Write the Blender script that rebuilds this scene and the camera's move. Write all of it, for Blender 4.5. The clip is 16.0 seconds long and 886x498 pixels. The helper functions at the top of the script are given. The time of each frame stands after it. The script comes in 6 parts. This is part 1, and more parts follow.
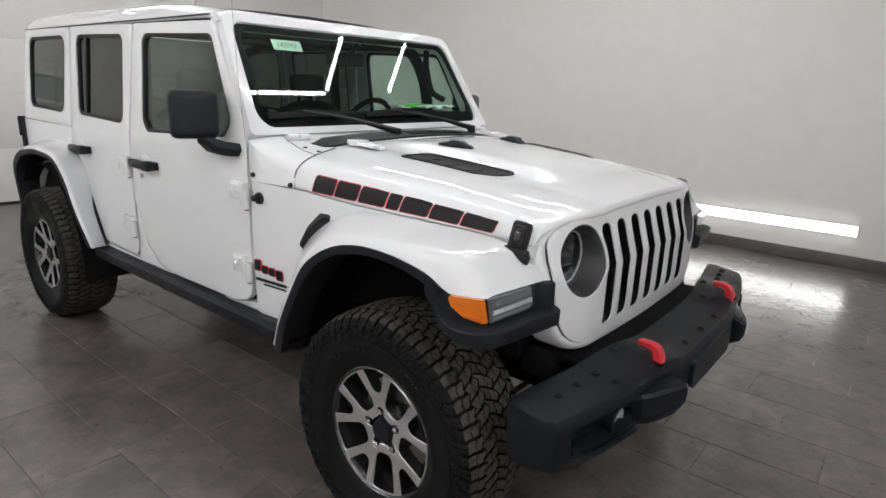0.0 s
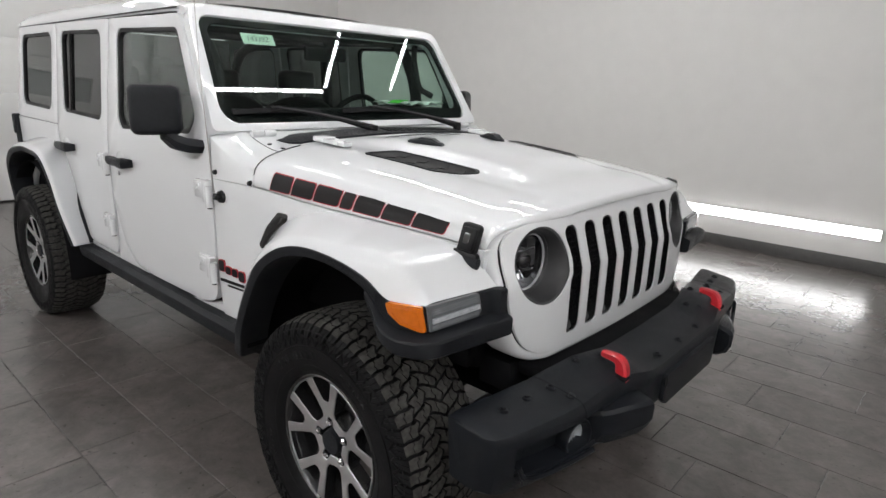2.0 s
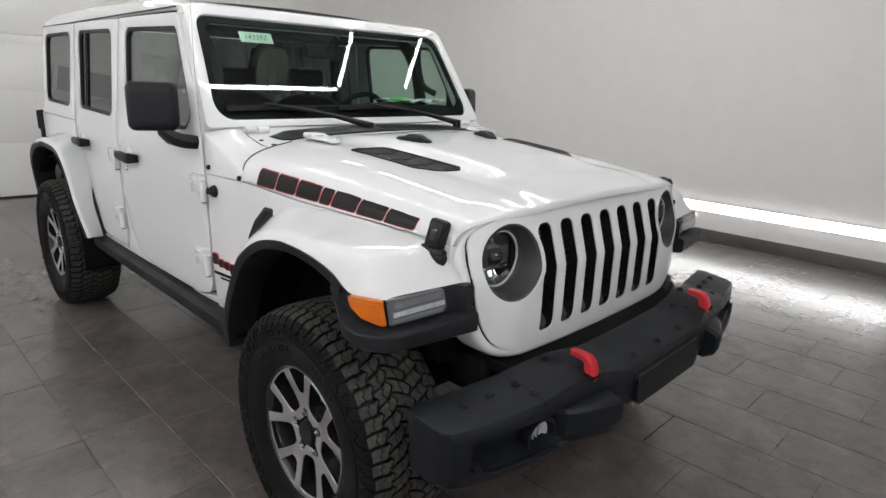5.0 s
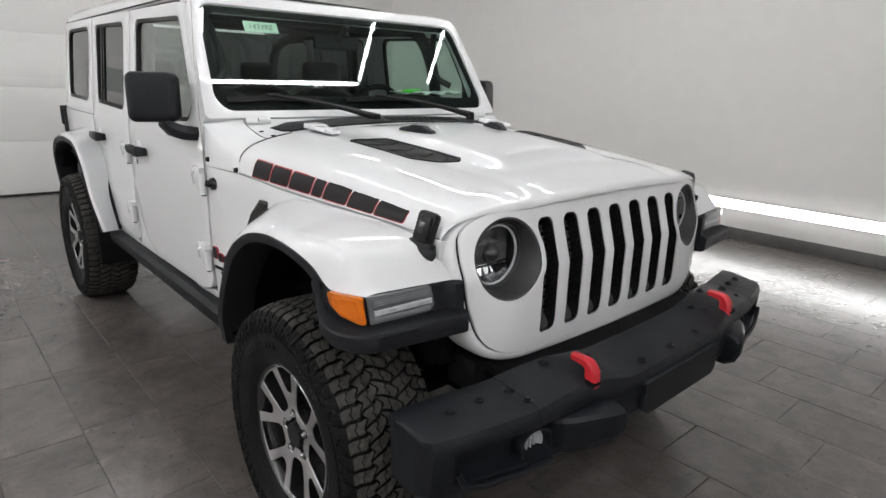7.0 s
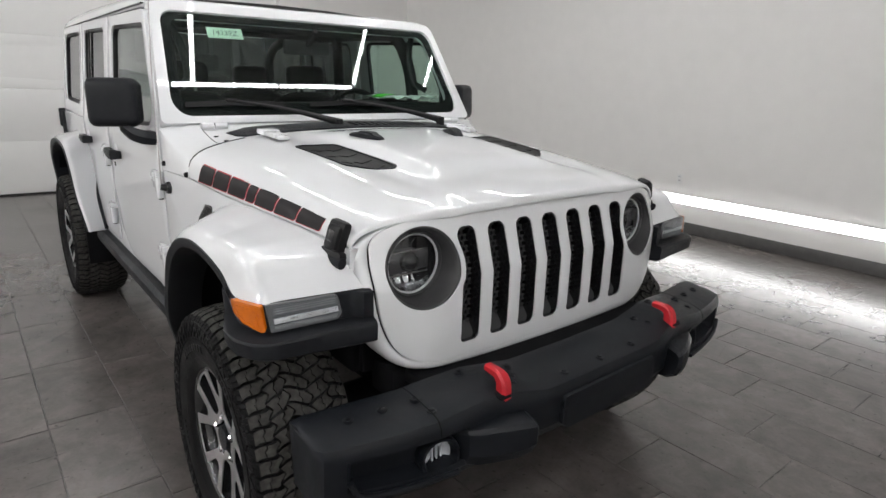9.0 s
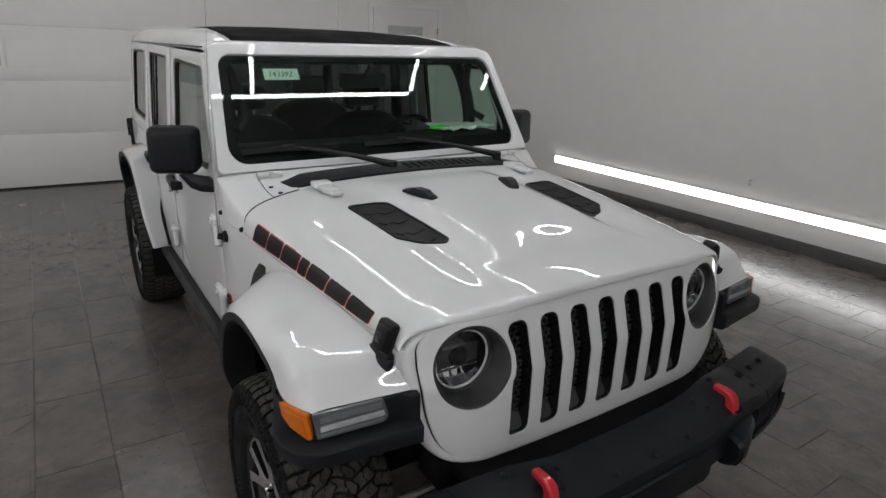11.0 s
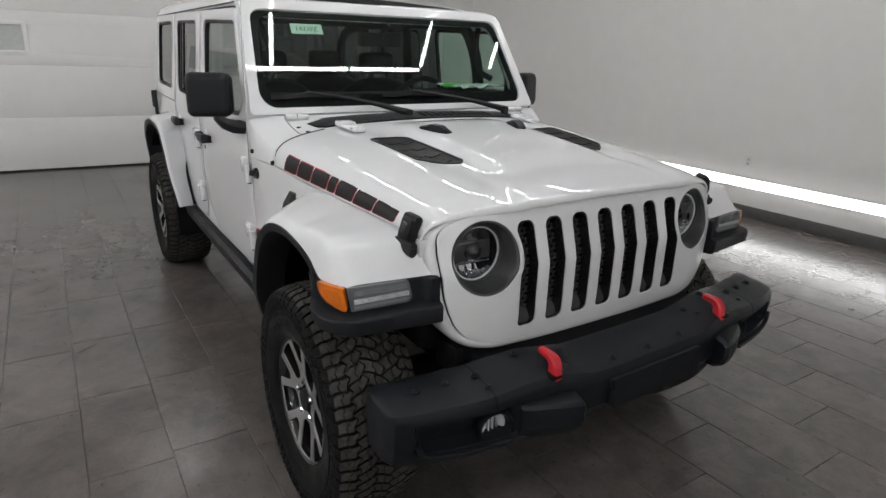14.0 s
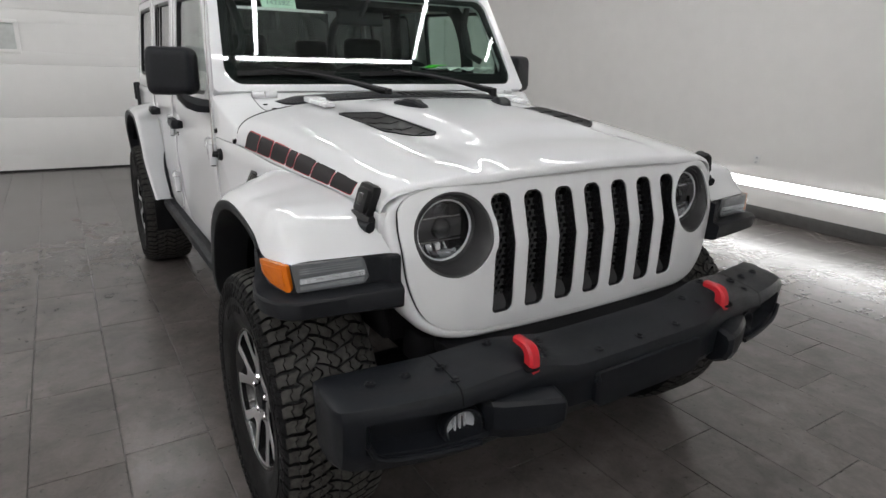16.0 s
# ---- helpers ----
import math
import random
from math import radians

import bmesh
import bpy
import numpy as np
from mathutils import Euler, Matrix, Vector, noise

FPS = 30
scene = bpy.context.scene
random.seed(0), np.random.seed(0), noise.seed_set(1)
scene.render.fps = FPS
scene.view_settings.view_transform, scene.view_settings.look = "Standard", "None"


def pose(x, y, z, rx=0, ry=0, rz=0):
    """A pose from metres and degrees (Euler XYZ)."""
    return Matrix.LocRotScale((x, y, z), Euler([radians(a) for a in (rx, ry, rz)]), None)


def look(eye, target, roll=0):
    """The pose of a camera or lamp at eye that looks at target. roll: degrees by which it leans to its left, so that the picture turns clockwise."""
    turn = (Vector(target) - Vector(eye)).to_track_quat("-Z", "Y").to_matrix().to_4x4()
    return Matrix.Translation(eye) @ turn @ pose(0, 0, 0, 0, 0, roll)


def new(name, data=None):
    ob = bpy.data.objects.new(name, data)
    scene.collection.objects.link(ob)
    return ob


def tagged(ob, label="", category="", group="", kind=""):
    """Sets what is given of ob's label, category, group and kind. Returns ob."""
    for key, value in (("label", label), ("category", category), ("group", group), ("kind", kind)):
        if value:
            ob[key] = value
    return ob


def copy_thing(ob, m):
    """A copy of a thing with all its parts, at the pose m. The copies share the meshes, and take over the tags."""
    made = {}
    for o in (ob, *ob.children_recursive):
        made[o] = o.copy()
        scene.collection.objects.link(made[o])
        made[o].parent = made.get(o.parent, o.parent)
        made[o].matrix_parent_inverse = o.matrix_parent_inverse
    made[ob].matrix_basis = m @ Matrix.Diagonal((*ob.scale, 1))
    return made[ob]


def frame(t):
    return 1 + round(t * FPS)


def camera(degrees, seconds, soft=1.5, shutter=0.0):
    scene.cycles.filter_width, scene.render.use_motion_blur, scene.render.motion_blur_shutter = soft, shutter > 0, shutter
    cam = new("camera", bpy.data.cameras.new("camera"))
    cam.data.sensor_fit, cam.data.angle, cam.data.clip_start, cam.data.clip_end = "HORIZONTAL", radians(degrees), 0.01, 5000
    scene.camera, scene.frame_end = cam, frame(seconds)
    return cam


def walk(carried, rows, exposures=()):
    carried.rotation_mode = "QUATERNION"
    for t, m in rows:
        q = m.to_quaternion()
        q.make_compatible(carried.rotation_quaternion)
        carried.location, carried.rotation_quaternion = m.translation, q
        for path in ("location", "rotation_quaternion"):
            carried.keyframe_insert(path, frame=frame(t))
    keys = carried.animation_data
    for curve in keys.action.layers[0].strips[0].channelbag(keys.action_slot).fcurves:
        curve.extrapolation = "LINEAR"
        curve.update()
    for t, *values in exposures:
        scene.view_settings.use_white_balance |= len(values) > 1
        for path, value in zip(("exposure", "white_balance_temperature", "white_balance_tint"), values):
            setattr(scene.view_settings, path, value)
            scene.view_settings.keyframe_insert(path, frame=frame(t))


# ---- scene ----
from mathutils.bvhtree import BVHTree

cam = camera(72.9, 16.0)
PATH = [
    (0, (1.273, -2.196, 1.522), (0.059, -0.688, 1.018), 2.5),
    (0.5, (1.269, -2.11, 1.511), (0.053, -0.605, 1.009), 2.4),
    (1, (1.305, -2.036, 1.523), (0.056, -0.559, 1.013), 2.4),
    (1.5, (1.343, -1.994, 1.516), (0.073, -0.535, 1.007), 2.4),
    (2, (1.375, -1.961, 1.511), (0.095, -0.51, 1.003), 2.4),
    (2.5, (1.437, -1.931, 1.528), (0.147, -0.49, 1.016), 2.3),
    (3, (1.48, -1.891, 1.527), (0.178, -0.463, 1.014), 2.3),
    (3.5, (1.513, -1.862, 1.533), (0.19, -0.452, 1.022), 2.3),
    (4, (1.513, -1.855, 1.524), (0.171, -0.464, 1.01), 2.4),
    (6.5, (1.525, -1.768, 1.501), (0.136, -0.425, 0.98), 2.1),
    (7, (1.528, -1.687, 1.479), (0.093, -0.396, 0.955), 2.1),
    (7.5, (1.55, -1.614, 1.472), (0.092, -0.349, 0.948), 2.1),
    (8, (1.617, -1.534, 1.49), (0.145, -0.286, 0.967), 2.1),
    (8.2, (1.647, -1.497, 1.496), (0.167, -0.257, 0.973), 2.1),
    (10.3, (1.74, -1.41, 1.626), (0.215, -0.226, 1.104), 2.3),
    (10.5, (1.7, -1.394, 1.697), (0.164, -0.226, 1.171), 2.3),
    (11, (1.599, -1.359, 1.827), (0.022, -0.303, 1.196), 2.2),
    (11.5, (1.535, -1.337, 1.971), (-0.065, -0.339, 1.305), 2.2),
    (12, (1.485, -1.307, 1.98), (-0.131, -0.339, 1.308), 2.2),
    (12.5, (1.536, -1.281, 1.831), (-0.076, -0.313, 1.149), 2.1),
    (13, (1.632, -1.315, 1.717), (0.031, -0.337, 1.025), 2.1),
    (13.5, (1.776, -1.44, 1.66), (0.188, -0.432, 0.98), 2.2),
    (14, (1.83, -1.547, 1.61), (0.243, -0.5, 0.991), 2.2),
    (14.5, (1.813, -1.56, 1.571), (0.232, -0.492, 0.973), 2.1),
    (15, (1.787, -1.513, 1.554), (0.212, -0.435, 0.959), 2.2),
    (15.5, (1.774, -1.435, 1.512), (0.18, -0.383, 0.919), 2.0),
    (16, (1.753, -1.348, 1.462), (0.143, -0.319, 0.873), 2.0),
]
EXPOSURES = [(0.0, 0.08), (8.2, 0.10), (10.3, -0.04), (10.5, -0.12), (11.0, -0.66), (12.0, -0.75), (12.5, -0.73), (13.0, -0.47), (14.0, -0.26), (14.5, -0.28), (15.5, -0.24), (16.0, -0.06)]
walk(cam, [(t, look(eye, target, roll)) for t, eye, target, roll in PATH], EXPOSURES)

# ---- light ----
world = bpy.data.worlds.new("room_world")
world.use_nodes = True
world.node_tree.nodes["Background"].inputs["Color"].default_value = (1, 1, 1, 1)
world.node_tree.nodes["Background"].inputs["Strength"].default_value = 0.0
scene.world = world


# ---- materials ----
def material(name, color, rough=0.5, metal=0.0, coat=0.0, grain=0.0, grain_scale=40.0, bump=0.0, bump_scale=200.0, spec=0.5, coat_rough=0.03):
    """A surface with colour variation at two scales and fine relief."""
    m = bpy.data.materials.new(name)
    m.use_nodes = True
    nt = m.node_tree
    b = nt.nodes["Principled BSDF"]
    b.inputs["Base Color"].default_value = (*color, 1)
    b.inputs["Roughness"].default_value = rough
    b.inputs["Metallic"].default_value = metal
    b.inputs["Coat Weight"].default_value = coat
    b.inputs["Coat Roughness"].default_value = coat_rough
    b.inputs["Specular IOR Level"].default_value = spec
    tc = nt.nodes.new("ShaderNodeTexCoord")
    if grain:
        n1 = nt.nodes.new("ShaderNodeTexNoise")
        n1.inputs["Scale"].default_value = grain_scale
        n1.inputs["Detail"].default_value = 5
        n2 = nt.nodes.new("ShaderNodeTexNoise")
        n2.inputs["Scale"].default_value = grain_scale / 9
        n2.inputs["Detail"].default_value = 3
        nt.links.new(tc.outputs["Object"], n1.inputs["Vector"])
        nt.links.new(tc.outputs["Object"], n2.inputs["Vector"])
        ad = nt.nodes.new("ShaderNodeMath")
        ad.operation = "ADD"
        nt.links.new(n1.outputs["Fac"], ad.inputs[0])
        nt.links.new(n2.outputs["Fac"], ad.inputs[1])
        mr = nt.nodes.new("ShaderNodeMapRange")
        mr.inputs["From Min"].default_value, mr.inputs["From Max"].default_value = 0.6, 1.4
        mr.inputs["To Min"].default_value, mr.inputs["To Max"].default_value = 1 - grain, 1 + grain
        nt.links.new(ad.outputs[0], mr.inputs["Value"])
        mix = nt.nodes.new("ShaderNodeVectorMath")
        mix.operation = "SCALE"
        mix.inputs[0].default_value = color
        nt.links.new(mr.outputs[0], mix.inputs["Scale"])
        nt.links.new(mix.outputs[0], b.inputs["Base Color"])
        mr2 = nt.nodes.new("ShaderNodeMapRange")
        mr2.inputs["From Min"].default_value, mr2.inputs["From Max"].default_value = 0.3, 0.7
        mr2.inputs["To Min"].default_value, mr2.inputs["To Max"].default_value = max(0.02, rough * (1 - grain)), min(1, rough * (1 + grain))
        nt.links.new(n2.outputs["Fac"], mr2.inputs["Value"])
        nt.links.new(mr2.outputs[0], b.inputs["Roughness"])
    if bump:
        n3 = nt.nodes.new("ShaderNodeTexNoise")
        n3.inputs["Scale"].default_value = bump_scale
        n3.inputs["Detail"].default_value = 4
        nt.links.new(tc.outputs["Object"], n3.inputs["Vector"])
        bp = nt.nodes.new("ShaderNodeBump")
        bp.inputs["Strength"].default_value = bump
        bp.inputs["Distance"].default_value = 0.002
        nt.links.new(n3.outputs["Fac"], bp.inputs["Height"])
        nt.links.new(bp.outputs[0], b.inputs["Normal"])
    return m


def glass(name, tint, gloss=1.0, rough=0.0):
    """Thin pane: tinted see-through with a mirror film by Fresnel."""
    m = bpy.data.materials.new(name)
    m.use_nodes = True
    nt = m.node_tree
    nt.nodes.remove(nt.nodes["Principled BSDF"])
    out = nt.nodes["Material Output"]
    tr = nt.nodes.new("ShaderNodeBsdfTransparent")
    tr.inputs["Color"].default_value = (*tint, 1)
    gl = nt.nodes.new("ShaderNodeBsdfGlossy")
    gl.inputs["Roughness"].default_value = rough
    gl.inputs["Color"].default_value = (gloss, gloss, gloss, 1)
    lw = nt.nodes.new("ShaderNodeLayerWeight")
    lw.inputs["Blend"].default_value = 0.5
    pw = nt.nodes.new("ShaderNodeMath")
    pw.operation, pw.inputs[1].default_value = "POWER", 5.0
    nt.links.new(lw.outputs["Facing"], pw.inputs[0])
    fr = nt.nodes.new("ShaderNodeMath")
    fr.operation = "MULTIPLY_ADD"
    fr.inputs[1].default_value, fr.inputs[2].default_value = 0.96, 0.04
    nt.links.new(pw.outputs[0], fr.inputs[0])
    mx = nt.nodes.new("ShaderNodeMixShader")
    nt.links.new(fr.outputs[0], mx.inputs["Fac"])
    nt.links.new(tr.outputs[0], mx.inputs[1])
    nt.links.new(gl.outputs[0], mx.inputs[2])
    nt.links.new(mx.outputs[0], out.inputs["Surface"])
    return m


def glow(name, color, strength):
    m = bpy.data.materials.new(name)
    m.use_nodes = True
    nt = m.node_tree
    nt.nodes.remove(nt.nodes["Principled BSDF"])
    em = nt.nodes.new("ShaderNodeEmission")
    em.inputs["Color"].default_value = (*color, 1)
    em.inputs["Strength"].default_value = strength
    nt.links.new(em.outputs[0], nt.nodes["Material Output"].inputs["Surface"])
    return m


M_WALL = material("white_wall_paint", (0.80, 0.79, 0.775), 0.55, grain=0.03, grain_scale=6, bump=0.15, bump_scale=120)
M_CEIL = material("ceiling_paint", (0.10, 0.10, 0.10), 0.8, grain=0.04, grain_scale=5)
M_GROUT = material("dark_grout", (0.075, 0.069, 0.065), 0.9, grain=0.9, grain_scale=22)
M_BASE = material("dark_grey_base_tile", (0.10, 0.097, 0.095), 0.45, grain=0.25, grain_scale=14)
M_DOORW = material("white_door_paint", (0.78, 0.78, 0.77), 0.4, grain=0.02, grain_scale=8)
M_TUBE = glow("lit_tube", (1.0, 0.993, 0.988), 50.0)
# stronger glow for the unseen tubes added as fill light
M_TUBE_FILL = glow("added_fill_tube", (1.0, 0.993, 0.988), 96.0)
M_TUBE_LOW = glow("lit_wall_tube", (1.0, 0.993, 0.988), 12.0)
M_PAINT = material("gloss_white_car_paint", (0.675, 0.685, 0.70), 0.6, coat=1.0, spec=0.15, coat_rough=0.015)
M_PLASTIC = material("textured_black_plastic", (0.0115, 0.0126, 0.0152), 0.46, spec=0.20, grain=0.18, grain_scale=60, bump=0.35, bump_scale=900)
M_BUMPER = material("powder_coated_black_steel", (0.0076, 0.0090, 0.0118), 0.36, spec=0.22, grain=0.25, grain_scale=30, bump=0.3, bump_scale=1200)
# near-black for black parts, and for shade painted into closed cavities
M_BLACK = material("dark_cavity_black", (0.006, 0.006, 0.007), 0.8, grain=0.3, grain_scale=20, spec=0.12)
M_VENT = material("satin_black_vent_plastic", (0.011, 0.011, 0.0115), 0.48, spec=0.2, grain=0.12, grain_scale=50)
M_GLOSSB = material("gloss_black_trim", (0.012, 0.012, 0.013), 0.12, coat=0.6, grain=0.1, grain_scale=20)
M_TOP = material("black_fabric_top", (0.007, 0.007, 0.0075), 0.9, grain=0.25, grain_scale=60, bump=0.2, bump_scale=1500, spec=0.04)
M_RUBBER = material("tyre_rubber", (0.0068, 0.0068, 0.0074), 0.55, spec=0.14, grain=0.35, grain_scale=50, bump=0.3, bump_scale=500)
M_TREAD = material("dusty_tread_rubber", (0.050, 0.0485, 0.045), 0.9, spec=0.15, grain=0.7, grain_scale=70, bump=0.7, bump_scale=500)
M_SEAL = material("rubber_seal", (0.008, 0.008, 0.009), 0.5, spec=0.25, grain=0.2, grain_scale=40)
M_ALU = material("machined_aluminium", (0.62, 0.62, 0.63), 0.33, metal=1.0, grain=0.06, grain_scale=60)
M_RIMB = material("gloss_black_rim_paint", (0.014, 0.014, 0.015), 0.25, coat=0.5, grain=0.15, grain_scale=30)
M_CHROME = material("bright_chrome", (0.8, 0.8, 0.82), 0.08, metal=1.0, grain=0.05, grain_scale=30)
M_BEZEL = material("dark_grey_lamp_bezel", (0.040, 0.040, 0.042), 0.5, spec=0.4, grain=0.15, grain_scale=50, bump=0.2, bump_scale=900)
M_LAMPDARK = material("ribbed_lamp_lens", (0.15, 0.155, 0.16), 0.3, coat=0.8, grain=0.15, grain_scale=150)
M_REFLECT = material("brushed_lamp_chrome", (0.80, 0.81, 0.83), 0.20, metal=1.0, grain=0.1, grain_scale=60)
M_LAMPRIB = material("grey_lamp_rib", (0.30, 0.305, 0.31), 0.25, coat=0.6, grain=0.2, grain_scale=150)
M_STEEL = material("brake_steel", (0.35, 0.34, 0.33), 0.4, metal=1.0, grain=0.3, grain_scale=40)
M_RED = material("red_painted_hook", (0.48, 0.015, 0.025), 0.38, coat=0.3, grain=0.12, grain_scale=40)
M_AMBER = material("amber_marker_lens", (0.62, 0.145, 0.005), 0.10, coat=0.8, grain=0.10, grain_scale=90)
M_LAMPGREY = material("clear_lamp_reflector", (0.72, 0.73, 0.74), 0.22, coat=0.8, grain=0.12, grain_scale=120)
M_INT = material("black_cabin_trim", (0.011, 0.011, 0.012), 0.7, spec=0.25, grain=0.25, grain_scale=40, bump=0.3, bump_scale=600)
M_SEAT = material("black_seat_leather", (0.010, 0.010, 0.010), 0.6, spec=0.25, grain=0.25, grain_scale=30, bump=0.3, bump_scale=300)
M_HEADLINER = material("grey_head_lining", (0.06, 0.06, 0.062), 0.9, grain=0.2, grain_scale=80)
G_SHIELD = glass("green_tint_windscreen", (0.84, 0.915, 0.88))
G_SIDE = glass("clear_side_glass", (0.80, 0.875, 0.84))
G_DARK = glass("privacy_glass", (0.30, 0.31, 0.305))
G_REAR = glass("dark_rear_glass", (0.06, 0.063, 0.062))
G_CLEAR = glass("clear_lens", (0.92, 0.93, 0.94))
M_DECAL = material("satin_black_decal", (0.009, 0.008, 0.009), 0.5, spec=0.2, grain=0.1, grain_scale=40)
M_DECALR = material("red_decal_outline", (0.36, 0.010, 0.022), 0.45, grain=0.1, grain_scale=40)
M_PAPER = material("pale_green_paper", (0.74, 0.88, 0.77), 0.7, grain=0.05, grain_scale=30)
M_INK = material("dark_ink", (0.05, 0.07, 0.06), 0.6, grain=0.1)
M_FILM = material("crumpled_plastic_film", (0.86, 0.95, 0.90), 0.3, coat=0.3, grain=0.15, grain_scale=30)
M_GREEN = material("green_tag", (0.10, 0.75, 0.06), 0.5, grain=0.1)
M_SIGN = material("dark_grey_wall_lettering", (0.10, 0.10, 0.105), 0.5, grain=0.1)


# ---- building blocks ----
def part(name, bm, mat, parent=None, label="", angle=32, m=None):
    """Links a bmesh as one mesh object under a thing or a part."""
    bmesh.ops.recalc_face_normals(bm, faces=bm.faces[:])
    me = bpy.data.meshes.new(name)
    bm.to_mesh(me)
    bm.free()
    me.polygons.foreach_set("use_smooth", [True] * len(me.polygons))
    me.set_sharp_from_angle(angle=radians(angle))
    me.materials.append(mat)
    ob = new(name, me)
    if parent is not None:
        ob.parent = parent
    if m is not None:
        ob.matrix_basis = m
    if label:
        ob["label"] = label
    return ob


def thing(name, label, category, group="", m=None):
    ob = new(name)
    ob.empty_display_size = 0.1
    if m is not None:
        ob.matrix_basis = m
    return tagged(ob, label, category, group)


def add_box(bm, lo, hi, bevel=0.0, seg=2, m=None):
    c = [(a + b) / 2 for a, b in zip(lo, hi)]
    d = [abs(b - a) for a, b in zip(lo, hi)]
    r = bmesh.ops.create_cube(bm, size=1, matrix=(m or Matrix()) @ Matrix.Translation(c) @ Matrix.Diagonal((*d, 1)))
    if bevel:
        es = list({e for v in r["verts"] for e in v.link_edges})
        bmesh.ops.bevel(bm, geom=es, offset=bevel, segments=seg, affect="EDGES", profile=0.5)
    return bm


def add_cyl(bm, a, b, r1, r2=None, n=20, caps=True):
    a, b = Vector(a), Vector(b)
    d = b - a
    q = d.to_track_quat("Z", "Y").to_matrix().to_4x4()
    bmesh.ops.create_cone(bm, cap_ends=caps, segments=n, radius1=r1, radius2=r1 if r2 is None else r2, depth=d.length, matrix=Matrix.Translation((a + b) / 2) @ q)
    return bm


def add_loft(bm, rings, closed=True, caps=False):
    """Skin over rings of equally many points."""
    vs = [[bm.verts.new(p) for p in r] for r in rings]
    n = len(rings[0])
    for a, b in zip(vs, vs[1:]):
        for i in range(n if closed else n - 1):
            j = (i + 1) % n
            try:
                bm.faces.new((a[i], a[j], b[j], b[i]))
            except ValueError:
                pass
    if caps:
        bm.faces.new(vs[0][::-1])
        bm.faces.new(vs[-1])
    return bm


def add_tube(bm, pts, r, n=10):
    """A round bar along a line of points."""
    pts = [Vector(p) for p in pts]
    rings = []
    for i, p in enumerate(pts):
        t = (pts[min(i + 1, len(pts) - 1)] - pts[max(i - 1, 0)]).normalized()
        u = t.cross(Vector((0.13, 0.31, 0.94))).normalized()
        w = t.cross(u)
        rr = r[i] if isinstance(r, (list, tuple)) else r
        rings.append([p + (u * math.cos(2 * math.pi * k / n) + w * math.sin(2 * math.pi * k / n)) * rr for k in range(n)])
    return add_loft(bm, rings, True, True)


def rounded(points, radius, seg=5):
    """A polygon with its corners rounded; radius one number or one a corner."""
    out, n = [], len(points)
    for i, p in enumerate(points):
        r = radius[i] if isinstance(radius, (list, tuple)) else radius
        a, b, c = Vector(points[i - 1]), Vector(p), Vector(points[(i + 1) % n])
        u, w = (a - b), (c - b)
        ang = u.angle(w)
        if r <= 0 or ang > 3.1:
            out.append(tuple(b))
            continue
        d = min(r / math.tan(ang / 2), u.length * 0.45, w.length * 0.45)
        rr = d * math.tan(ang / 2)
        p0, p1 = b + u.normalized() * d, b + w.normalized() * d
        o = b + (u.normalized() + w.normalized()).normalized() * (rr / math.sin(ang / 2))
        a0 = math.atan2(p0.y - o.y, p0.x - o.x)
        a1 = math.atan2(p1.y - o.y, p1.x - o.x)
        da = (a1 - a0 + math.pi) % (2 * math.pi) - math.pi
        out += [(o.x + rr * math.cos(a0 + da * k / seg), o.y + rr * math.sin(a0 + da * k / seg)) for k in range(seg + 1)]
    return out


def circle(cx, cy, r, n=36, ry=None):
    return [(cx + r * math.cos(2 * math.pi * k / n), cy + (ry or r) * math.sin(2 * math.pi * k / n)) for k in range(n)]


def panel(outer, holes, place, thick, cuts_u=(), cuts_v=(), bevel=0.0, seg=2):
    """A plate with holes, drawn flat in (u, v), cut by lines and laid on a surface: place(u, v, depth)."""
    bm = bmesh.new()
    for loop in [outer] + list(holes):
        vs = [bm.verts.new((p[0], p[1], 0)) for p in loop]
        for a, b in zip(vs, vs[1:] + vs[:1]):
            bm.edges.new((a, b))
    bmesh.ops.triangle_fill(bm, use_beauty=True, use_dissolve=False, edges=bm.edges[:], normal=(0, 0, 1))
    for cuts, no in ((cuts_u, (1, 0, 0)), (cuts_v, (0, 1, 0))):
        for c in cuts:
            bmesh.ops.bisect_plane(bm, geom=bm.verts[:] + bm.edges[:] + bm.faces[:], dist=1e-5, plane_co=(no[0] * c, no[1] * c, 0), plane_no=no)
    bm.verts.ensure_lookup_table()
    rim = [e for e in bm.edges if len(e.link_faces) == 1]
    front = bm.faces[:]
    back = {v: bm.verts.new(v.co) for v in bm.verts[:]}
    flat = {v: (v.co.x, v.co.y) for v in back}
    for f in front:
        bm.faces.new([back[v] for v in reversed(f.verts)])
    for e in rim:
        a, b = e.verts
        bm.faces.new((b, a, back[a], back[b]))
    for v, (x, y) in flat.items():
        v.co = place(x, y, 0.0)
        back[v].co = place(x, y, thick)
    if bevel:
        bmesh.ops.recalc_face_normals(bm, faces=bm.faces[:])
        bmesh.ops.bevel(bm, geom=[e for e in rim if e.is_valid], offset=bevel, segments=seg, affect="EDGES", profile=0.6, clamp_overlap=True)
    return bm


def lerp(x, xs, ys):
    return float(np.interp(x, xs, ys))


def curve_points(keys, n):
    """A smooth line through a few points (Catmull-Rom), n points long."""
    P = [Vector(k) for k in keys]
    P = [P[0] * 2 - P[1]] + P + [P[-1] * 2 - P[-2]]
    out, m = [], len(keys) - 1
    for i in range(n):
        s = i / (n - 1) * m
        k = min(int(s), m - 1)
        t = s - k
        a, b, c, d = P[k:k + 4]
        out.append(0.5 * ((2 * b) + (c - a) * t + (2 * a - 5 * b + 4 * c - d) * t * t + (3 * b - a - 3 * c + d) * t ** 3))
    return out


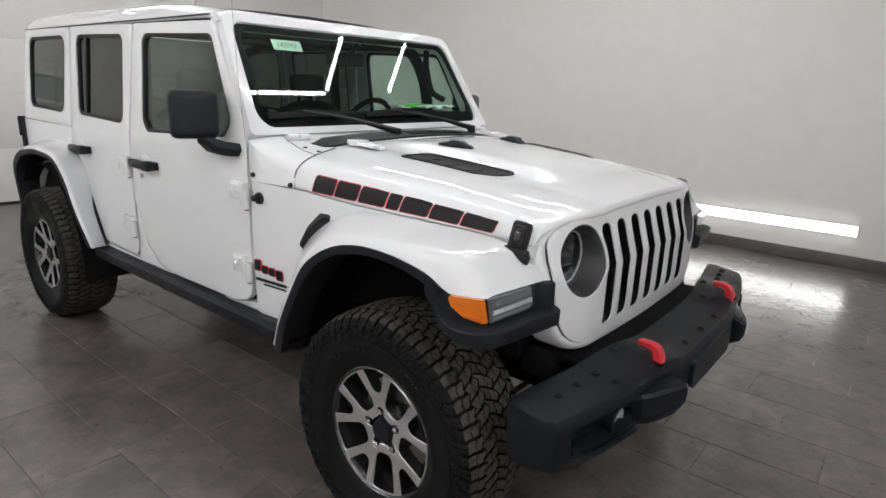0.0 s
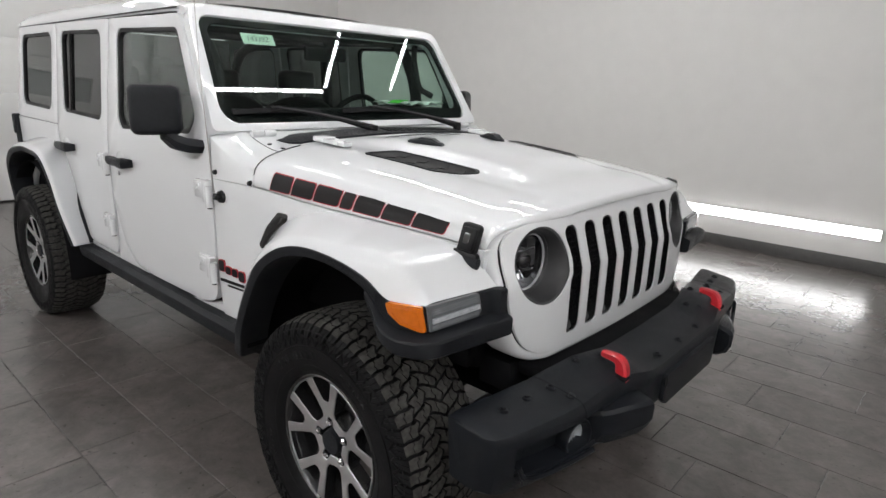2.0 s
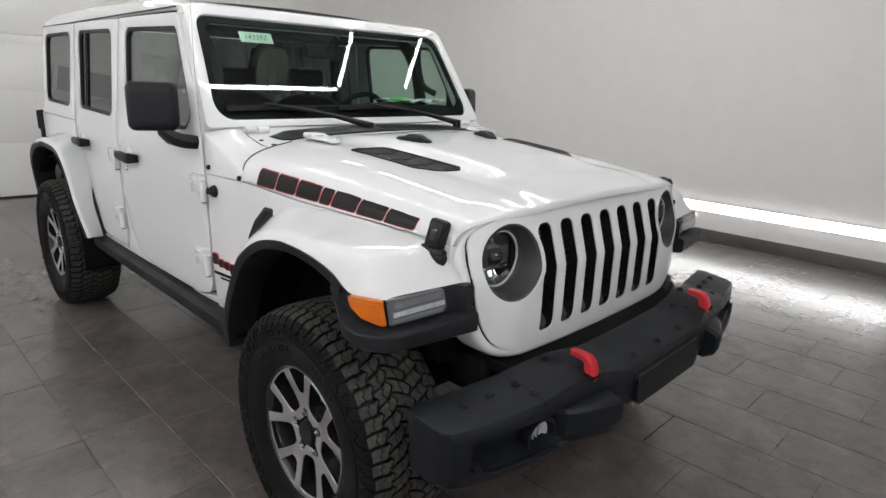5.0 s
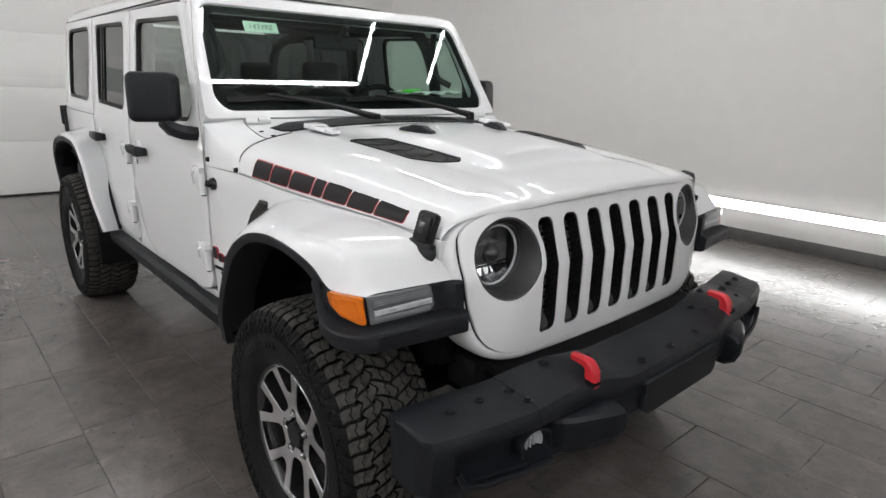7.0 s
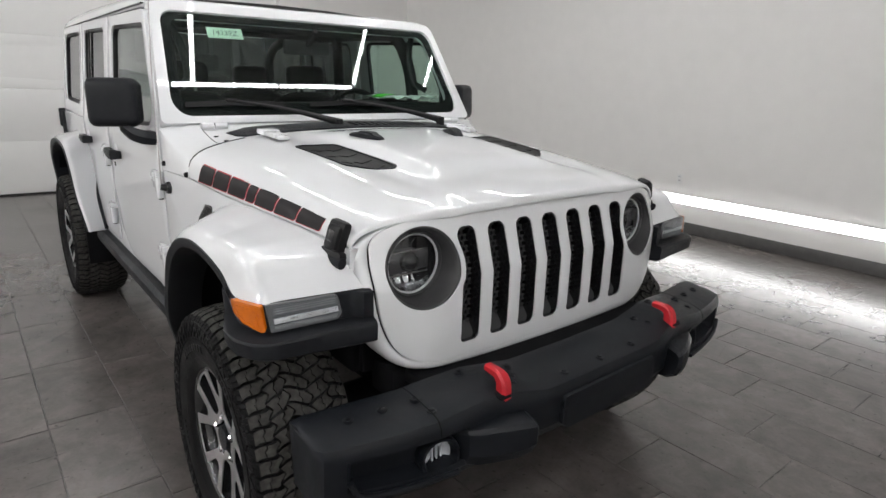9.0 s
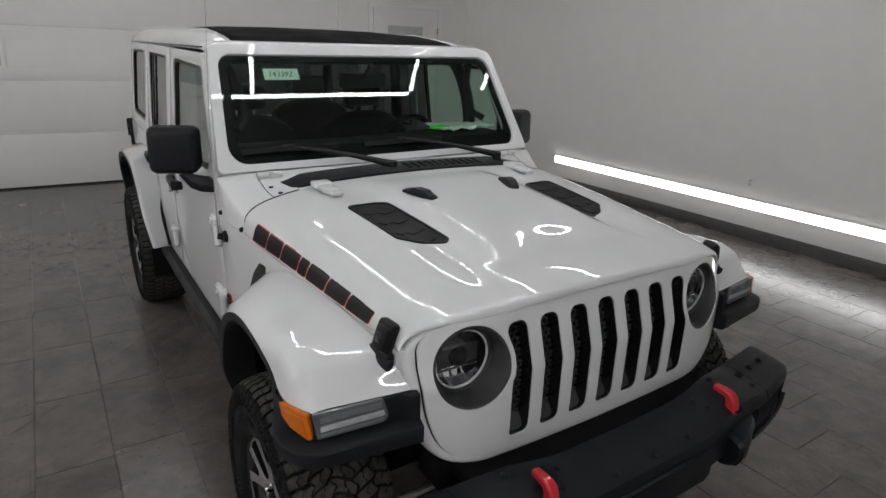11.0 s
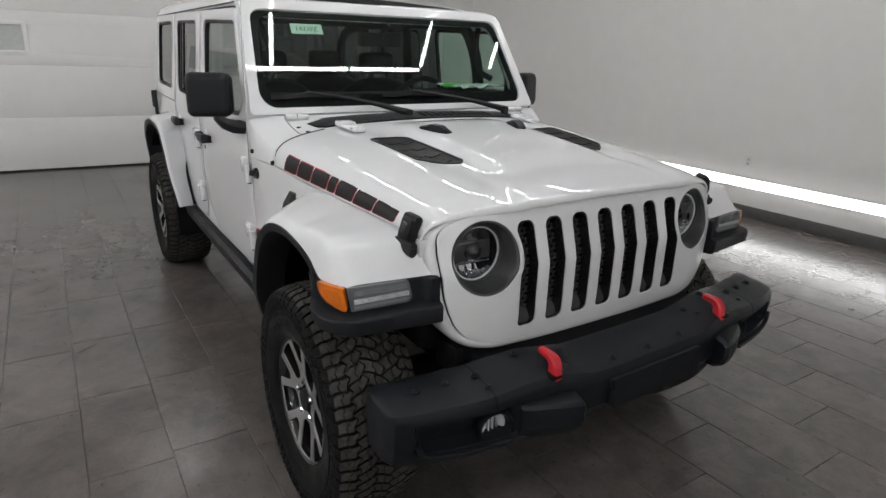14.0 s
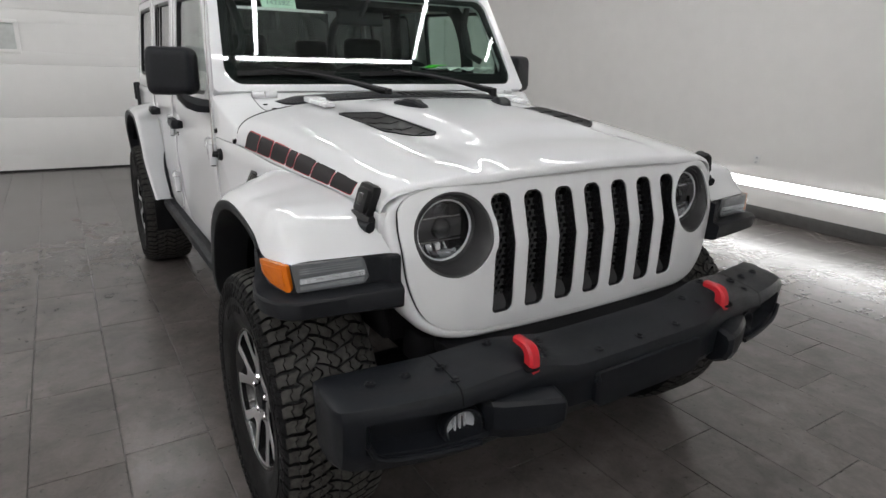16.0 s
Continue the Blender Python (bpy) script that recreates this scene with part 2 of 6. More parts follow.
def writing(text, size, depth, width=None, bold=0.0, shear=0.0):
    """Letters of the built-in font as a bmesh in the xy plane, their middle at the origin."""
    c = bpy.data.curves.new("letters", "FONT")
    c.body, c.size, c.extrude, c.offset, c.shear = text, size, depth, bold, shear
    c.align_x, c.align_y = "CENTER", "CENTER"
    ob = new("letters", c)
    me = ob.to_mesh()
    bm = bmesh.new()
    bm.from_mesh(me)
    ob.to_mesh_clear()
    bpy.data.objects.remove(ob)
    bpy.data.curves.remove(c)
    xs = [v.co.x for v in bm.verts]
    ys = [v.co.y for v in bm.verts]
    cx, cy = (max(xs) + min(xs)) / 2, (max(ys) + min(ys)) / 2
    k = width / (max(xs) - min(xs)) if width else 1
    for v in bm.verts:
        v.co.x = (v.co.x - cx) * k
        v.co.y -= cy
    return bm

# ---- the room ----
WX, WY, FX, SY, CZ = -7.25, 4.87, 5.5, -5.0, 3.9


def setting(name, bm, mat, label, category, m=None):
    return tagged(part(name, bm, mat, None, m=m), label, category, kind="structure")


def slab(lo, hi):
    return add_box(bmesh.new(), lo, hi)


floor_ob = setting("floor", slab((WX - 0.6, SY - 0.2, -0.12), (FX + 0.2, WY + 0.2, -0.004)), M_GROUT, "dark grouted showroom floor under grey stone tiles", "floor")
setting("ceiling", slab((WX - 0.6, SY - 0.2, CZ), (FX + 0.2, WY + 0.2, CZ + 0.15)), M_CEIL, "plain dark painted showroom ceiling", "ceiling")
setting("wall_left_of_car", slab((WX - 0.3, WY, 0), (FX + 0.2, WY + 0.18, CZ)), M_WALL, "plain white painted long wall with a light tube", "wall")
setting("wall_right_of_car", slab((WX - 0.3, SY - 0.18, 0), (FX + 0.2, SY, CZ)), M_WALL, "plain white painted side wall", "wall")
setting("wall_front", slab((FX, SY, 0), (FX + 0.18, WY, CZ)), M_WALL, "plain white painted end wall", "wall")
# rear wall with the overhead-door opening and the side door
DY0, DY1, DH = -3.1, 2.55, 2.75
bm = bmesh.new()
add_box(bm, (WX - 0.2, DY1, 0), (WX, WY, CZ))
add_box(bm, (WX - 0.2, SY, 0), (WX, DY0, CZ))
add_box(bm, (WX - 0.2, DY0, DH), (WX, DY1, CZ))
setting("wall_rear", bm, M_WALL, "white painted rear wall round the overhead door", "wall")
bm = bmesh.new()
add_box(bm, (-6.2, WY - 0.014, 0.0), (FX, WY, 0.122), 0.003)
setting("baseboard", bm, M_BASE, "dark grey tile baseboard along the white wall", "baseboard")

# ---- light tubes ----
def light_tube(a, b, r, mat, name, label, group):
    """A straight lit tube with end caps."""
    a, b = Vector(a), Vector(b)
    d = (b - a).normalized()
    bm = bmesh.new()
    add_cyl(bm, a + d * 0.006, b - d * 0.006, r, n=16)
    ob = tagged(part(name, bm, mat), label, "light", group)
    for p, q in ((a, a + d * 0.006), (b - d * 0.006, b)):
        bm = bmesh.new()
        add_cyl(bm, p, q, r * 1.08, n=16)
        part("end_cap", bm, M_DOORW, ob)
    if min(a.z, b.z) > 2:
        for p in (a + d * 0.1, b - d * 0.1):
            bm = bmesh.new()
            add_cyl(bm, p + Vector((0, 0, r)), Vector((p.x, p.y, CZ + 0.01)), 0.0012, n=5)
            part("hanging_wire", bm, M_STEEL, ob)
    return ob


def wall_tube(x0, x1, z):
    """A flat lit box profile on the wall, closed by white end plates."""
    bm = bmesh.new()
    add_box(bm, (x0 + 0.004, WY - 0.040, z - 0.049), (x1 - 0.004, WY - 0.031, z + 0.049), 0.004, 2)
    ob = tagged(part("wall_light_tube", bm, M_TUBE_LOW), "lit white light tube low on the wall", "light", "tubes along the wall")
    bm = bmesh.new()
    add_box(bm, (x0 + 0.004, WY - 0.032, z - 0.052), (x1 - 0.004, WY - 0.0005, z + 0.052), 0.002, 1)
    part("housing", bm, M_DOORW, ob)
    for x in (x0, x1 - 0.004):
        bm = bmesh.new()
        add_box(bm, (x, WY - 0.042, z - 0.053), (x + 0.004, WY - 0.001, z + 0.053), 0.001, 1)
        part("end_cap", bm, M_DOORW, ob)


for x0, x1 in ((-4.80, -2.03), (-2.02, 0.81)):
    wall_tube(x0, x1, 0.374)
TZ = 3.2
CEILING_TUBES = [
    ((-0.02, -0.27, TZ), (-0.02, 0.525, TZ)), ((-0.02, 0.530, TZ), (-0.02, 1.19, TZ)), ((-0.02, -1.52, TZ), (-0.02, -0.32, TZ)),
    ((-0.05, -0.12, TZ), (-1.27, -0.22, TZ)), ((-0.05, 1.20, TZ), (-1.27, 1.19, TZ)), ((-0.05, 1.95, TZ), (-1.27, 1.93, TZ)),
    ((-1.33, -0.22, TZ), (-2.55, -0.30, TZ)), ((-1.33, 1.19, TZ), (-2.55, 1.18, TZ)),
    # unseen front tubes, added to brighten the grille and bumper
    ((2.6, -2.10, TZ), (2.6, -0.88, TZ)), ((2.6, -0.85, TZ), (2.6, 0.37, TZ)),
    ((4.3, -3.35, TZ), (4.3, -2.13, TZ)), ((4.3, -2.10, TZ), (4.3, -0.88, TZ)), ((4.3, -0.85, TZ), (4.3, 0.37, TZ)),
]
# two unseen rows added to light the car's right side
for y, xs in ((-4.4, (-6.2, -4.3, -2.4, -0.5, 1.4)), (-3.3, (-6.2, -4.3, -2.4, -0.5, 1.4))):
    for x in xs:
        CEILING_TUBES.append(((x, y, TZ), (x + 1.22, y, TZ)))
# unseen rear tubes, added so the hood mirrors bright lines
for y in (-1.2, 0.10, 1.40):
    CEILING_TUBES.append(((-5.0, y, TZ), (-5.0, y + 1.22, TZ)))
for y in (-0.1, 1.31):
    CEILING_TUBES.append(((-3.0, y, TZ), (-4.2, y, TZ)))
for a, b in CEILING_TUBES:
    light_tube(a, b, 0.0145, M_TUBE_FILL if a[1] < -3 or a[0] > 2 else M_TUBE, "ceiling_light_tube", "lit white ceiling tube from the mirrored and added fill set", "tubes on the ceiling")

# ---- overhead door, side door, outlets ----
gd = thing("overhead_door", "white sectional overhead garage door, closed, small window", "garage door")
for k in range(5):
    z0 = 0.03 + 0.63 * k - (0.0 if k else 0.02)
    z1 = 0.03 + 0.63 * (k + 1) - 0.002
    z1 = min(z1, DH + 0.1)
    outer = rounded([(DY0 - 0.1, z0), (DY1 + 0.02, z0), (DY1 + 0.02, z1), (DY0 - 0.1, z1)], 0.002)
    holes = [rounded([(-2.42, 1.445), (-1.655, 1.445), (-1.655, 1.765), (-2.42, 1.765)], 0.012)] if k == 2 else []
    bm = panel(outer, holes, lambda u, v, d: Vector((WX - 0.07 - d, u, v)), 0.05, [], [], 0.003)
    part("door_section", bm, M_DOORW, gd)
bm = panel(rounded([(-2.46, 1.415), (-1.62, 1.415), (-1.62, 1.798), (-2.46, 1.798)], 0.02), [rounded([(-2.41, 1.46), (-1.665, 1.46), (-1.665, 1.755), (-2.41, 1.755)], 0.012)], lambda u, v, d: Vector((WX - 0.05 - d, u, v)), 0.06, [], [], 0.008)
part("window_frame", bm, M_DOORW, gd, "white plastic window frame")
M_FROST = material("frosted_door_window", (0.52, 0.55, 0.54), 0.2, grain=0.12, grain_scale=25)
bm = panel([(-2.42, 1.445), (-1.655, 1.445), (-1.655, 1.765), (-2.42, 1.765)], [], lambda u, v, d: Vector((WX - 0.09 - d, u, v)), 0.01)
part("window_pane", bm, M_FROST, gd, "frosted grey pane")
bm = bmesh.new()
add_box(bm, (WX - 0.11, DY0 - 0.1, -0.003), (WX - 0.05, DY1, 0.022), 0.008)
part("bottom_seal", bm, M_SEAL, gd, "black rubber bottom seal")
bm = bmesh.new()
add_box(bm, (WX - 0.001, DY1 - 0.012, 0), (WX + 0.03, DY1 + 0.05, DH), 0.004)
add_box(bm, (WX - 0.001, DY0 - 0.05, 0), (WX + 0.03, DY0 + 0.012, DH), 0.004)
setting("trim", bm, M_DOORW, "white jamb trim beside the overhead door", "trim")

sd = tagged(part("door_1", panel([(3.11, 0.012), (4.27, 0.012), (4.27, 2.395), (3.11, 2.395)], [rounded([(3.36, 1.40), (3.99, 1.40), (3.99, 2.155), (3.36, 2.155)], 0.004)], lambda u, v, d: Vector((WX + 0.026 - d, u, v)), 0.024, [], [], 0.003), M_DOORW), "white panelled side door with frosted glass, closed", "door", kind="structure")
bm = panel([(3.35, 1.39), (4.00, 1.39), (4.00, 2.165), (3.35, 2.165)], [], lambda u, v, d: Vector((WX + 0.012 - d, u, v)), 0.008)
part("door_pane", bm, M_FROST, sd, "frosted grey pane")
for z in (0.35, 2.10):
    bm = bmesh.new()
    add_box(bm, (WX + 0.022, 4.260, z - 0.05), (WX + 0.036, 4.282, z + 0.05), 0.004)
    part("door_hinge", bm, M_STEEL, sd, "steel butt hinge")
bm = panel([(3.03, 0), (3.10, 0), (3.10, 2.41), (4.28, 2.41), (4.28, 0), (4.35, 0), (4.35, 2.475), (3.03, 2.475)], [], lambda u, v, d: Vector((WX + 0.018 - d, u, v)), 0.017, [], [], 0.004)
setting("door_frame", bm, M_DOORW, "white door casing on the rear wall", "door frame")


def outlet(x, z):
    bm = bmesh.new()
    add_box(bm, (x - 0.037, WY - 0.006, z - 0.058), (x + 0.037, WY, z + 0.058), 0.003)
    o = tagged(part("wall_outlet", bm, M_DOORW), "white plastic double wall outlet", "outlet", "outlets on the wall")
    for dz in (-0.022, 0.022):
        bm = bmesh.new()
        add_box(bm, (x - 0.017, WY - 0.009, z + dz - 0.015), (x + 0.017, WY - 0.005, z + dz + 0.015), 0.003)
        sk = part("socket", bm, M_LAMPGREY, o)
        for dx in (-0.006, 0.006):
            bm = bmesh.new()
            add_box(bm, (x + dx - 0.0015, WY - 0.0096, z + dz - 0.005), (x + dx + 0.0015, WY - 0.0085, z + dz + 0.006))
            part("slot", bm, M_BLACK, sk)


outlet(-1.86, 0.60)
outlet(-6.14, 1.286)

# dark lettering high on the long wall, known from its mirror image in the hood
sign = thing("wall_lettering", "dark grey lettering painted high on the white wall", "wall sign")
rnd = random.Random(11)
for n, rad, hh in ((30, 0.62, 0.13), (16, 0.36, 0.15)):
    for k in range(n):
        if rnd.random() < 0.12:
            continue
        a = 2 * math.pi * k / n
        m = Matrix.Translation((-3.2 + rad * 1.5 * math.cos(a), WY, 3.28 + rad * 0.62 * math.sin(a))) @ Matrix.Rotation(-a + math.pi / 2, 4, "Y")
        bm = bmesh.new()
        add_box(bm, (-0.042, -0.004, -hh / 2 * 0.6), (0.042, 0.001, hh / 2 * 0.6), 0.001, 1, m)
        part("letter_bar", bm, M_SIGN, sign)

# ---- the car: x forward from the front axle, y to its left, z up ----
car = thing("off_road_car", "glossy white four-door off-road car with red tow hooks", "car")
# the body leans a little on its springs
LEAN = Matrix.LocRotScale((0.015, 0.0115, 0.0245), Euler((radians(0.79), 0, radians(-0.32))), Vector((1.008, 1.008, 1.008)))
car.matrix_basis = LEAN


def side_y(z, x=-2.0):
    """Half width of the body side at a height; it draws in towards the grille."""
    y = 0.805 - 0.10 * max(0.0, z - 1.2) - 0.05 * max(0.0, 0.75 - z)
    if x > -0.86:
        y -= 0.104 * (x + 0.86)
    return y


def on_side(s, off=0.0):
    return lambda u, v, d: Vector((u, s * (side_y(v, u) + off - d) - (0.02 if s > 0 and u < -0.87 else 0.0), v))


def cabin_y(y):
    """The upper cabin is a little narrower than the tub and sits off its middle."""
    return y * 0.985 - 0.0115


def shield_x(z, y=0.0):
    return -0.865 - (z - 1.336) * 0.609 - 0.004 * y * y - 0.013


CUT_X = [-3.4 + 0.2 * k for k in range(20)]
CUT_Z = [0.6, 0.75, 0.9, 1.05, 1.2, 1.35, 1.5, 1.65]

# black inner tub closes the gaps between panels and paints their shade
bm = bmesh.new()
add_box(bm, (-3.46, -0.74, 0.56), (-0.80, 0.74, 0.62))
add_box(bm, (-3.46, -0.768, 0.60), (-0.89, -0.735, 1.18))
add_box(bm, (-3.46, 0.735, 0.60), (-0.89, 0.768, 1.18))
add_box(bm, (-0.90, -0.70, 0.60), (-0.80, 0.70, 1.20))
part("inner_tub", bm, M_BLACK, car, "black inner floor and sides shading the panel gaps")

FRONT_DOOR = [(-0.893, 1.300), (-1.168, 1.748), (-1.895, 1.758), (-1.934, 1.10), (-1.934, 0.90), (-1.85, 0.675), (-1.72, 0.575), (-1.55, 0.560), (-1.05, 0.567), (-0.905, 0.60), (-0.885, 0.74), (-0.882, 1.15)]
FRONT_R = [0.01, 0.05, 0.02, 0.1, 0.1, 0.1, 0.1, 0.1, 0.1, 0.09, 0.05, 0.05]
FRONT_WIN = [(-1.81, 1.712), (-1.178, 1.695), (-1.003, 1.345), (-1.05, 1.278), (-1.752, 1.250), (-1.80, 1.30)]
REAR_DOOR = [(-1.946, 1.10), (-1.905, 1.758), (-2.690, 1.768), (-2.690, 1.12), (-2.60, 1.03), (-2.475, 0.74), (-2.38, 0.585), (-1.97, 0.575), (-1.946, 0.70)]
REAR_R = [0.1, 0.02, 0.02, 0.05, 0.1, 0.1, 0.05, 0.07, 0.1]
REAR_WIN = [(-2.616, 1.725), (-2.012, 1.714), (-2.005, 1.272), (-2.585, 1.290)]
QUARTER = [(-2.702, 1.214), (-2.702, 1.766), (-3.425, 1.774), (-3.49, 1.2215)]
QUARTER_WIN = [(-3.372, 1.726), (-2.768, 1.726), (-2.795, 1.285), (-3.378, 1.300)]


def grow(poly, d):
    c = [sum(p[i] for p in poly) / len(poly) for i in (0, 1)]
    out = []
    for p in poly:
        v = Vector((p[0] - c[0], p[1] - c[1]))
        out.append((p[0] + d * (1 if v.x > 0 else -1), p[1] + d * (1 if v.y > 0 else -1)))
    return out


def window(s, poly, r, holder, mat):
    """A side pane in its black seal."""
    op = rounded(poly, r)
    seal = panel(rounded(grow(poly, 0.004), r), [rounded(grow(poly, -0.016), r * 0.85)], on_side(s, -0.006), 0.02, [], CUT_Z, 0.003)
    part("window_seal", seal, M_SEAL, holder, "black rubber window seal")
    pane = panel(rounded(grow(poly, -0.008), r * 0.85), [], on_side(s, -0.016), 0.004, [], CUT_Z)
    return part("window_pane", pane, mat, holder)


def handle(s, x0, x1, z, holder):
    """Pull handle: bar on two feet over a scooped pocket."""
    y = side_y(z) + 0.002
    bm = bmesh.new()
    xm = (x0 + x1) / 2
    rings = []
    for x, dy, hz, dz in ((x0, 0.012, 0.014, 0.0), (x0 + 0.025, 0.034, 0.018, 0.0), (xm - 0.03, 0.044, 0.018, 0.0), (xm + 0.04, 0.048, 0.019, 0.002), (x1 - 0.05, 0.050, 0.024, 0.003), (x1 - 0.018, 0.046, 0.024, 0.003), (x1, 0.020, 0.018, 0.002)):
        rings.append([(x, s * (y + dy), z + dz + hz), (x, s * (y + dy + 0.006), z + dz), (x, s * (y + dy), z + dz - hz), (x, s * (y + max(0.0, dy - 0.024)), z + dz - hz), (x, s * (y + max(0.0, dy - 0.024)), z + dz + hz)])
    add_loft(bm, rings, True, True)
    add_box(bm, (x0 + 0.004, min(s * y, s * (y + 0.03)), z - 0.014), (x0 + 0.06, max(s * y, s * (y + 0.03)), z + 0.016), 0.004)
    add_box(bm, (x1 - 0.09, min(s * y, s * (y + 0.03)), z - 0.014), (x1 - 0.012, max(s * y, s * (y + 0.03)), z + 0.014), 0.004)
    part("door_handle", bm, M_PLASTIC, holder, "black plastic pull handle")
    bm = bmesh.new()
    bmesh.ops.create_uvsphere(bm, u_segments=20, v_segments=10, radius=1, matrix=Matrix.Translation((xm - 0.01, s * (y - 0.006), z + 0.012)) @ Matrix.Diagonal((0.062, 0.011, 0.040, 1)))
    part("handle_cup", bm, M_PAINT, holder)


def hinge(s, x, z, holder):
    """Body-coloured bolted door hinge with a round knuckle."""
    y = side_y(z, x)
    bm = bmesh.new()
    add_box(bm, (x - 0.118, s * (y - 0.004), z - 0.036), (x - 0.018, s * (y + 0.014), z + 0.040), 0.006)
    add_box(bm, (x - 0.105, s * (y + 0.006), z - 0.006), (x - 0.03, s * (y + 0.022), z + 0.034), 0.006)
    add_box(bm, (x - 0.03, s * (y - 0.004), z - 0.046), (x + 0.004, s * (y + 0.026), z + 0.044), 0.006)
    add_cyl(bm, (x + 0.008, s * (y + 0.014), z - 0.062), (x + 0.008, s * (y + 0.014), z + 0.022), 0.015, n=14)
    h = part("door_hinge", bm, M_PAINT, holder, "white bolted door hinge")
    for dz in (0.0, 0.024):
        bm = bmesh.new()
        add_cyl(bm, (x - 0.085 + dz, s * (y + 0.016), z + 0.008 + dz * 0.5), (x - 0.085 + dz, s * (y + 0.026), z + 0.008 + dz * 0.5), 0.008, 0.007, 10)
        part("hinge_bolt", bm, M_PAINT, h)
    bm = bmesh.new()
    add_cyl(bm, (x + 0.008, s * (y + 0.014), z - 0.068), (x + 0.008, s * (y + 0.014), z - 0.058), 0.010, n=12)
    part("hinge_pin", bm, M_SEAL, h)


def build_side(s):
    d = part("front_door", panel(rounded(FRONT_DOOR, FRONT_R), [rounded(FRONT_WIN, 0.05)], on_side(s), 0.028, CUT_X, CUT_Z, 0.005), M_PAINT, car, "glossy white front door")
    window(s, FRONT_WIN, 0.05, d, G_SIDE)
    handle(s, -1.905, -1.64, 1.092, d)
    hinge(s, -0.885, 1.068, d)
    hinge(s, -0.893, 0.752, d)
    bm = bmesh.new()
    add_cyl(bm, (-1.825, s * 0.80, 1.028), (-1.825, s * 0.812, 1.028), 0.013, 0.011, 16)
    part("door_lock", bm, M_CHROME, d, "chrome key lock")
    r = part("rear_door", panel(rounded(REAR_DOOR, REAR_R), [rounded(REAR_WIN, 0.05)], on_side(s), 0.028, CUT_X, CUT_Z, 0.005), M_PAINT, car, "glossy white rear door")
    window(s, REAR_WIN, 0.05, r, G_DARK)
    bm = bmesh.new()
    for z0, z1 in ((1.28, 1.72),):
        rings = [[(-2.49 + a, s * (side_y(z) - 0.012 + b), z) for a, b in ((0.012, 0), (0.012, 0.008), (-0.012, 0.008), (-0.012, 0))] for z in (z0, (z0 + z1) / 2, z1)]
        add_loft(bm, rings, True, True)
    part("window_divider", bm, M_SEAL, r)
    handle(s, -2.69, -2.43, 1.098, r)
    hinge(s, -1.95, 1.072, r)
    hinge(s, -1.957, 0.752, r)
    q = part("hardtop_side", panel(rounded(QUARTER, [0.01, 0.03, 0.05, 0.03]), [rounded(QUARTER_WIN, 0.065)], on_side(s), 0.03, CUT_X, CUT_Z, 0.005), M_PAINT, car, "white removable hardtop side")
    window(s, QUARTER_WIN, 0.065, q, G_DARK)
    # body side behind the rear door, round the wheel
    arc = [(-3.008 + 0.47 * math.cos(math.radians(a)), 0.42 + 0.56 * math.sin(math.radians(a))) for a in range(20, 161, 10)]
    rq = [(-2.702, 1.210), (-3.505, 1.218), (-3.50, 0.62)] + arc[::-1] + [(-2.45, 0.62), (-2.50, 0.74), (-2.615, 1.03), (-2.702, 1.11)]
    part("rear_quarter_panel", panel(rq, [], on_side(s), 0.03, CUT_X, CUT_Z, 0.004), M_PAINT, car, "white rear quarter panel")
    # sill under the doors
    bm = panel([(-2.40, 0.572), (-2.40, 0.535), (-0.60, 0.535), (-0.60, 0.562), (-0.90, 0.59), (-1.05, 0.555), (-1.55, 0.548), (-1.74, 0.565), (-1.86, 0.66), (-1.93, 0.86), (-1.946, 0.66), (-1.975, 0.563)], [], on_side(s, -0.003), 0.05, [], [], 0.003)
    part("body_sill", bm, M_PAINT, car)
    # cowl and fender side, between the door and the grille
    arc = [(0.0 + 0.60 * math.cos(math.radians(a)), 0.42 + 0.61 * math.sin(math.radians(a))) for a in range(64, 166, 6)]
    fs = [(-0.870, 1.1195), (-0.870, 0.60), (-0.862, 0.555), (-0.60, 0.535)] + arc[::-1] + [(0.36, 0.975), (0.385, 0.975), (0.39, 1.066), (0.10, 1.0805), (-0.30, 1.0955), (-0.60, 1.1175)]
    f = part("fender_side", panel(fs, [], on_side(s), 0.03, [-0.7, -0.5, -0.3, -0.1, 0.1, 0.3], CUT_Z, 0.004), M_PAINT, car, "white front fender side")
    # fender vent slot
    vent = rounded([(-0.592, 0.905), (-0.565, 0.885), (-0.43, 1.02), (-0.425, 1.045), (-0.475, 1.045), (-0.54, 0.985)], 0.012)
    v = part("fender_vent", panel(vent, [], on_side(s, 0.004), 0.01, [], [], 0.002), M_GLOSSB, car, "black mesh fender vent")
    # rock rail
    bm = bmesh.new()
    yo = 0.845
    prof = [(yo - 0.09, 0.555), (yo - 0.02, 0.552), (yo, 0.535), (yo + 0.004, 0.515), (yo - 0.008, 0.478), (yo - 0.03, 0.462), (yo - 0.10, 0.462)]
    add_loft(bm, [[(x, s * (y - k), z) for y, z in prof] for x, k in ((-2.46, 0.03), (-2.44, 0.0), (-1.6, 0.0), (-0.64, 0.0), (-0.60, 0.02))], True, True)
    part("rock_rail", bm, M_PLASTIC, car, "black steel rock rail under the doors")
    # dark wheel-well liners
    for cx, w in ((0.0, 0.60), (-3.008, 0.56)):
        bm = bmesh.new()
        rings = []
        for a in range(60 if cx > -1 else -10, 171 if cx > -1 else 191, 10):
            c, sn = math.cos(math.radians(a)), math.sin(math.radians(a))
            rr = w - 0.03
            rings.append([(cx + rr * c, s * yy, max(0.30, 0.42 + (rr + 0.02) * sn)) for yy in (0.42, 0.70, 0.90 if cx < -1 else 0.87)])
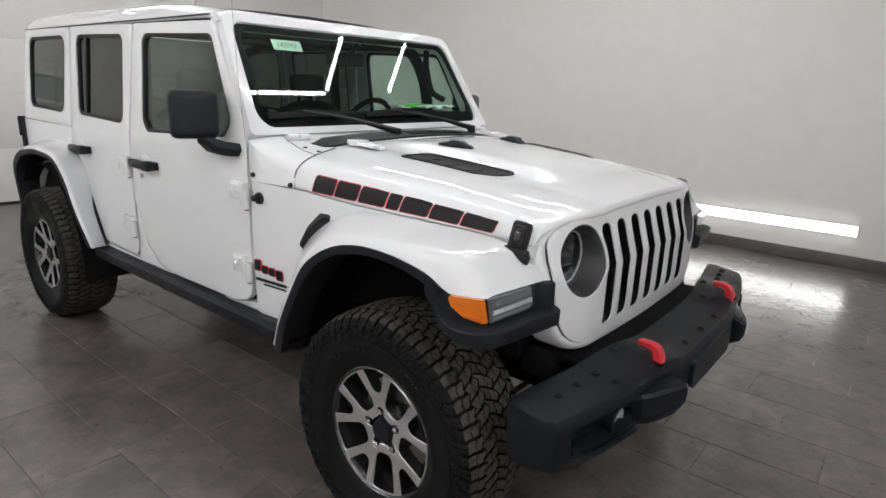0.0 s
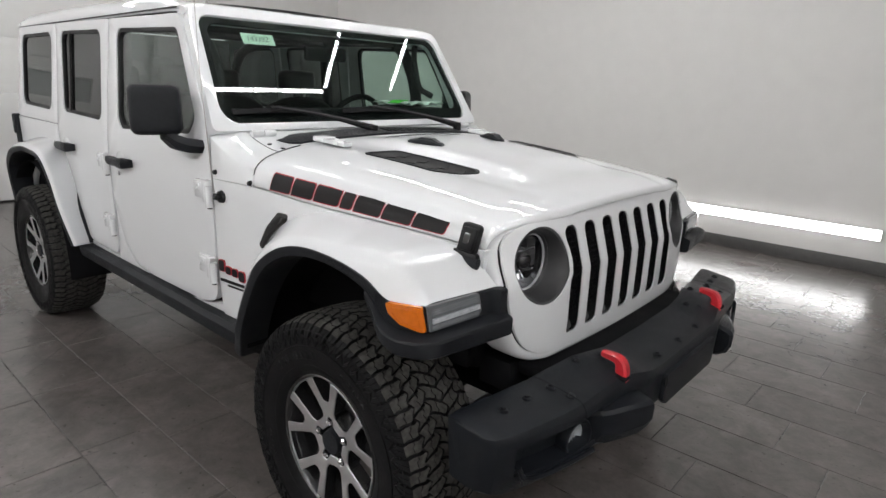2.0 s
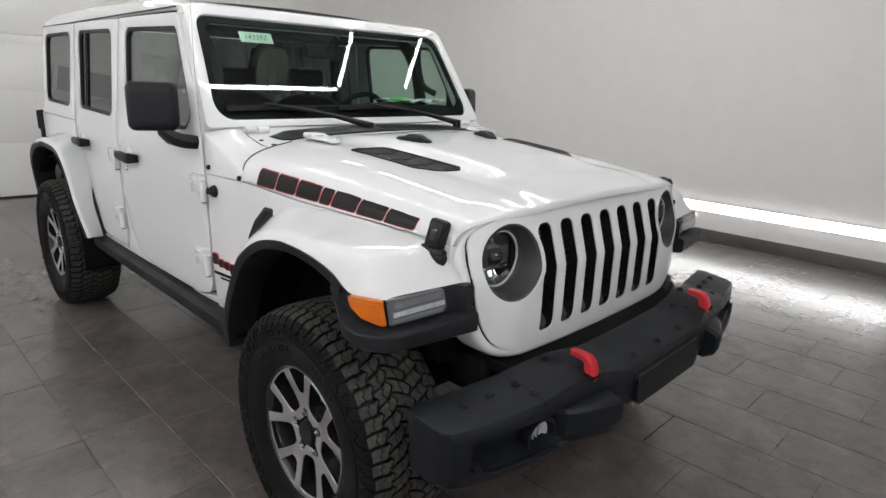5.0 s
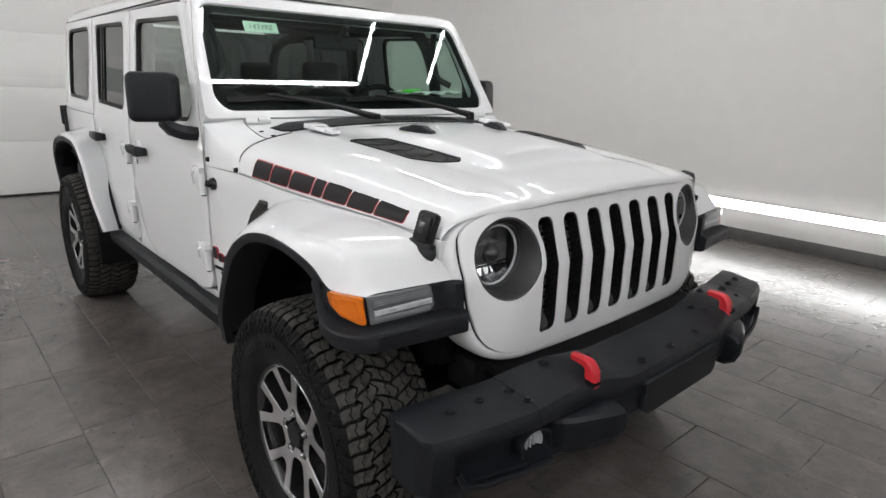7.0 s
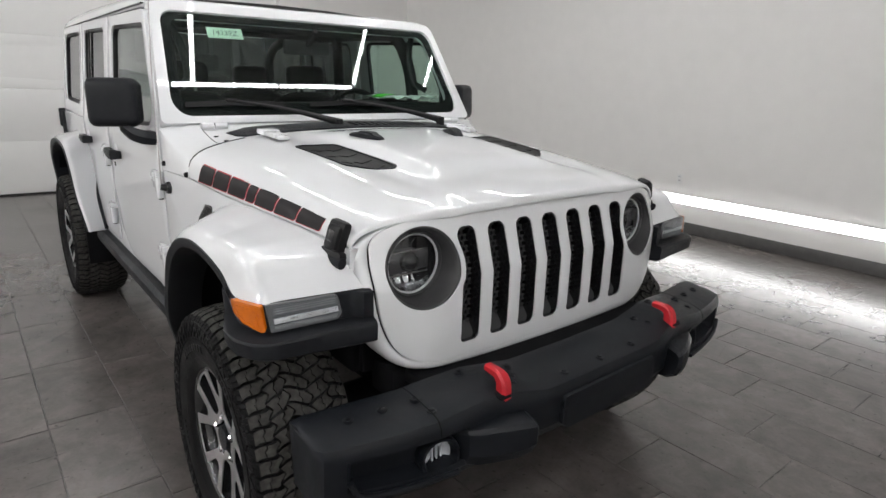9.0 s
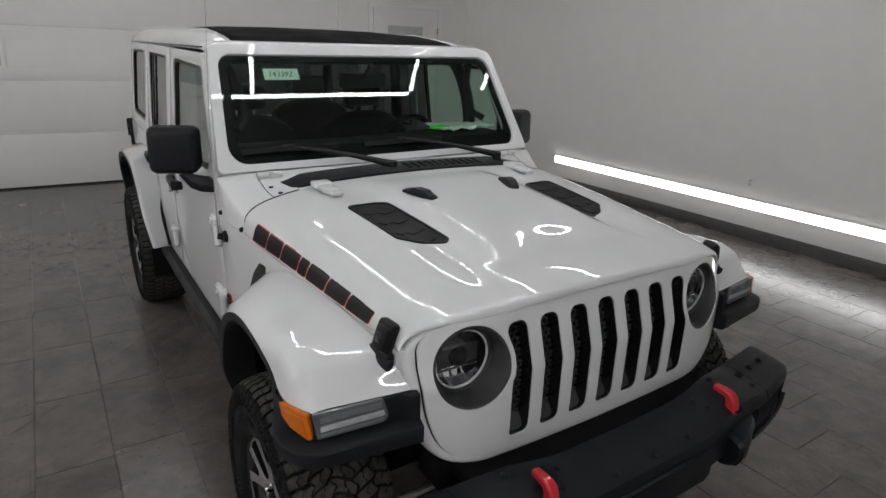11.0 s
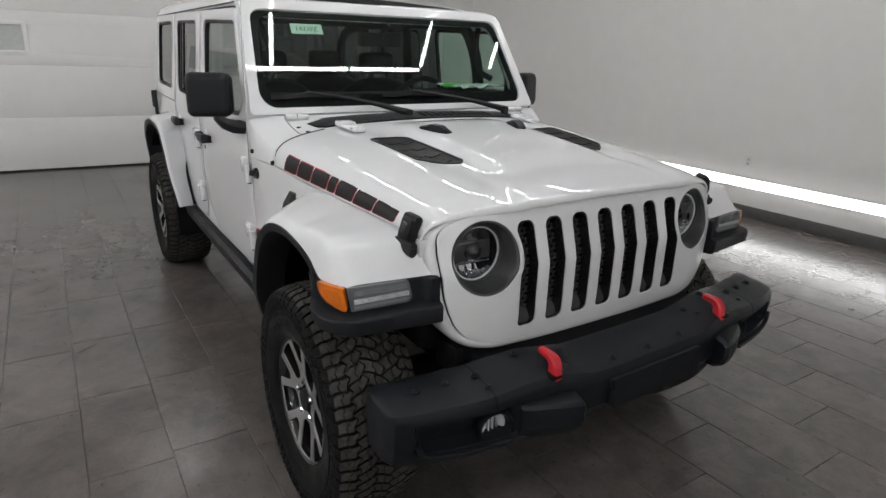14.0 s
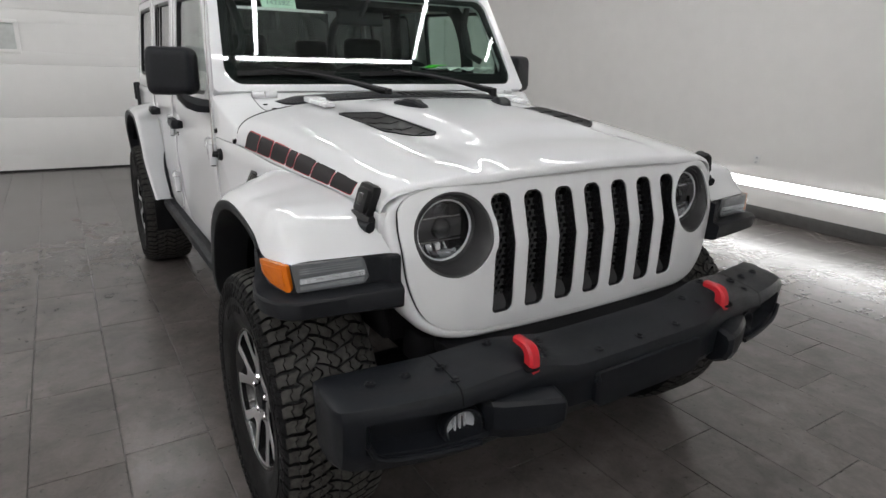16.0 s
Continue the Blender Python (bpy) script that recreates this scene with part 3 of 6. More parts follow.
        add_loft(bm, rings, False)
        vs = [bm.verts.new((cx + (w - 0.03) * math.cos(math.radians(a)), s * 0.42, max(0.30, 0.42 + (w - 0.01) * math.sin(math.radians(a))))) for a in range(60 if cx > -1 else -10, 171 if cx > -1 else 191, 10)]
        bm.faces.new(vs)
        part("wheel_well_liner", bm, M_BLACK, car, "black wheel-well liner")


build_side(-1)
build_side(1)


# ---- flares ----
def crown(x):
    """Rise of a flare's shoulder over the straight line from the body to its edge; the front flare is boxy towards its lamp."""
    return lerp(x, [-0.30, 0.0, 0.17, 0.26, 0.335, 0.357, 0.38, 0.424], [0.014, 0.020, 0.050, 0.070, 0.074, 0.068, 0.044, 0.004])


def flare(s, inner, edge, lip, label, n=72):
    """Body-coloured flare from the body line out to a rolled edge, with a black trim below."""
    A, B, C = curve_points(inner, n), curve_points(edge, n), curve_points(lip, n)
    bm = bmesh.new()
    rings = []
    for a, b in zip(A, B):
        o = Vector((0, b.y - a.y, 0)).normalized()
        d = b - a
        r = []
        out = Vector((a.x - WC, 0, a.z - 0.42)).normalized()
        out = out.lerp(Vector((0, 0, 1)), lerp(a.x, [0.0, 0.2], [0.0, 1.0])) if WC == 0 else out
        for f, up in ((0, 0), (0.15, 0.18), (0.35, 0.43), (0.60, 0.74), (0.79, 0.975), (0.84, 1.0), (0.875, 0.965), (0.91, 0.84), (0.95, 0.55), (0.98, 0.25)):
            # the top bulges outward before it rolls down to the edge
            r.append(a + d * f + out * up * crown(a.x))
        r.append(b)
        r.append(b + (a - b) * 0.16 + Vector((0, 0, -0.004)))
        rings.append(r)
    add_loft(bm, rings, False)
    for v in bm.verts:
        v.co.y *= -s
    f = part("fender_flare", bm, M_PAINT, car, label, angle=50)
    # added black sheet keeps the arch dark, covering the lit white panel
    bm = bmesh.new()
    rings = []
    for a, b in zip(A, B):
        inn = Vector((WC - a.x, 0, 0.42 - a.z)).normalized() * 0.022
        low = Vector((0, -0.008, 0))
        rings.append([a + inn * 6 + low, a + inn + low, a.lerp(b, 0.5) + inn * 0.8, a.lerp(b, 0.93) + inn])
    add_loft(bm, rings, False)
    for v in bm.verts:
        v.co.y *= -s
    part("flare_lining", bm, M_BLACK, f, "added black sheet darkening the flare's inside")
    bm = bmesh.new()
    rings = []
    for a, b, c in zip(A, B, C):
        if b.x > 0.27:
            continue
        i = Vector((0, (a - b).normalized().y, 0))
        rings.append([b + i * 0.02, b + Vector((0, 0, 0)) - i * 0.006, b - i * 0.010 + (c - b) * 0.25, c - i * 0.008 - (c - b) * 0.12, c + i * 0.004, c + i * 0.16])
    add_loft(bm, rings, False)
    for v in bm.verts:
        v.co.y *= -s
    part("flare_trim", bm, M_PLASTIC, f, "matt black flare edge trim", angle=40)
    return f


for s in (-1, 1):
    WC = 0.0
    flare(s,
          [(-0.735, -0.80, 0.500), (-0.66, -0.79, 0.70), (-0.575, -0.775, 0.890), (-0.475, -0.765, 0.990), (-0.355, -0.755, 1.053), (-0.20, -0.735, 1.085), (0.0, -0.715, 1.085), (0.17, -0.70, 1.080), (0.335, -0.685, 1.056), (0.424, -0.655, 0.970)],
          [(-0.640, -0.875, 0.490), (-0.535, -0.920, 0.640), (-0.430, -0.935, 0.805), (-0.345, -0.940, 0.915), (-0.215, -0.942, 0.997), (-0.082, -0.942, 1.030), (0.066, -0.944, 1.030), (0.20, -0.944, 1.006), (0.300, -0.945, 0.966), (0.392, -0.908, 0.967)],
          [(-0.600, -0.870, 0.475), (-0.500, -0.915, 0.630), (-0.395, -0.930, 0.795), (-0.305, -0.932, 0.905), (-0.19, -0.934, 0.972), (-0.07, -0.934, 0.998), (0.06, -0.934, 0.998), (0.185, -0.934, 0.970), (0.27, -0.934, 0.925), (0.35, -0.90, 0.90)],
          "white front wheel flare with black edge")
    WC = -3.008
    flare(s,
          [(-2.380, -0.80, 0.555), (-2.47, -0.80, 0.76), (-2.555, -0.80, 0.945), (-2.68, -0.80, 1.085), (-2.85, -0.80, 1.115), (-3.05, -0.80, 1.110), (-3.28, -0.80, 1.075), (-3.42, -0.80, 0.97), (-3.47, -0.80, 0.70)],
          [(-2.335, -0.905, 0.565), (-2.425, -0.930, 0.76), (-2.515, -0.935, 0.925), (-2.645, -0.938, 1.040), (-2.85, -0.938, 1.066), (-3.03, -0.938, 1.062), (-3.25, -0.938, 1.015), (-3.39, -0.932, 0.90), (-3.43, -0.91, 0.66)],
          [(-2.375, -0.900, 0.560), (-2.455, -0.925, 0.75), (-2.545, -0.928, 0.905), (-2.665, -0.930, 1.010), (-2.85, -0.930, 1.034), (-3.02, -0.930, 1.028), (-3.23, -0.930, 0.978), (-3.355, -0.925, 0.87), (-3.39, -0.90, 0.62)],
          "white rear wheel flare with black edge")


# ---- hood ----
MID = np.poly1d(np.polyfit([-0.66, -0.45, -0.30, 0.06, 0.30, 0.42], [1.283, 1.276, 1.266, 1.234, 1.203, 1.184], 3))


def smooth(x, xs, ys):
    """Monotone cubic through a few values."""
    xs, ys = np.array(xs, float), np.array(ys, float)
    h, d = np.diff(xs), np.diff(ys) / np.diff(xs)
    m = np.zeros(len(xs))
    m[0], m[-1] = d[0], d[-1]
    for i in range(1, len(xs) - 1):
        m[i] = 0 if d[i - 1] * d[i] <= 0 else (h[i - 1] + h[i]) / (h[i - 1] / d[i] + h[i] / d[i - 1])
    i = int(np.clip(np.searchsorted(xs, x) - 1, 0, len(h) - 1))
    t = min(1.0, max(0.0, (x - xs[i]) / h[i]))
    return float(ys[i] * (1 + 2 * t) * (1 - t) ** 2 + m[i] * h[i] * t * (1 - t) ** 2 + ys[i + 1] * t * t * (3 - 2 * t) + m[i + 1] * h[i] * t * t * (t - 1))


def hood_mid(x):
    return MID(x) - 0.5 * max(0.0, x - 0.36) ** 1.5


def hood_half(x):
    return side_y(1.1, x) - 0.002


def hood_point(x, f):
    """Across the hood: f from 0 in the middle to 1 at the seam on the side."""
    zc, yw = hood_mid(x), hood_half(x)
    seam = smooth(x, [-0.60, -0.30, 0.10, 0.40, 0.47], [1.120, 1.098, 1.084, 1.070, 1.066])
    bulge = smooth(x, [-0.66, -0.4, 0.2, 0.45], [0.002, 0.004, 0.005, 0.002])
    fall = min(1.0, (zc - seam) / 0.15)
    ks = [0.0, 0.18, 0.34, 0.47, 0.54, 0.66, 0.78, 0.87, 0.925, 0.955, 0.975, 1.0]
    ys = [0.0, 0.18, 0.34, 0.47, 0.54, 0.66, 0.78, 0.87, 0.925, 0.957, 0.982, 1.0]
    zs = [0.0, -0.0015, -0.005, -0.009, -0.014 - bulge, -0.024 - bulge, -0.038 - bulge, -0.053 - bulge, -0.068 - bulge, -0.083 - bulge, -0.105 - bulge * 0.5, None]
    zs = [zc + z * fall if z is not None else seam for z in zs]
    def ease(t):
        t = min(1.0, max(0.0, t))
        return t * t * (3 - 2 * t)
    y = yw * smooth(f, ks, ys)
    # a flat-topped dome stands between the vents, with a shallow trough outside it
    along_x = ease((x + 0.62) / 0.2)
    dome = 0.026 * ease((0.318 - y) / 0.075) * ease((0.22 - x + 0.25 * y) / 0.14) * along_x
    trough = 0.007 + 0.010 * ease((0.34 - x) / 0.22) * along_x
    return y, smooth(f, ks, zs) + dome - trough * ease((0.47 - y) / 0.12)


HOOD_F = [0, 0.09, 0.18, 0.24, 0.28, 0.31, 0.34, 0.37, 0.40, 0.43, 0.46, 0.49, 0.52, 0.55, 0.59, 0.64, 0.69, 0.74, 0.79, 0.83, 0.87, 0.90, 0.925, 0.94, 0.955, 0.965, 0.975, 0.985, 1.0]
HOOD_X = [-0.655 + 0.025 * k for k in range(45)]


def hood_x(x, f):
    """The hood's edges bow: its nose wraps back at the sides, its tail follows the cowl."""
    back = 0.075 * f ** 4 * max(0.0, (x + 0.1) / 0.55) ** 2 if x > -0.1 else 0.0
    tail = 0.045 * f ** 3 * max(0.0, (-0.3 - x) / 0.35) if x < -0.3 else 0.0
    return x - back + tail


bm = bmesh.new()
rings = []
for x in HOOD_X:
    row = [hood_point(x, f) for f in HOOD_F]
    rings.append([(hood_x(x, f), -p[0], p[1]) for f, p in zip(HOOD_F[::-1], row[::-1])] + [(hood_x(x, f), p[0], p[1]) for f, p in list(zip(HOOD_F, row))[1:]])
for dx, dz in ((0.004, -0.003), (0.007, -0.008), (0.0085, -0.014), (0.0085, -0.021)):
    rings.append([(p[0] + dx, p[1] * 1.001, p[2] + dz * (1.0 if abs(p[1]) < 0.5 else 0.5)) for p in rings[len(HOOD_X) - 1]])
add_loft(bm, rings, False)
for _ in range(2):
    bmesh.ops.smooth_vert(bm, verts=[v for v in bm.verts if not v.is_boundary and abs(v.co.y) < 0.93 * hood_half(v.co.x) and v.co.x < 0.435], factor=0.5, use_axis_x=False, use_axis_y=False, use_axis_z=True)
hood_skin = BVHTree.FromBMesh(bm)
hood = part("hood", bm, M_PAINT, car, "glossy white hood with two black vents", angle=40)
mod = hood.modifiers.new("thickness", "SOLIDIFY")
mod.thickness, mod.offset = 0.012, 0.0
mod = hood.modifiers.new("round", "SUBSURF")
mod.levels = mod.render_levels = 2


def hood_z(x, y):
    """Height of the hood's skin over a place."""
    p = hood_skin.ray_cast(Vector((x, y, 2.0)), Vector((0, 0, -1)))[0]
    return p.z if p else hood_point(x, min(1.0, abs(y) / hood_half(x)))[1]


# dark thin bar drawn for the shade in the gap along the hood's tail
for s in (-1, 1):
    bm = bmesh.new()
    tail = [hood_point(-0.655, f) for f in np.linspace(0.70, 0.985, 24)]
    add_tube(bm, [(hood_x(-0.655, f) - 0.0035, s * q[0], q[1] + 0.0042) for f, q in zip(np.linspace(0.70, 0.985, 24), tail)], 0.0019, 6)
    part("hood_seal", bm, M_SEAL, car)


# ---- grille ----
def grille_x(y, z):
    a = abs(y)
    x = 0.497 - 0.30 * max(0.0, z - 0.965) - 0.10 * max(0.0, 0.80 - z)
    return x - 1.1 * max(0.0, a - 0.42) ** 2 - 0.02 * a * a


def on_grille(off=0.0):
    return lambda u, v, d: Vector((grille_x(u, v) + off - d, u, v))


SIDE = [(0.0, 1.158), (0.25, 1.154), (0.45, 1.144), (0.555, 1.129), (0.622, 1.098), (0.651, 1.045), (0.648, 0.95), (0.633, 0.86), (0.601, 0.782), (0.545, 0.731), (0.46, 0.707), (0.35, 0.700), (0.2, 0.696), (0.0, 0.693)]
half = [tuple(p)[:2] for p in curve_points([(y, z, 0) for y, z in SIDE], 66)]
full = half + [(-y, z) for y, z in half[-2:0:-1]]


def offset(poly, d):
    """The outline moved outward by a distance; less so under the hood's nose."""
    out, n = [], len(poly)
    for i, (y, z) in enumerate(poly):
        t = (Vector(poly[(i + 1) % n]) - Vector(poly[i - 1])).normalized()
        k = 1.0 if z < 1.05 else max(0.25, 1 - (z - 1.05) * 12)
        out.append((y - t.y * d * k, z + t.x * d * k))
    return out


outline = offset(full, -0.0215)
slots = []
for k in range(7):
    c = (k - 3) * 0.1135
    slots.append((c, rounded([(c - 0.0345, 1.101), (c + 0.0345, 1.101), (c + 0.0352, 0.965), (c + 0.0352, 0.763), (c - 0.0352, 0.763), (c - 0.0352, 0.965)], [0.026, 0.026, 0.05, 0.020, 0.020, 0.05])))
HLY, HLZ, HLR = 0.487, 1.003, 0.113
# the outer slots give way to the lamps
def lamp_clear(poly, s):
    out = []
    for y, z in poly:
        d = math.hypot(y - s * HLY, z - HLZ)
        lim = HLR + 0.014
        if d < lim:
            y, z = s * HLY + (y - s * HLY) * lim / d, HLZ + (z - HLZ) * lim / d
        out.append((y, z))
    return out


def dense(poly, step=0.02):
    out = []
    for a, b in zip(poly, poly[1:] + poly[:1]):
        n = max(1, int(math.dist(a, b) / step))
        out += [(a[0] + (b[0] - a[0]) * k / n, a[1] + (b[1] - a[1]) * k / n) for k in range(n)]
    return out


holes = []
for c, p in slots:
    p = dense(p)
    if abs(c) > 0.3:
        p = lamp_clear(p, 1 if c > 0 else -1)
    holes.append(p)
lamps = [circle(s * HLY, HLZ, HLR, 48) for s in (-1, 1)]
bm = panel(outline, holes + lamps, on_grille(), 0.0075, [0.08 * k for k in range(-8, 9)], [0.75 + 0.05 * k for k in range(9)], 0.0032, 3)
grille = part("grille", bm, M_PAINT, car, "white seven-slot grille", angle=45)
# side walls of the grille shell, running back to the fenders
bm = bmesh.new()
rings = []
for d, off in ((0.024, -0.0210), (0.005, -0.0209), (0.0025, -0.0195), (0.0015, -0.015), (0.0035, -0.006), (0.009, 0.002), (0.018, 0.008), (0.035, 0.0115), (0.10, 0.0100)):
    rings.append([(grille_x(*q) - d, p[0], p[1]) for p, q in zip(offset(full, off), full)])
add_loft(bm, rings, True)
part("grille_shell", bm, M_PAINT, grille, "white grille surround", angle=50)
for p in holes:
    bm = panel(p, [[(y + (sum(q[0] for q in p) / len(p) - y) * 0.07, z + (sum(q[1] for q in p) / len(p) - z) * 0.03) for y, z in p]], on_grille(-0.0045), 0.052, [], [0.965], 0.0)
    part("slot_liner", bm, M_GLOSSB, grille, "black slot insert")
    c = sum(q[0] for q in p) / len(p)
    lo = [q for q in p if q[1] < 0.79]
    y0, y1 = min(q[0] for q in lo) + 0.002, max(q[0] for q in lo) - 0.002
    bm = bmesh.new()
    add_loft(bm, [[(grille_x(y, 0.77) - d, y, z) for d, z in ((0.012, 0.766), (0.020, 0.774), (0.048, 0.806), (0.050, 0.760))] for y in (y0, y1)], True, True)
    part("slot_lip", bm, M_BEZEL, grille)
# honeycomb mesh in each slot
for c, p in slots:
    bm = bmesh.new()
    r = 0.0105
    for row in range(21):
        for col in range(-2, 3):
            y = c + (col + (0.5 if row % 2 else 0.0)) * r * 1.75
            z = 0.772 + row * r * 1.5
            if abs(y - c) > 0.030:
                continue
            o = [(y + r * math.sin(a), z + r * math.cos(a)) for a in [math.radians(60 * k) for k in range(7)]]
            for (y0, z0), (y1, z1) in zip(o, o[1:4]):
                x0, x1 = grille_x(y0, z0) - 0.045, grille_x(y1, z1) - 0.045
                q = Vector((0, z1 - z0, -(y1 - y0))).normalized() * 0.0016
                vs = [bm.verts.new((x + dx, yy + sg * q.y, zz + sg * q.z)) for dx in (0, -0.008) for x, yy, zz, sg in ((x0, y0, z0, 1), (x1, y1, z1, 1), (x1, y1, z1, -1), (x0, y0, z0, -1))]
                for f in ((0, 1, 2, 3), (0, 1, 5, 4), (2, 3, 7, 6)):
                    bm.faces.new([vs[k] for k in f])
    part("slot_mesh", bm, M_BEZEL, grille, "black honeycomb mesh")
bm = bmesh.new()
add_box(bm, (0.385, -0.42, 0.72), (0.40, 0.42, 1.13))
part("radiator_screen", bm, M_BLACK, grille, "black mesh behind the slots")

# ---- windscreen frame ----
def on_shield(off=0.0):
    n = Vector((0.854, 0, 0.52))
    return lambda u, v, d: Vector((shield_x(v, u), cabin_y(u), v)) + n * (off - d)


frame_out = [(-0.799, 1.296), (-0.732, 1.776), (0.732, 1.776), (0.799, 1.296)]
frame_in = [(-0.748, 1.322), (-0.700, 1.742), (0.700, 1.742), (0.748, 1.322)]
NY = [-0.6 + 0.15 * k for k in range(9)]
bm = panel(dense(rounded(frame_out, [0.02, 0.05, 0.05, 0.02]), 0.05), [dense(rounded(frame_in, [0.07, 0.06, 0.06, 0.07], 8), 0.05)], on_shield(0.012), 0.07, NY, [1.4, 1.55, 1.7], 0.012, 3)
shield = part("windscreen_frame", bm, M_PAINT, car, "white windscreen surround", angle=40)
bm = panel(dense(rounded(grow(frame_in, 0.004), [0.07, 0.06, 0.06, 0.07], 8), 0.05), [dense(rounded([(-0.710, 1.380), (-0.664, 1.718), (0.664, 1.718), (0.710, 1.380)], 0.05, 8), 0.05)], on_shield(-0.004), 0.006, NY, [1.4, 1.55, 1.7])
part("glass_border", bm, M_BLACK, shield, "black printed glass border")
bm = panel(dense(rounded(frame_in, [0.07, 0.06, 0.06, 0.07], 8), 0.05), [], on_shield(-0.001), 0.002, NY, [1.4, 1.55, 1.7])
part("windscreen", bm, G_SHIELD, shield, "green tinted windscreen")
# stock sticker inside the glass
def bit(y0, y1, z0, z1, off, mat, name, parent, label=""):
    bm = panel([(y0, z0), (y1, z0), (y1, z1), (y0, z1)], [], on_shield(off), 0.0015)
    return part(name, bm, mat, parent, label)


sticker = bit(-0.517, -0.360, 1.647, 1.691, -0.0045, M_PAPER, "paper_sticker", shield, "pale green paper sticker inside the glass")

# ---- roof ----
def roof_point(x, f):
    """Across the roof from the middle (0) to the gutter (1)."""
    rise = lerp(x, [-3.46, -3.30, -2.6, -1.7, -1.40, -1.19], [0.060, 0.084, 0.088, 0.070, 0.042, 0.000])
    y = [0.0, 0.30, 0.52, 0.60, 0.66, 0.705, 0.730, 0.742]
    z = [1.790 + rise + 0.012, 1.790 + rise + 0.007, 1.790 + rise - 0.004, 1.787 + rise * 0.95, 1.786 + rise * 0.85, 1.784 + rise * 0.65, 1.780 + rise * 0.35, 1.766]
    k = [0, 0.3, 0.52, 0.6, 0.7, 0.8, 0.9, 1.0]
    return lerp(f, k, y), lerp(f, k, z)


RF = [0, 0.15, 0.3, 0.45, 0.52, 0.60]
RS = [0.60, 0.65, 0.7, 0.75, 0.8, 0.85, 0.9, 0.95, 1.0]
RX = [-3.46, -3.40, -3.30, -3.0, -2.6, -2.2, -1.9, -1.7, -1.5, -1.35, -1.25, -1.190]
bm = bmesh.new()
add_loft(bm, [[(x, cabin_y(-roof_point(x, f)[0]), roof_point(x, f)[1] - 0.004) for f in RF[::-1]] + [(x, cabin_y(roof_point(x, f)[0]), roof_point(x, f)[1] - 0.004) for f in RF[1:]] for x in RX], False)
header = bmesh.new()
rings = []
for k in range(25):
    y = -0.732 + 1.464 * k / 24
    dz = -0.018 * max(0.0, (abs(y) - 0.64) / 0.092) ** 2
    xf = shield_x(1.776, y)
    y = cabin_y(y)
    rings.append([(xf + 0.010, y, 1.768 + dz), (xf + 0.006, y, 1.784 + dz), (xf - 0.012, y, 1.793 + dz), (xf - 0.052, y, 1.800 + dz), (xf - 0.062, y, 1.796 + dz), (xf - 0.062, y, 1.750 + dz)])
add_loft(header, rings, True, True)
part("windscreen_header", header, M_PAINT, car, "white header above the windscreen", angle=50)
top = part("fabric_roof", bm, M_TOP, car, "black folding fabric roof", angle=50)
top.modifiers.new("thickness", "SOLIDIFY").thickness = 0.02
for s in (-1, 1):
    bm = bmesh.new()
    add_loft(bm, [[(x, cabin_y(s * roof_point(x, f)[0]), roof_point(x, f)[1]) for f in RS] for x in RX], False)
    r = part("roof_rail", bm, M_PAINT, car, "white roof side rail", angle=50)
    r.modifiers.new("thickness", "SOLIDIFY").thickness = 0.015
bm = bmesh.new()
# closed rear of the hardtop
add_loft(bm, [[(-3.465, y, 1.22), (-3.41, y * 0.93, 1.79)] for y in (-0.78, -0.5, 0, 0.5, 0.78)], False)
rear = part("rear_window", bm, G_REAR, car, "dark rear window")
bm = bmesh.new()
add_box(bm, (-3.52, -0.79, 0.60), (-3.47, 0.79, 1.22), 0.01)
part("tailgate", bm, M_PAINT, car, "white tailgate")

# ---- cowl: goes on from the hood's tail to the windscreen ----
bm = bmesh.new()
rings = []
for t in (0.0, 0.02, 0.25, 0.5, 0.75, 1.0):
    row = []
    for f in HOOD_F:
        y, z = hood_point(-0.655, f)
        x0 = hood_x(-0.655, f) - 0.006
        x1 = shield_x(1.31, y) + 0.012 if f < 0.9 else -0.866
        x = x0 + (x1 - x0) * t
        top = 1.0 - max(0.0, (f - 0.88) / 0.12)
        w = side_y(1.1, x) / hood_half(-0.655)
        lift = t * t * max(0.0, 1.275 - z) if f < 0.98 else 0.0
        row.append((x, y * w + (side_y(1.2, x) - y * w) * t * t * max(0.0, (f - 0.9) / 0.1) ** 0.5 if f > 0.9 else y * w, z + lift + (-0.655 - x) * 0.10 * top - (0.012 if t == 0 else 0.0) + (1.122 - z if f == 1.0 else 0.0)))
    rings.append([(x, -y, z) for x, y, z in row[::-1]] + row[1:])
add_loft(bm, rings, False)
cowl_skin = BVHTree.FromBMesh(bm)
part("cowl_panel", bm, M_PAINT, car, "white cowl below the windscreen", angle=40)


def cowl_z(x, y):
    return hood_point(-0.655, min(1.0, abs(y) / side_y(1.1, x)))[1] + (-0.655 - x) * 0.10


bm = panel(dense(rounded([(-0.590, -0.772), (-0.560, -0.695), (-0.530, -0.668), (0.60, -0.668), (0.63, -0.70), (0.62, -0.755), (0.54, -0.803), (-0.555, -0.803)], 0.014), 0.05), [], lambda u, v, d: Vector((v, u, cowl_z(v, u) + 0.008 - d)), 0.02, [-0.4, -0.2, 0, 0.2, 0.4], [-0.74], 0.004)
grate = part("cowl_grate", bm, M_PLASTIC, car, "black plastic wiper cowl grate")
for k in range(11):
    y = -0.01 + 0.038 * k
    bm = panel(rounded([(y - 0.010, -0.775), (y + 0.010, -0.775), (y + 0.010, -0.695), (y - 0.010, -0.695)], 0.006), [], lambda u, v, d: Vector((v, u, cowl_z(v, u) + 0.0095 - d)), 0.003)
    part("grate_slat", bm, M_BLACK, grate)

# ---- wheels ----
TR = 0.4145


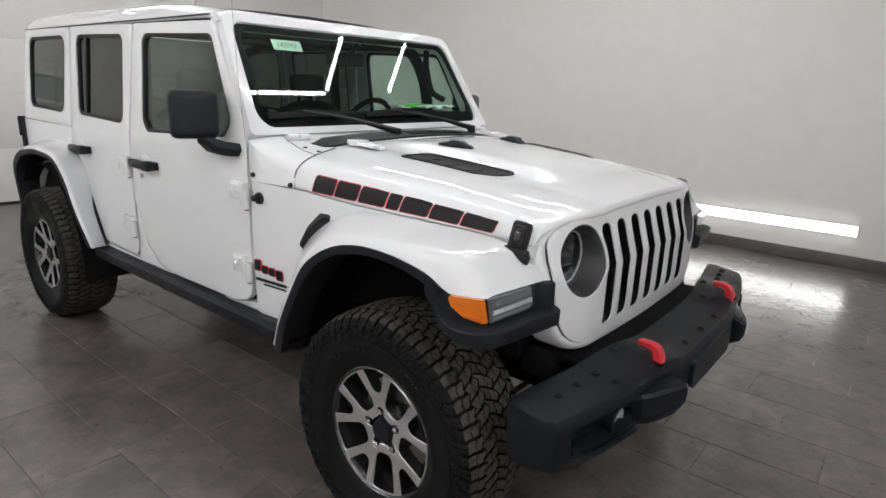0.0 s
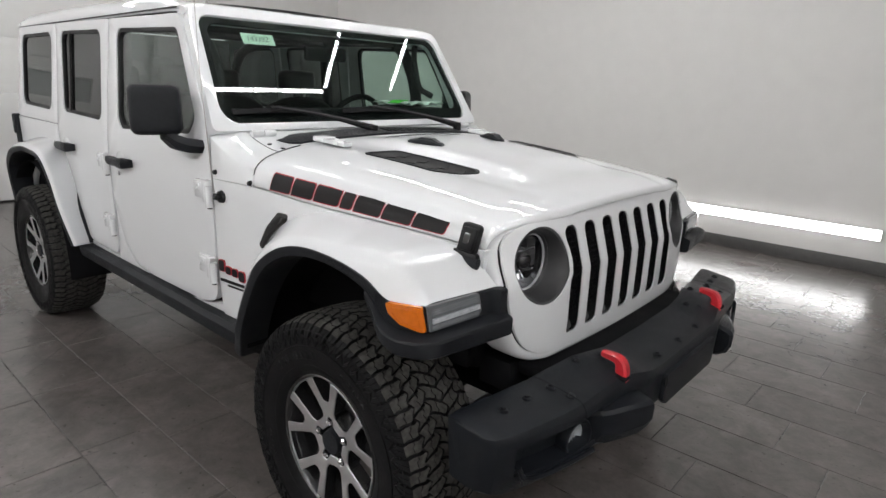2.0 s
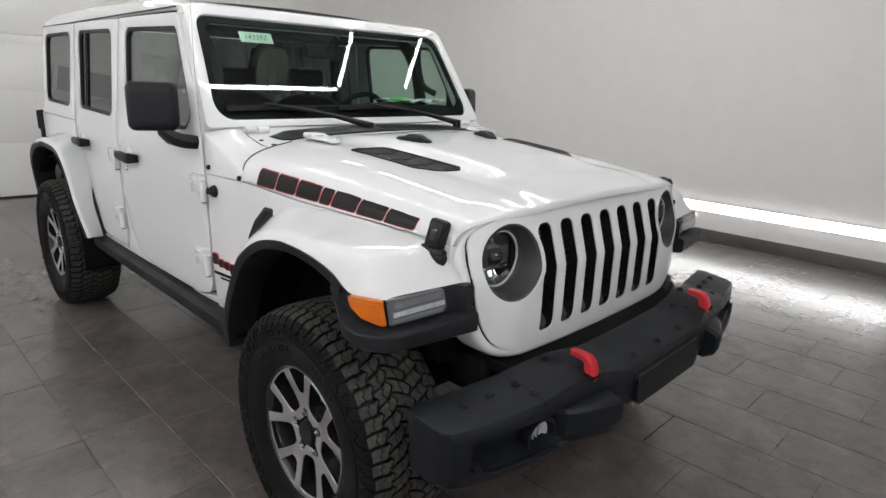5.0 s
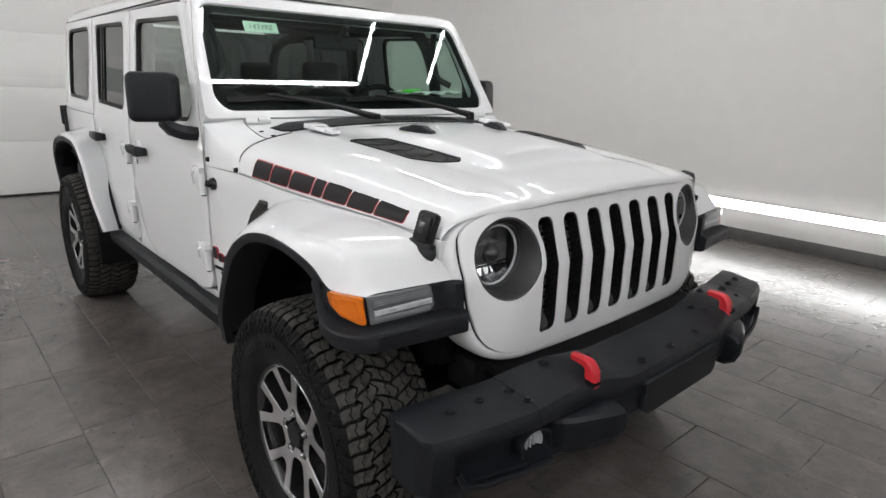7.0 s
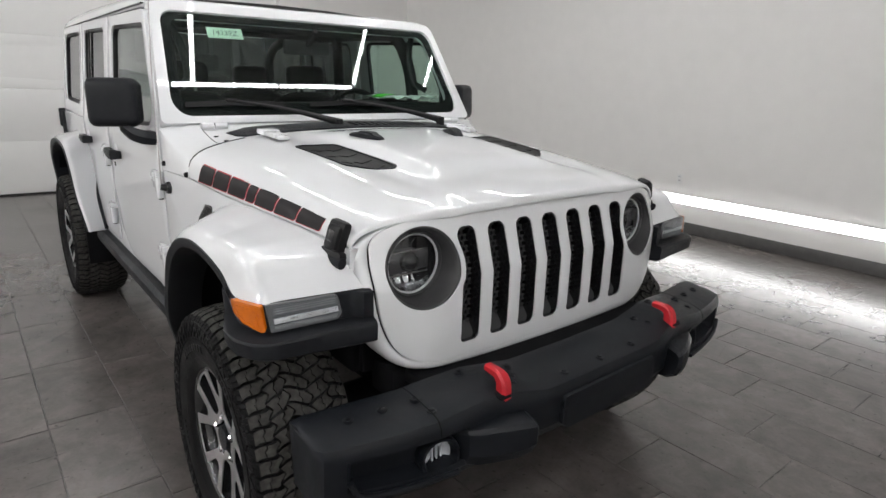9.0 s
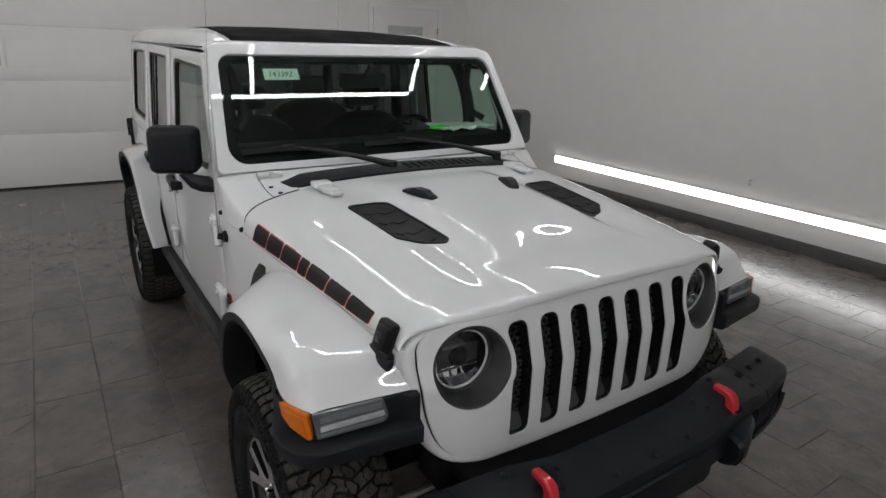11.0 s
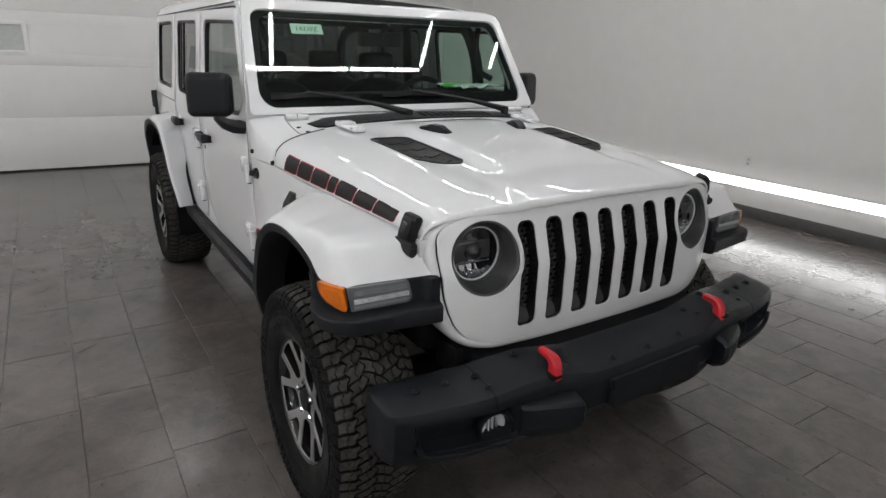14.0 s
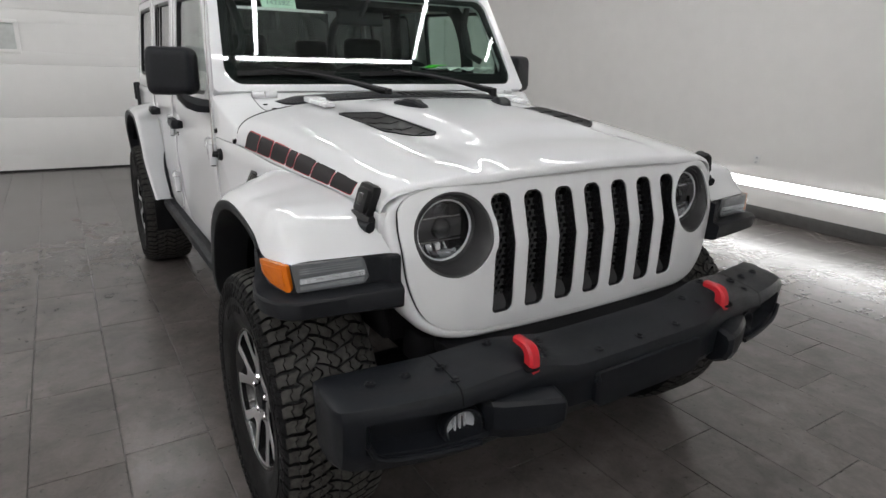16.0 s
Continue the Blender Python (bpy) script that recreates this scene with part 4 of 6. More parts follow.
def build_wheel():
    """Wheel at the origin, outer face to -y."""
    prof = [(0.222, 0.118), (0.232, 0.128), (0.262, 0.140), (0.315, 0.147), (0.350, 0.146), (0.376, 0.140), (0.388, 0.130), (0.394, 0.10), (0.3975, 0.05), (0.3975, 0.0)]
    prof = [(r, -w) for r, w in prof] + [(r, w) for r, w in prof[-2::-1]]
    bm = bmesh.new()
    n = 72
    add_loft(bm, [[(r * math.cos(2 * math.pi * k / n), w, r * math.sin(2 * math.pi * k / n)) for r, w in prof] for k in range(n)] + [[(r, w, 0) for r, w in prof]], False)
    bmesh.ops.remove_doubles(bm, verts=bm.verts[:], dist=1e-5)
    tyre = part("tyre", bm, M_RUBBER, None, "black all-terrain tyre", angle=50)
    # tread: shoulder blocks and interlocking inner blocks between deep wavy grooves, each cut by a zigzag sipe
    bm = bmesh.new()
    rnd = random.Random(4)
    PITCH = 62
    step = 2 * math.pi / PITCH
    BASE = (-0.143, -0.086, -0.030, 0.030, 0.086, 0.143)
    WAVE = (0.0, 0.011, 0.013, 0.013, 0.011, 0.0)

    def rad(v):
        return 0.4165 - 0.020 * abs(v / 0.143) ** 4

    def bound(j, th):
        q = (th / step + (0.0, 0.15, 0.55, 0.05, 0.65, 0.0)[j]) % 1.0
        tri = 4 * abs(q - 0.5) - 1
        return BASE[j] + WAVE[j] * (0.75 * tri + 0.25 * math.sin(2 * math.pi * q))

    def block(pts, shrink, top):
        ct, cv = sum(p[0] for p in pts) / len(pts), sum(p[1] for p in pts) / len(pts)
        lo = [bm.verts.new((0.391 * math.cos(t), v, 0.391 * math.sin(t))) for t, v in pts]
        rings = [lo]
        for k, dr in ((1.0 - (1 - shrink) * 0.55, -0.0022), (shrink, 0.0)):
            row = []
            for t, v in pts:
                t, v = ct + (t - ct) * k, cv + (v - cv) * k
                r = rad(v) + dr + top
                row.append(bm.verts.new((r * math.cos(t), v, r * math.sin(t))))
            rings.append(row)
        for a, b in zip(rings, rings[1:]):
            for q in range(len(pts)):
                w = (q + 1) % len(pts)
                f = bm.faces.new((a[q], a[w], b[w], b[q]))
                f.material_index = 1
        bm.faces.new(rings[-1])

    for i in range(PITCH):
        for j in range(5):
            slope = (0.16, 0.62, -0.55, 0.62, -0.16)[j] * step
            t0 = (i + (0.0, 0.42, 0.1, 0.62, 0.5)[j]) * step
            g = (0.19 if j in (0, 4) else 0.14) * step
            long = 1.0 if (i + j) % 2 else 0.93

            def at(a, e):
                th = t0 + g / 2 + (step - g) * (0.5 + (a - 0.5) * long) + slope * e + 0.07 * step * math.sin(e * 2 * math.pi)
                v0, v1 = bound(j, th), bound(j + 1, th)
                v0 += 0.0022 if j else (0.004 if i % 2 else 0.0)
                v1 -= 0.0022 if j < 4 else (0.004 if i % 2 else 0.0)
                return th, v0 + (v1 - v0) * e

            def jag(a):
                return (0.0, 0.05, -0.05, 0.03, 0.0)[round(a * 4)]
            m = 0.5 + 0.06 * rnd.uniform(-1, 1)
            cut = 0.013
            A = (0.0, 0.25, 0.5, 0.75, 1.0)
            top = rnd.uniform(-0.0006, 0.0004)
            block([at(a, 0.0) for a in A] + [at(1.0, m * 0.5)] + [at(a, m - cut + jag(a)) for a in A[::-1]] + [at(0.0, m * 0.5)], 0.955, top)
            block([at(a, m + cut + jag(a)) for a in A] + [at(1.0, (1 + m) / 2)] + [at(a, 1.0) for a in A[::-1]] + [at(0.0, (1 + m) / 2)], 0.955, top)
    tread = part("tread", bm, M_TREAD, None, "worn chunky tread blocks with dust", angle=25)
    tread.data.materials.append(M_RUBBER)
    tread["kind"] = "stuff"
    # shoulder lugs, chevron ribs and a ridged band on the sidewall
    bm = bmesh.new()
    for i in range(PITCH):
        for sgn in (-1, 1):
            a = (i + (0.5 if sgn < 0 else 1.0)) * step
            big = i % 2
            rings = []
            for r, w, hw in ((0.3975, 0.1400, 0.0155), (0.388, 0.1452, 0.0150), (0.374, 0.1505, 0.0130), (0.352 if big else 0.363, 0.1512, 0.008)):
                sk = (0.3975 - r) * 0.35
                rings.append([((r - dd) * math.cos(a + (t * hw + sk) / r), sgn * (w - ee), (r - dd) * math.sin(a + (t * hw + sk) / r)) for t, dd, ee in ((-1.12, 0.003, 0.010), (-1, 0, 0), (-0.1, 0.0, 0.0), (0.0, 0.003, 0.003), (0.1, 0.0, 0.0), (1, 0, 0), (1.12, 0.003, 0.010))])
            add_loft(bm, rings, False)
            for h in (0, 1):
                b0, b1 = a + (h - 0.5) * step * 0.5, a + (h + 0.5) * step * 0.5
                rings = []
                for b, r in ((b0, 0.336 if h else 0.360), (b1, 0.360 if h else 0.336)):
                    rings.append([((r + q) * math.cos(b), sgn * w, (r + q) * math.sin(b)) for q, w in ((-0.007, 0.1455), (-0.003, 0.1505), (0.003, 0.1505), (0.007, 0.1455))])
                add_loft(bm, rings, False)
    for r in (0.262, 0.326, 0.378):
        for sgn in (-1, 1):
            w0 = 0.139 if r < 0.3 else 0.1485
            add_loft(bm, [[((r + q) * math.cos(2 * math.pi * k / 90), sgn * (w0 + w), (r + q) * math.sin(2 * math.pi * k / 90)) for q, w in ((-0.0025, -0.006), (-0.001, 0.0015), (0.001, 0.0015), (0.0025, -0.006))] for k in range(91)], False)
    lugs = part("sidewall_relief", bm, M_RUBBER, None, "raised rubber sidewall lugs", angle=30)
    lugs["kind"] = "stuff"
    # raised sidewall marks, left as plain bars
    bars = []
    for a0, n, w, h in ((128, 8, 0.021, 0.026), (62, 6, 0.016, 0.014), (200, 5, 0.012, 0.010)):
        for k in range(n):
            a = math.radians(a0 - k * (w + 0.006) / 0.29 * 57.3)
            bm = bmesh.new()
            add_box(bm, (-w / 2, -0.1482, -h / 2), (w / 2, -0.140, h / 2), 0.003, 1, Matrix.Translation((0.296 * math.cos(a), 0, 0.296 * math.sin(a))) @ Matrix.Rotation(math.pi / 2 - a, 4, "Y"))
            bars.append(part("sidewall_mark", bm, M_RUBBER, None))
    # rim
    bm = bmesh.new()
    n = 60
    pr = [(0.226, -0.118), (0.229, -0.124), (0.224, -0.127), (0.215, -0.120), (0.208, -0.10), (0.200, -0.02), (0.198, 0.10), (0.222, 0.118)]
    add_loft(bm, [[(r * math.cos(2 * math.pi * k / n), w, r * math.sin(2 * math.pi * k / n)) for r, w in pr] for k in range(n)] + [[(r, w, 0) for r, w in pr]], False)
    bmesh.ops.remove_doubles(bm, verts=bm.verts[:], dist=1e-5)
    wheel = part("wheel", bm, M_RIMB, None, "black alloy wheel with machined spokes", angle=40)
    # five forked spokes joined by a thin edge: a black body with a machined face
    def polar(r, deg):
        return (r * math.cos(math.radians(deg)), r * math.sin(math.radians(deg)))

    RO = 0.215
    edge, hub_hole, windows = [], [], []
    for k in range(5):
        a = 90 + 72 * k
        edge += [polar(RO, a - 36 + d) for d in (-18, -12, -6, 0, 6, 12, 18)] + [polar(RO, a - 13.0), polar(0.158, a - 9.0), polar(0.142, a - 6.6), polar(0.136, a), polar(0.142, a + 6.6), polar(0.158, a + 9.0), polar(RO, a + 13.0)]
        hub_hole += [polar(0.050, a - 30), polar(0.052, a - 17), polar(0.080, a - 10.0), polar(0.085, a), polar(0.080, a + 10.0), polar(0.052, a + 17)]
        w = a + 36
        ring = [polar(RO - 0.005, w + d) for d in (-14.0, -9, -4.5, 0, 4.5, 9, 14.0)] + [polar(0.150, w + 17.0), polar(0.105, w + 20.5), polar(0.086, w + 17), polar(0.080, w), polar(0.086, w - 17), polar(0.105, w - 20.5), polar(0.150, w - 17.0)]
        windows.append(rounded(ring, [0.004] + [0] * 5 + [0.004, 0.012, 0.012, 0.01, 0.012, 0.01, 0.012, 0.012], 3))

    def dish(d0):
        def f(u, v, d):
            r = math.hypot(u, v)
            return Vector((u, -0.104 - 0.019 * min(1.0, max(0.0, (r - 0.06) / 0.15)) ** 1.3 + d0 + d, v))
        return f
    bm = panel(edge, [hub_hole] + windows, dish(0.0), 0.004, [], [], 0.0010, 1)
    part("spoke_face", bm, M_ALU, wheel, "bright machined five-spoke face", angle=30)
    bm = panel(edge, [[(u * 0.97, v * 0.97) for u, v in hub_hole]] + [[(u * 0.998, v * 0.998) for u, v in w] for w in windows], dish(0.0036), 0.042, [], [], 0.0, 1)
    part("spoke_body", bm, M_RIMB, wheel, "black painted spokes", angle=30)
    for k in range(5):
        b = math.radians(90 + 72 * k)
        bm = bmesh.new()
        add_cyl(bm, (0.0665 * math.cos(b), -0.075, 0.0665 * math.sin(b)), (0.0665 * math.cos(b), -0.108, 0.0665 * math.sin(b)), 0.0118, 0.0108, 6)
        add_cyl(bm, (0.0665 * math.cos(b), -0.108, 0.0665 * math.sin(b)), (0.0665 * math.cos(b), -0.113, 0.0665 * math.sin(b)), 0.0108, 0.006, 6)
        part("lug_nut", bm, M_CHROME, wheel, "chrome lug nut")
    bm = bmesh.new()
    add_cyl(bm, (0, -0.05, 0), (0, -0.084, 0), 0.094, 0.090, 40)
    part("hub", bm, M_RIMB, wheel, "black wheel hub")
    bm = bmesh.new()
    add_cyl(bm, (0, -0.08, 0), (0, -0.112, 0), 0.044, 0.038, 30)
    part("centre_cap", bm, M_PLASTIC, wheel, "matt black centre cap")
    bm = bmesh.new()
    add_cyl(bm, (0, 0.0, 0), (0, -0.022, 0), 0.160, n=40)
    part("brake_disc", bm, M_STEEL, wheel, "steel brake disc")
    bm = bmesh.new()
    add_box(bm, (0.03, -0.06, 0.09), (0.12, 0.02, 0.17), 0.015)
    part("brake_caliper", bm, M_STEEL, wheel)
    bm = bmesh.new()
    add_cyl(bm, (0.16, -0.09, -0.08), (0.17, -0.115, -0.086), 0.006, 0.005, 10)
    part("tyre_valve", bm, M_SEAL, wheel)
    for o in (tyre, tread, lugs, *bars):
        o.parent = wheel
    return wheel


wheel = build_wheel()
wheel.parent = car
def stand(x, y, flip, spin):
    """A wheel upright on the floor under the leaning body."""
    p = LEAN @ Vector((x, y, TR))
    return LEAN.inverted() @ pose(p.x, p.y, TR * 1.008 - 0.002, 0, 0, flip - 0.3) @ pose(0, 0, 0, 0, spin, 0) @ Matrix.Scale(1.008, 4)


wheel.matrix_basis = stand(0, -0.805, 0, -8)
for x, y, spin, flip in ((-3.008, -0.805, 40, 0), (0, 0.805, 25, 180), (-3.008, 0.805, 70, 180)):
    w = copy_thing(wheel, Matrix())
    w.matrix_basis = stand(x, y, flip, spin)

# ---- front bumper ----
def bumper_face(a):
    return lerp(a, [0, 0.25, 0.32, 0.36, 0.46, 0.58, 0.70, 0.80, 0.83, 0.855, 0.872, 0.882, 0.885], [0.752, 0.752, 0.742, 0.728, 0.712, 0.700, 0.678, 0.652, 0.643, 0.634, 0.620, 0.594, 0.565])


def bumper_section(y):
    """Section at a place across: (x, z) ring, from the rear top round the face to the rear bottom."""
    a = abs(y)
    face = bumper_face(a)
    drop = lerp(a, [0, 0.508, 0.524, 0.795, 0.825, 0.885], [0, 0, 0.052, 0.046, 0, 0])
    rear = lerp(a, [0, 0.34, 0.46, 0.60, 0.80, 0.885], [0.575, 0.570, 0.545, 0.520, 0.485, 0.470])
    topz = lerp(a, [0, 0.25, 0.33, 0.42, 0.55, 0.60, 0.86, 0.885], [0.700, 0.700, 0.716, 0.722, 0.708, 0.700, 0.692, 0.684])
    front_top = lerp(a, [0, 0.25, 0.33, 0.5, 0.60, 0.865, 0.885], [0.030, 0.030, 0.034, 0.03, 0.026, 0.022, 0.02])
    bot = lerp(a, [0, 0.30, 0.40, 0.62, 0.80, 0.885], [0.530, 0.530, 0.505, 0.490, 0.500, 0.520])
    tuck = lerp(a, [0, 0.40, 0.80, 0.885], [0.055, 0.075, 0.055, 0.03])
    r = front_top
    za, zb = topz - r * 1.6, bot + 0.05
    pocket = [(face - drop * g - 0.006 * k, za + (zb - za) * k) for k, g in ((0.06, 0.0), (0.16, 1.0), (0.76, 1.0), (0.88, 0.1))]
    return [(rear, topz + 0.012), (rear + 0.03, topz + 0.014), (face - 0.075, topz + 0.006), (face - r * 1.3, topz), (face - r * 0.45, topz - r * 0.28), (face - r * 0.08, topz - r * 0.9), (face, za), *pocket, (face - 0.006, zb), (face - tuck * 0.5, bot + 0.008), (face - tuck, bot), (rear + 0.01, bot + 0.01)]


BY = [-0.885, -0.882, -0.872, -0.852, -0.825, -0.796, -0.76, -0.72, -0.65, -0.60, -0.56, -0.524, -0.508, -0.48, -0.42, -0.38, -0.34, -0.30, -0.26, -0.2, -0.1, 0.0]
BY = BY + [-y for y in BY[-2::-1]]
bm = bmesh.new()
add_loft(bm, [[(x, y, z) for x, z in bumper_section(y)] for y in BY], True, True)
bumper = part("front_bumper", bm, M_BUMPER, car, "black powder-coated steel bumper", angle=26)
# the bumper hangs on the frame, which leans less than the body
bumper.matrix_basis = Matrix.Translation((0, 0, 0.004)) @ Matrix.Rotation(radians(0.85), 4, 'X')
# centre plate
bm = panel(rounded([(-0.195, 0.562), (0.195, 0.562), (0.215, 0.58), (0.215, 0.664), (-0.215, 0.664), (-0.215, 0.58)], 0.014), [], lambda u, v, d: Vector((0.763 - d, u, v)), 0.014, [], [], 0.004)
part("centre_plate", bm, M_BUMPER, bumper, "raised black centre plate")
BOLTS = [(0.562, 0.775, 0.706), (0.574, 0.686, 0.709), (0.590, 0.597, 0.714), (0.648, 0.586, 0.703), (0.577, 0.442, 0.736), (0.618, 0.300, 0.722), (0.660, 0.318, 0.716), (0.706, 0.157, 0.701)]
for s in (-1, 1):
    for x, y, z in BOLTS:
        bm = bmesh.new()
        add_cyl(bm, (x, s * y, z - 0.014), (x, s * y, z + 0.003), 0.0145, 0.013, 14)
        add_cyl(bm, (x, s * y, z + 0.002), (x, s * y, z + 0.008), 0.0085, 0.0065, 10)
        part("bumper_bolt", bm, M_PLASTIC, bumper)
    if s > 0:
        bm = bmesh.new()
        add_cyl(bm, (0.708, 0, 0.687), (0.709, 0, 0.704), 0.0145, 0.013, 14)
        add_cyl(bm, (0.709, 0, 0.703), (0.7095, 0, 0.709), 0.0085, 0.0065, 10)
        part("bumper_bolt", bm, M_PLASTIC, bumper)
    # seam between centre and end piece
    bm = bmesh.new()
    add_loft(bm, [[(x + 0.0015, s * y, z + 0.0015) for x, z in bumper_section(0.53)[:7]] for y in (0.598, 0.602)], False)
    part("bumper_seam", bm, M_BLACK, bumper)
    # fog lamp pod
    bm = bmesh.new()
    pod = []
    for y, x, z0, z1 in ((0.532, 0.665, 0.545, 0.640), (0.526, 0.690, 0.534, 0.654), (0.514, 0.714, 0.527, 0.659), (0.490, 0.733, 0.524, 0.660), (0.45, 0.752, 0.524, 0.662), (0.385, 0.780, 0.528, 0.662), (0.345, 0.788, 0.535, 0.658), (0.332, 0.780, 0.542, 0.650)):
        pod.append([(0.62, s * y, z1 + 0.004), (x - 0.050, s * y, z1), (x - 0.012, s * y, z1 - 0.012), (x - 0.002, s * y, z1 - 0.022), (x, s * y, z1 - 0.034), (x - 0.002, s * y, z0 + 0.050), (x - 0.016, s * y, z0 + 0.020), (x - 0.05, s * y, z0), (0.62, s * y, z0)])
    add_loft(bm, pod, True, True)
    part("fog_lamp_pod", bm, M_BUMPER, bumper, "black moulded fog lamp pod", angle=16)
    # lip along the recess in the end piece
    def wing(off):
        return lambda u, v, d: Vector((bumper_face(u) + off - d, s * u, v))
    bm = bmesh.new()
    add_tube(bm, curve_points([wing(0.004)(y, z, 0) for y, z in ((0.822, 0.600), (0.80, 0.562), (0.74, 0.549), (0.64, 0.546), (0.545, 0.545))], 18), 0.008, 8)
    part("recess_lip", bm, M_BUMPER, bumper)
    ax = Vector((0.985, s * 0.17, 0.02)).normalized()
    c = Vector((0.679, s * 0.580, 0.583))
    n = 32
    q = ax.to_track_quat("Z", "Y").to_matrix()
    bm = bmesh.new()
    rings = []
    for rad, dd in ((0.058, -0.06), (0.057, -0.004), (0.053, 0.004), (0.047, 0.004), (0.041, -0.008), (0.038, -0.020)):
        rings.append([c + ax * dd + q @ Vector((rad * math.cos(2 * math.pi * k / n), rad * math.sin(2 * math.pi * k / n), 0)) for k in range(n)])
    add_loft(bm, rings, True)
    part("fog_lamp_bezel", bm, M_BUMPER, bumper, angle=40)
    bm = bmesh.new()
    add_cyl(bm, c - ax * 0.030, c - ax * 0.019, 0.020, 0.0385, 32, caps=False)
    fog = part("fog_lamp", bm, M_LAMPGREY, bumper, "round clear fog lamp")
    bm = bmesh.new()
    add_cyl(bm, c - ax * 0.031, c - ax * 0.027, 0.021, 0.018, 24)
    part("fog_bulb_shield", bm, M_CHROME, fog)
    bm = bmesh.new()
    add_cyl(bm, c - ax * 0.018, c - ax * 0.016, 0.0385, 0.0375, 32)
    part("fog_lens", bm, G_CLEAR, fog)
    for dy in (-0.014, 0.0, 0.014):
        bm = bmesh.new()
        add_box(bm, (-0.004, -0.0022, -0.031 + abs(dy) * 0.6), (0.003, 0.0022, 0.031 - abs(dy) * 0.6), 0.001, 1, Matrix.Translation(c - ax * 0.024 + Vector((0, dy, 0))))
        part("fog_reflector", bm, M_LAMPGREY, fog)
    # tow hook
    bm = bmesh.new()
    hook = curve_points([(0.697, s * 0.388, 0.655), (0.698, s * 0.388, 0.690), (0.698, s * 0.388, 0.728), (0.692, s * 0.388, 0.747), (0.676, s * 0.388, 0.757), (0.634, s * 0.388, 0.760)], 16)
    rings = []
    for i, p in enumerate(hook):
        t = (hook[min(i + 1, 15)] - hook[max(i - 1, 0)]).normalized()
        u = Vector((0, 1, 0))
        w = t.cross(u).normalized()
        h = lerp(i, [0, 5, 10, 15], [0.019, 0.019, 0.015, 0.010])
        k = lerp(i, [0, 10, 15], [0.0165, 0.0165, 0.013])
        rings.append([p + u * k * a + w * h * b for a, b in ((-1, -0.6), (-0.6, -1), (0.6, -1), (1, -0.6), (1, 0.6), (0.6, 1), (-0.6, 1), (-1, 0.6))])
    add_loft(bm, rings, True, True)
    part("tow_hook", bm, M_RED, bumper, "red painted steel tow hook", angle=40)
    # flat black plate painted as the dark of the hook's slot
    bm = panel(rounded([(0.655, 0.378), (0.722, 0.378), (0.722, 0.420), (0.655, 0.420)], 0.008), [], lambda u, v, d: Vector((u, s * v, 0.7215 - max(0, u - 0.69) * 0.35 - d)), 0.004)
    part("hook_opening", bm, M_BLACK, bumper)

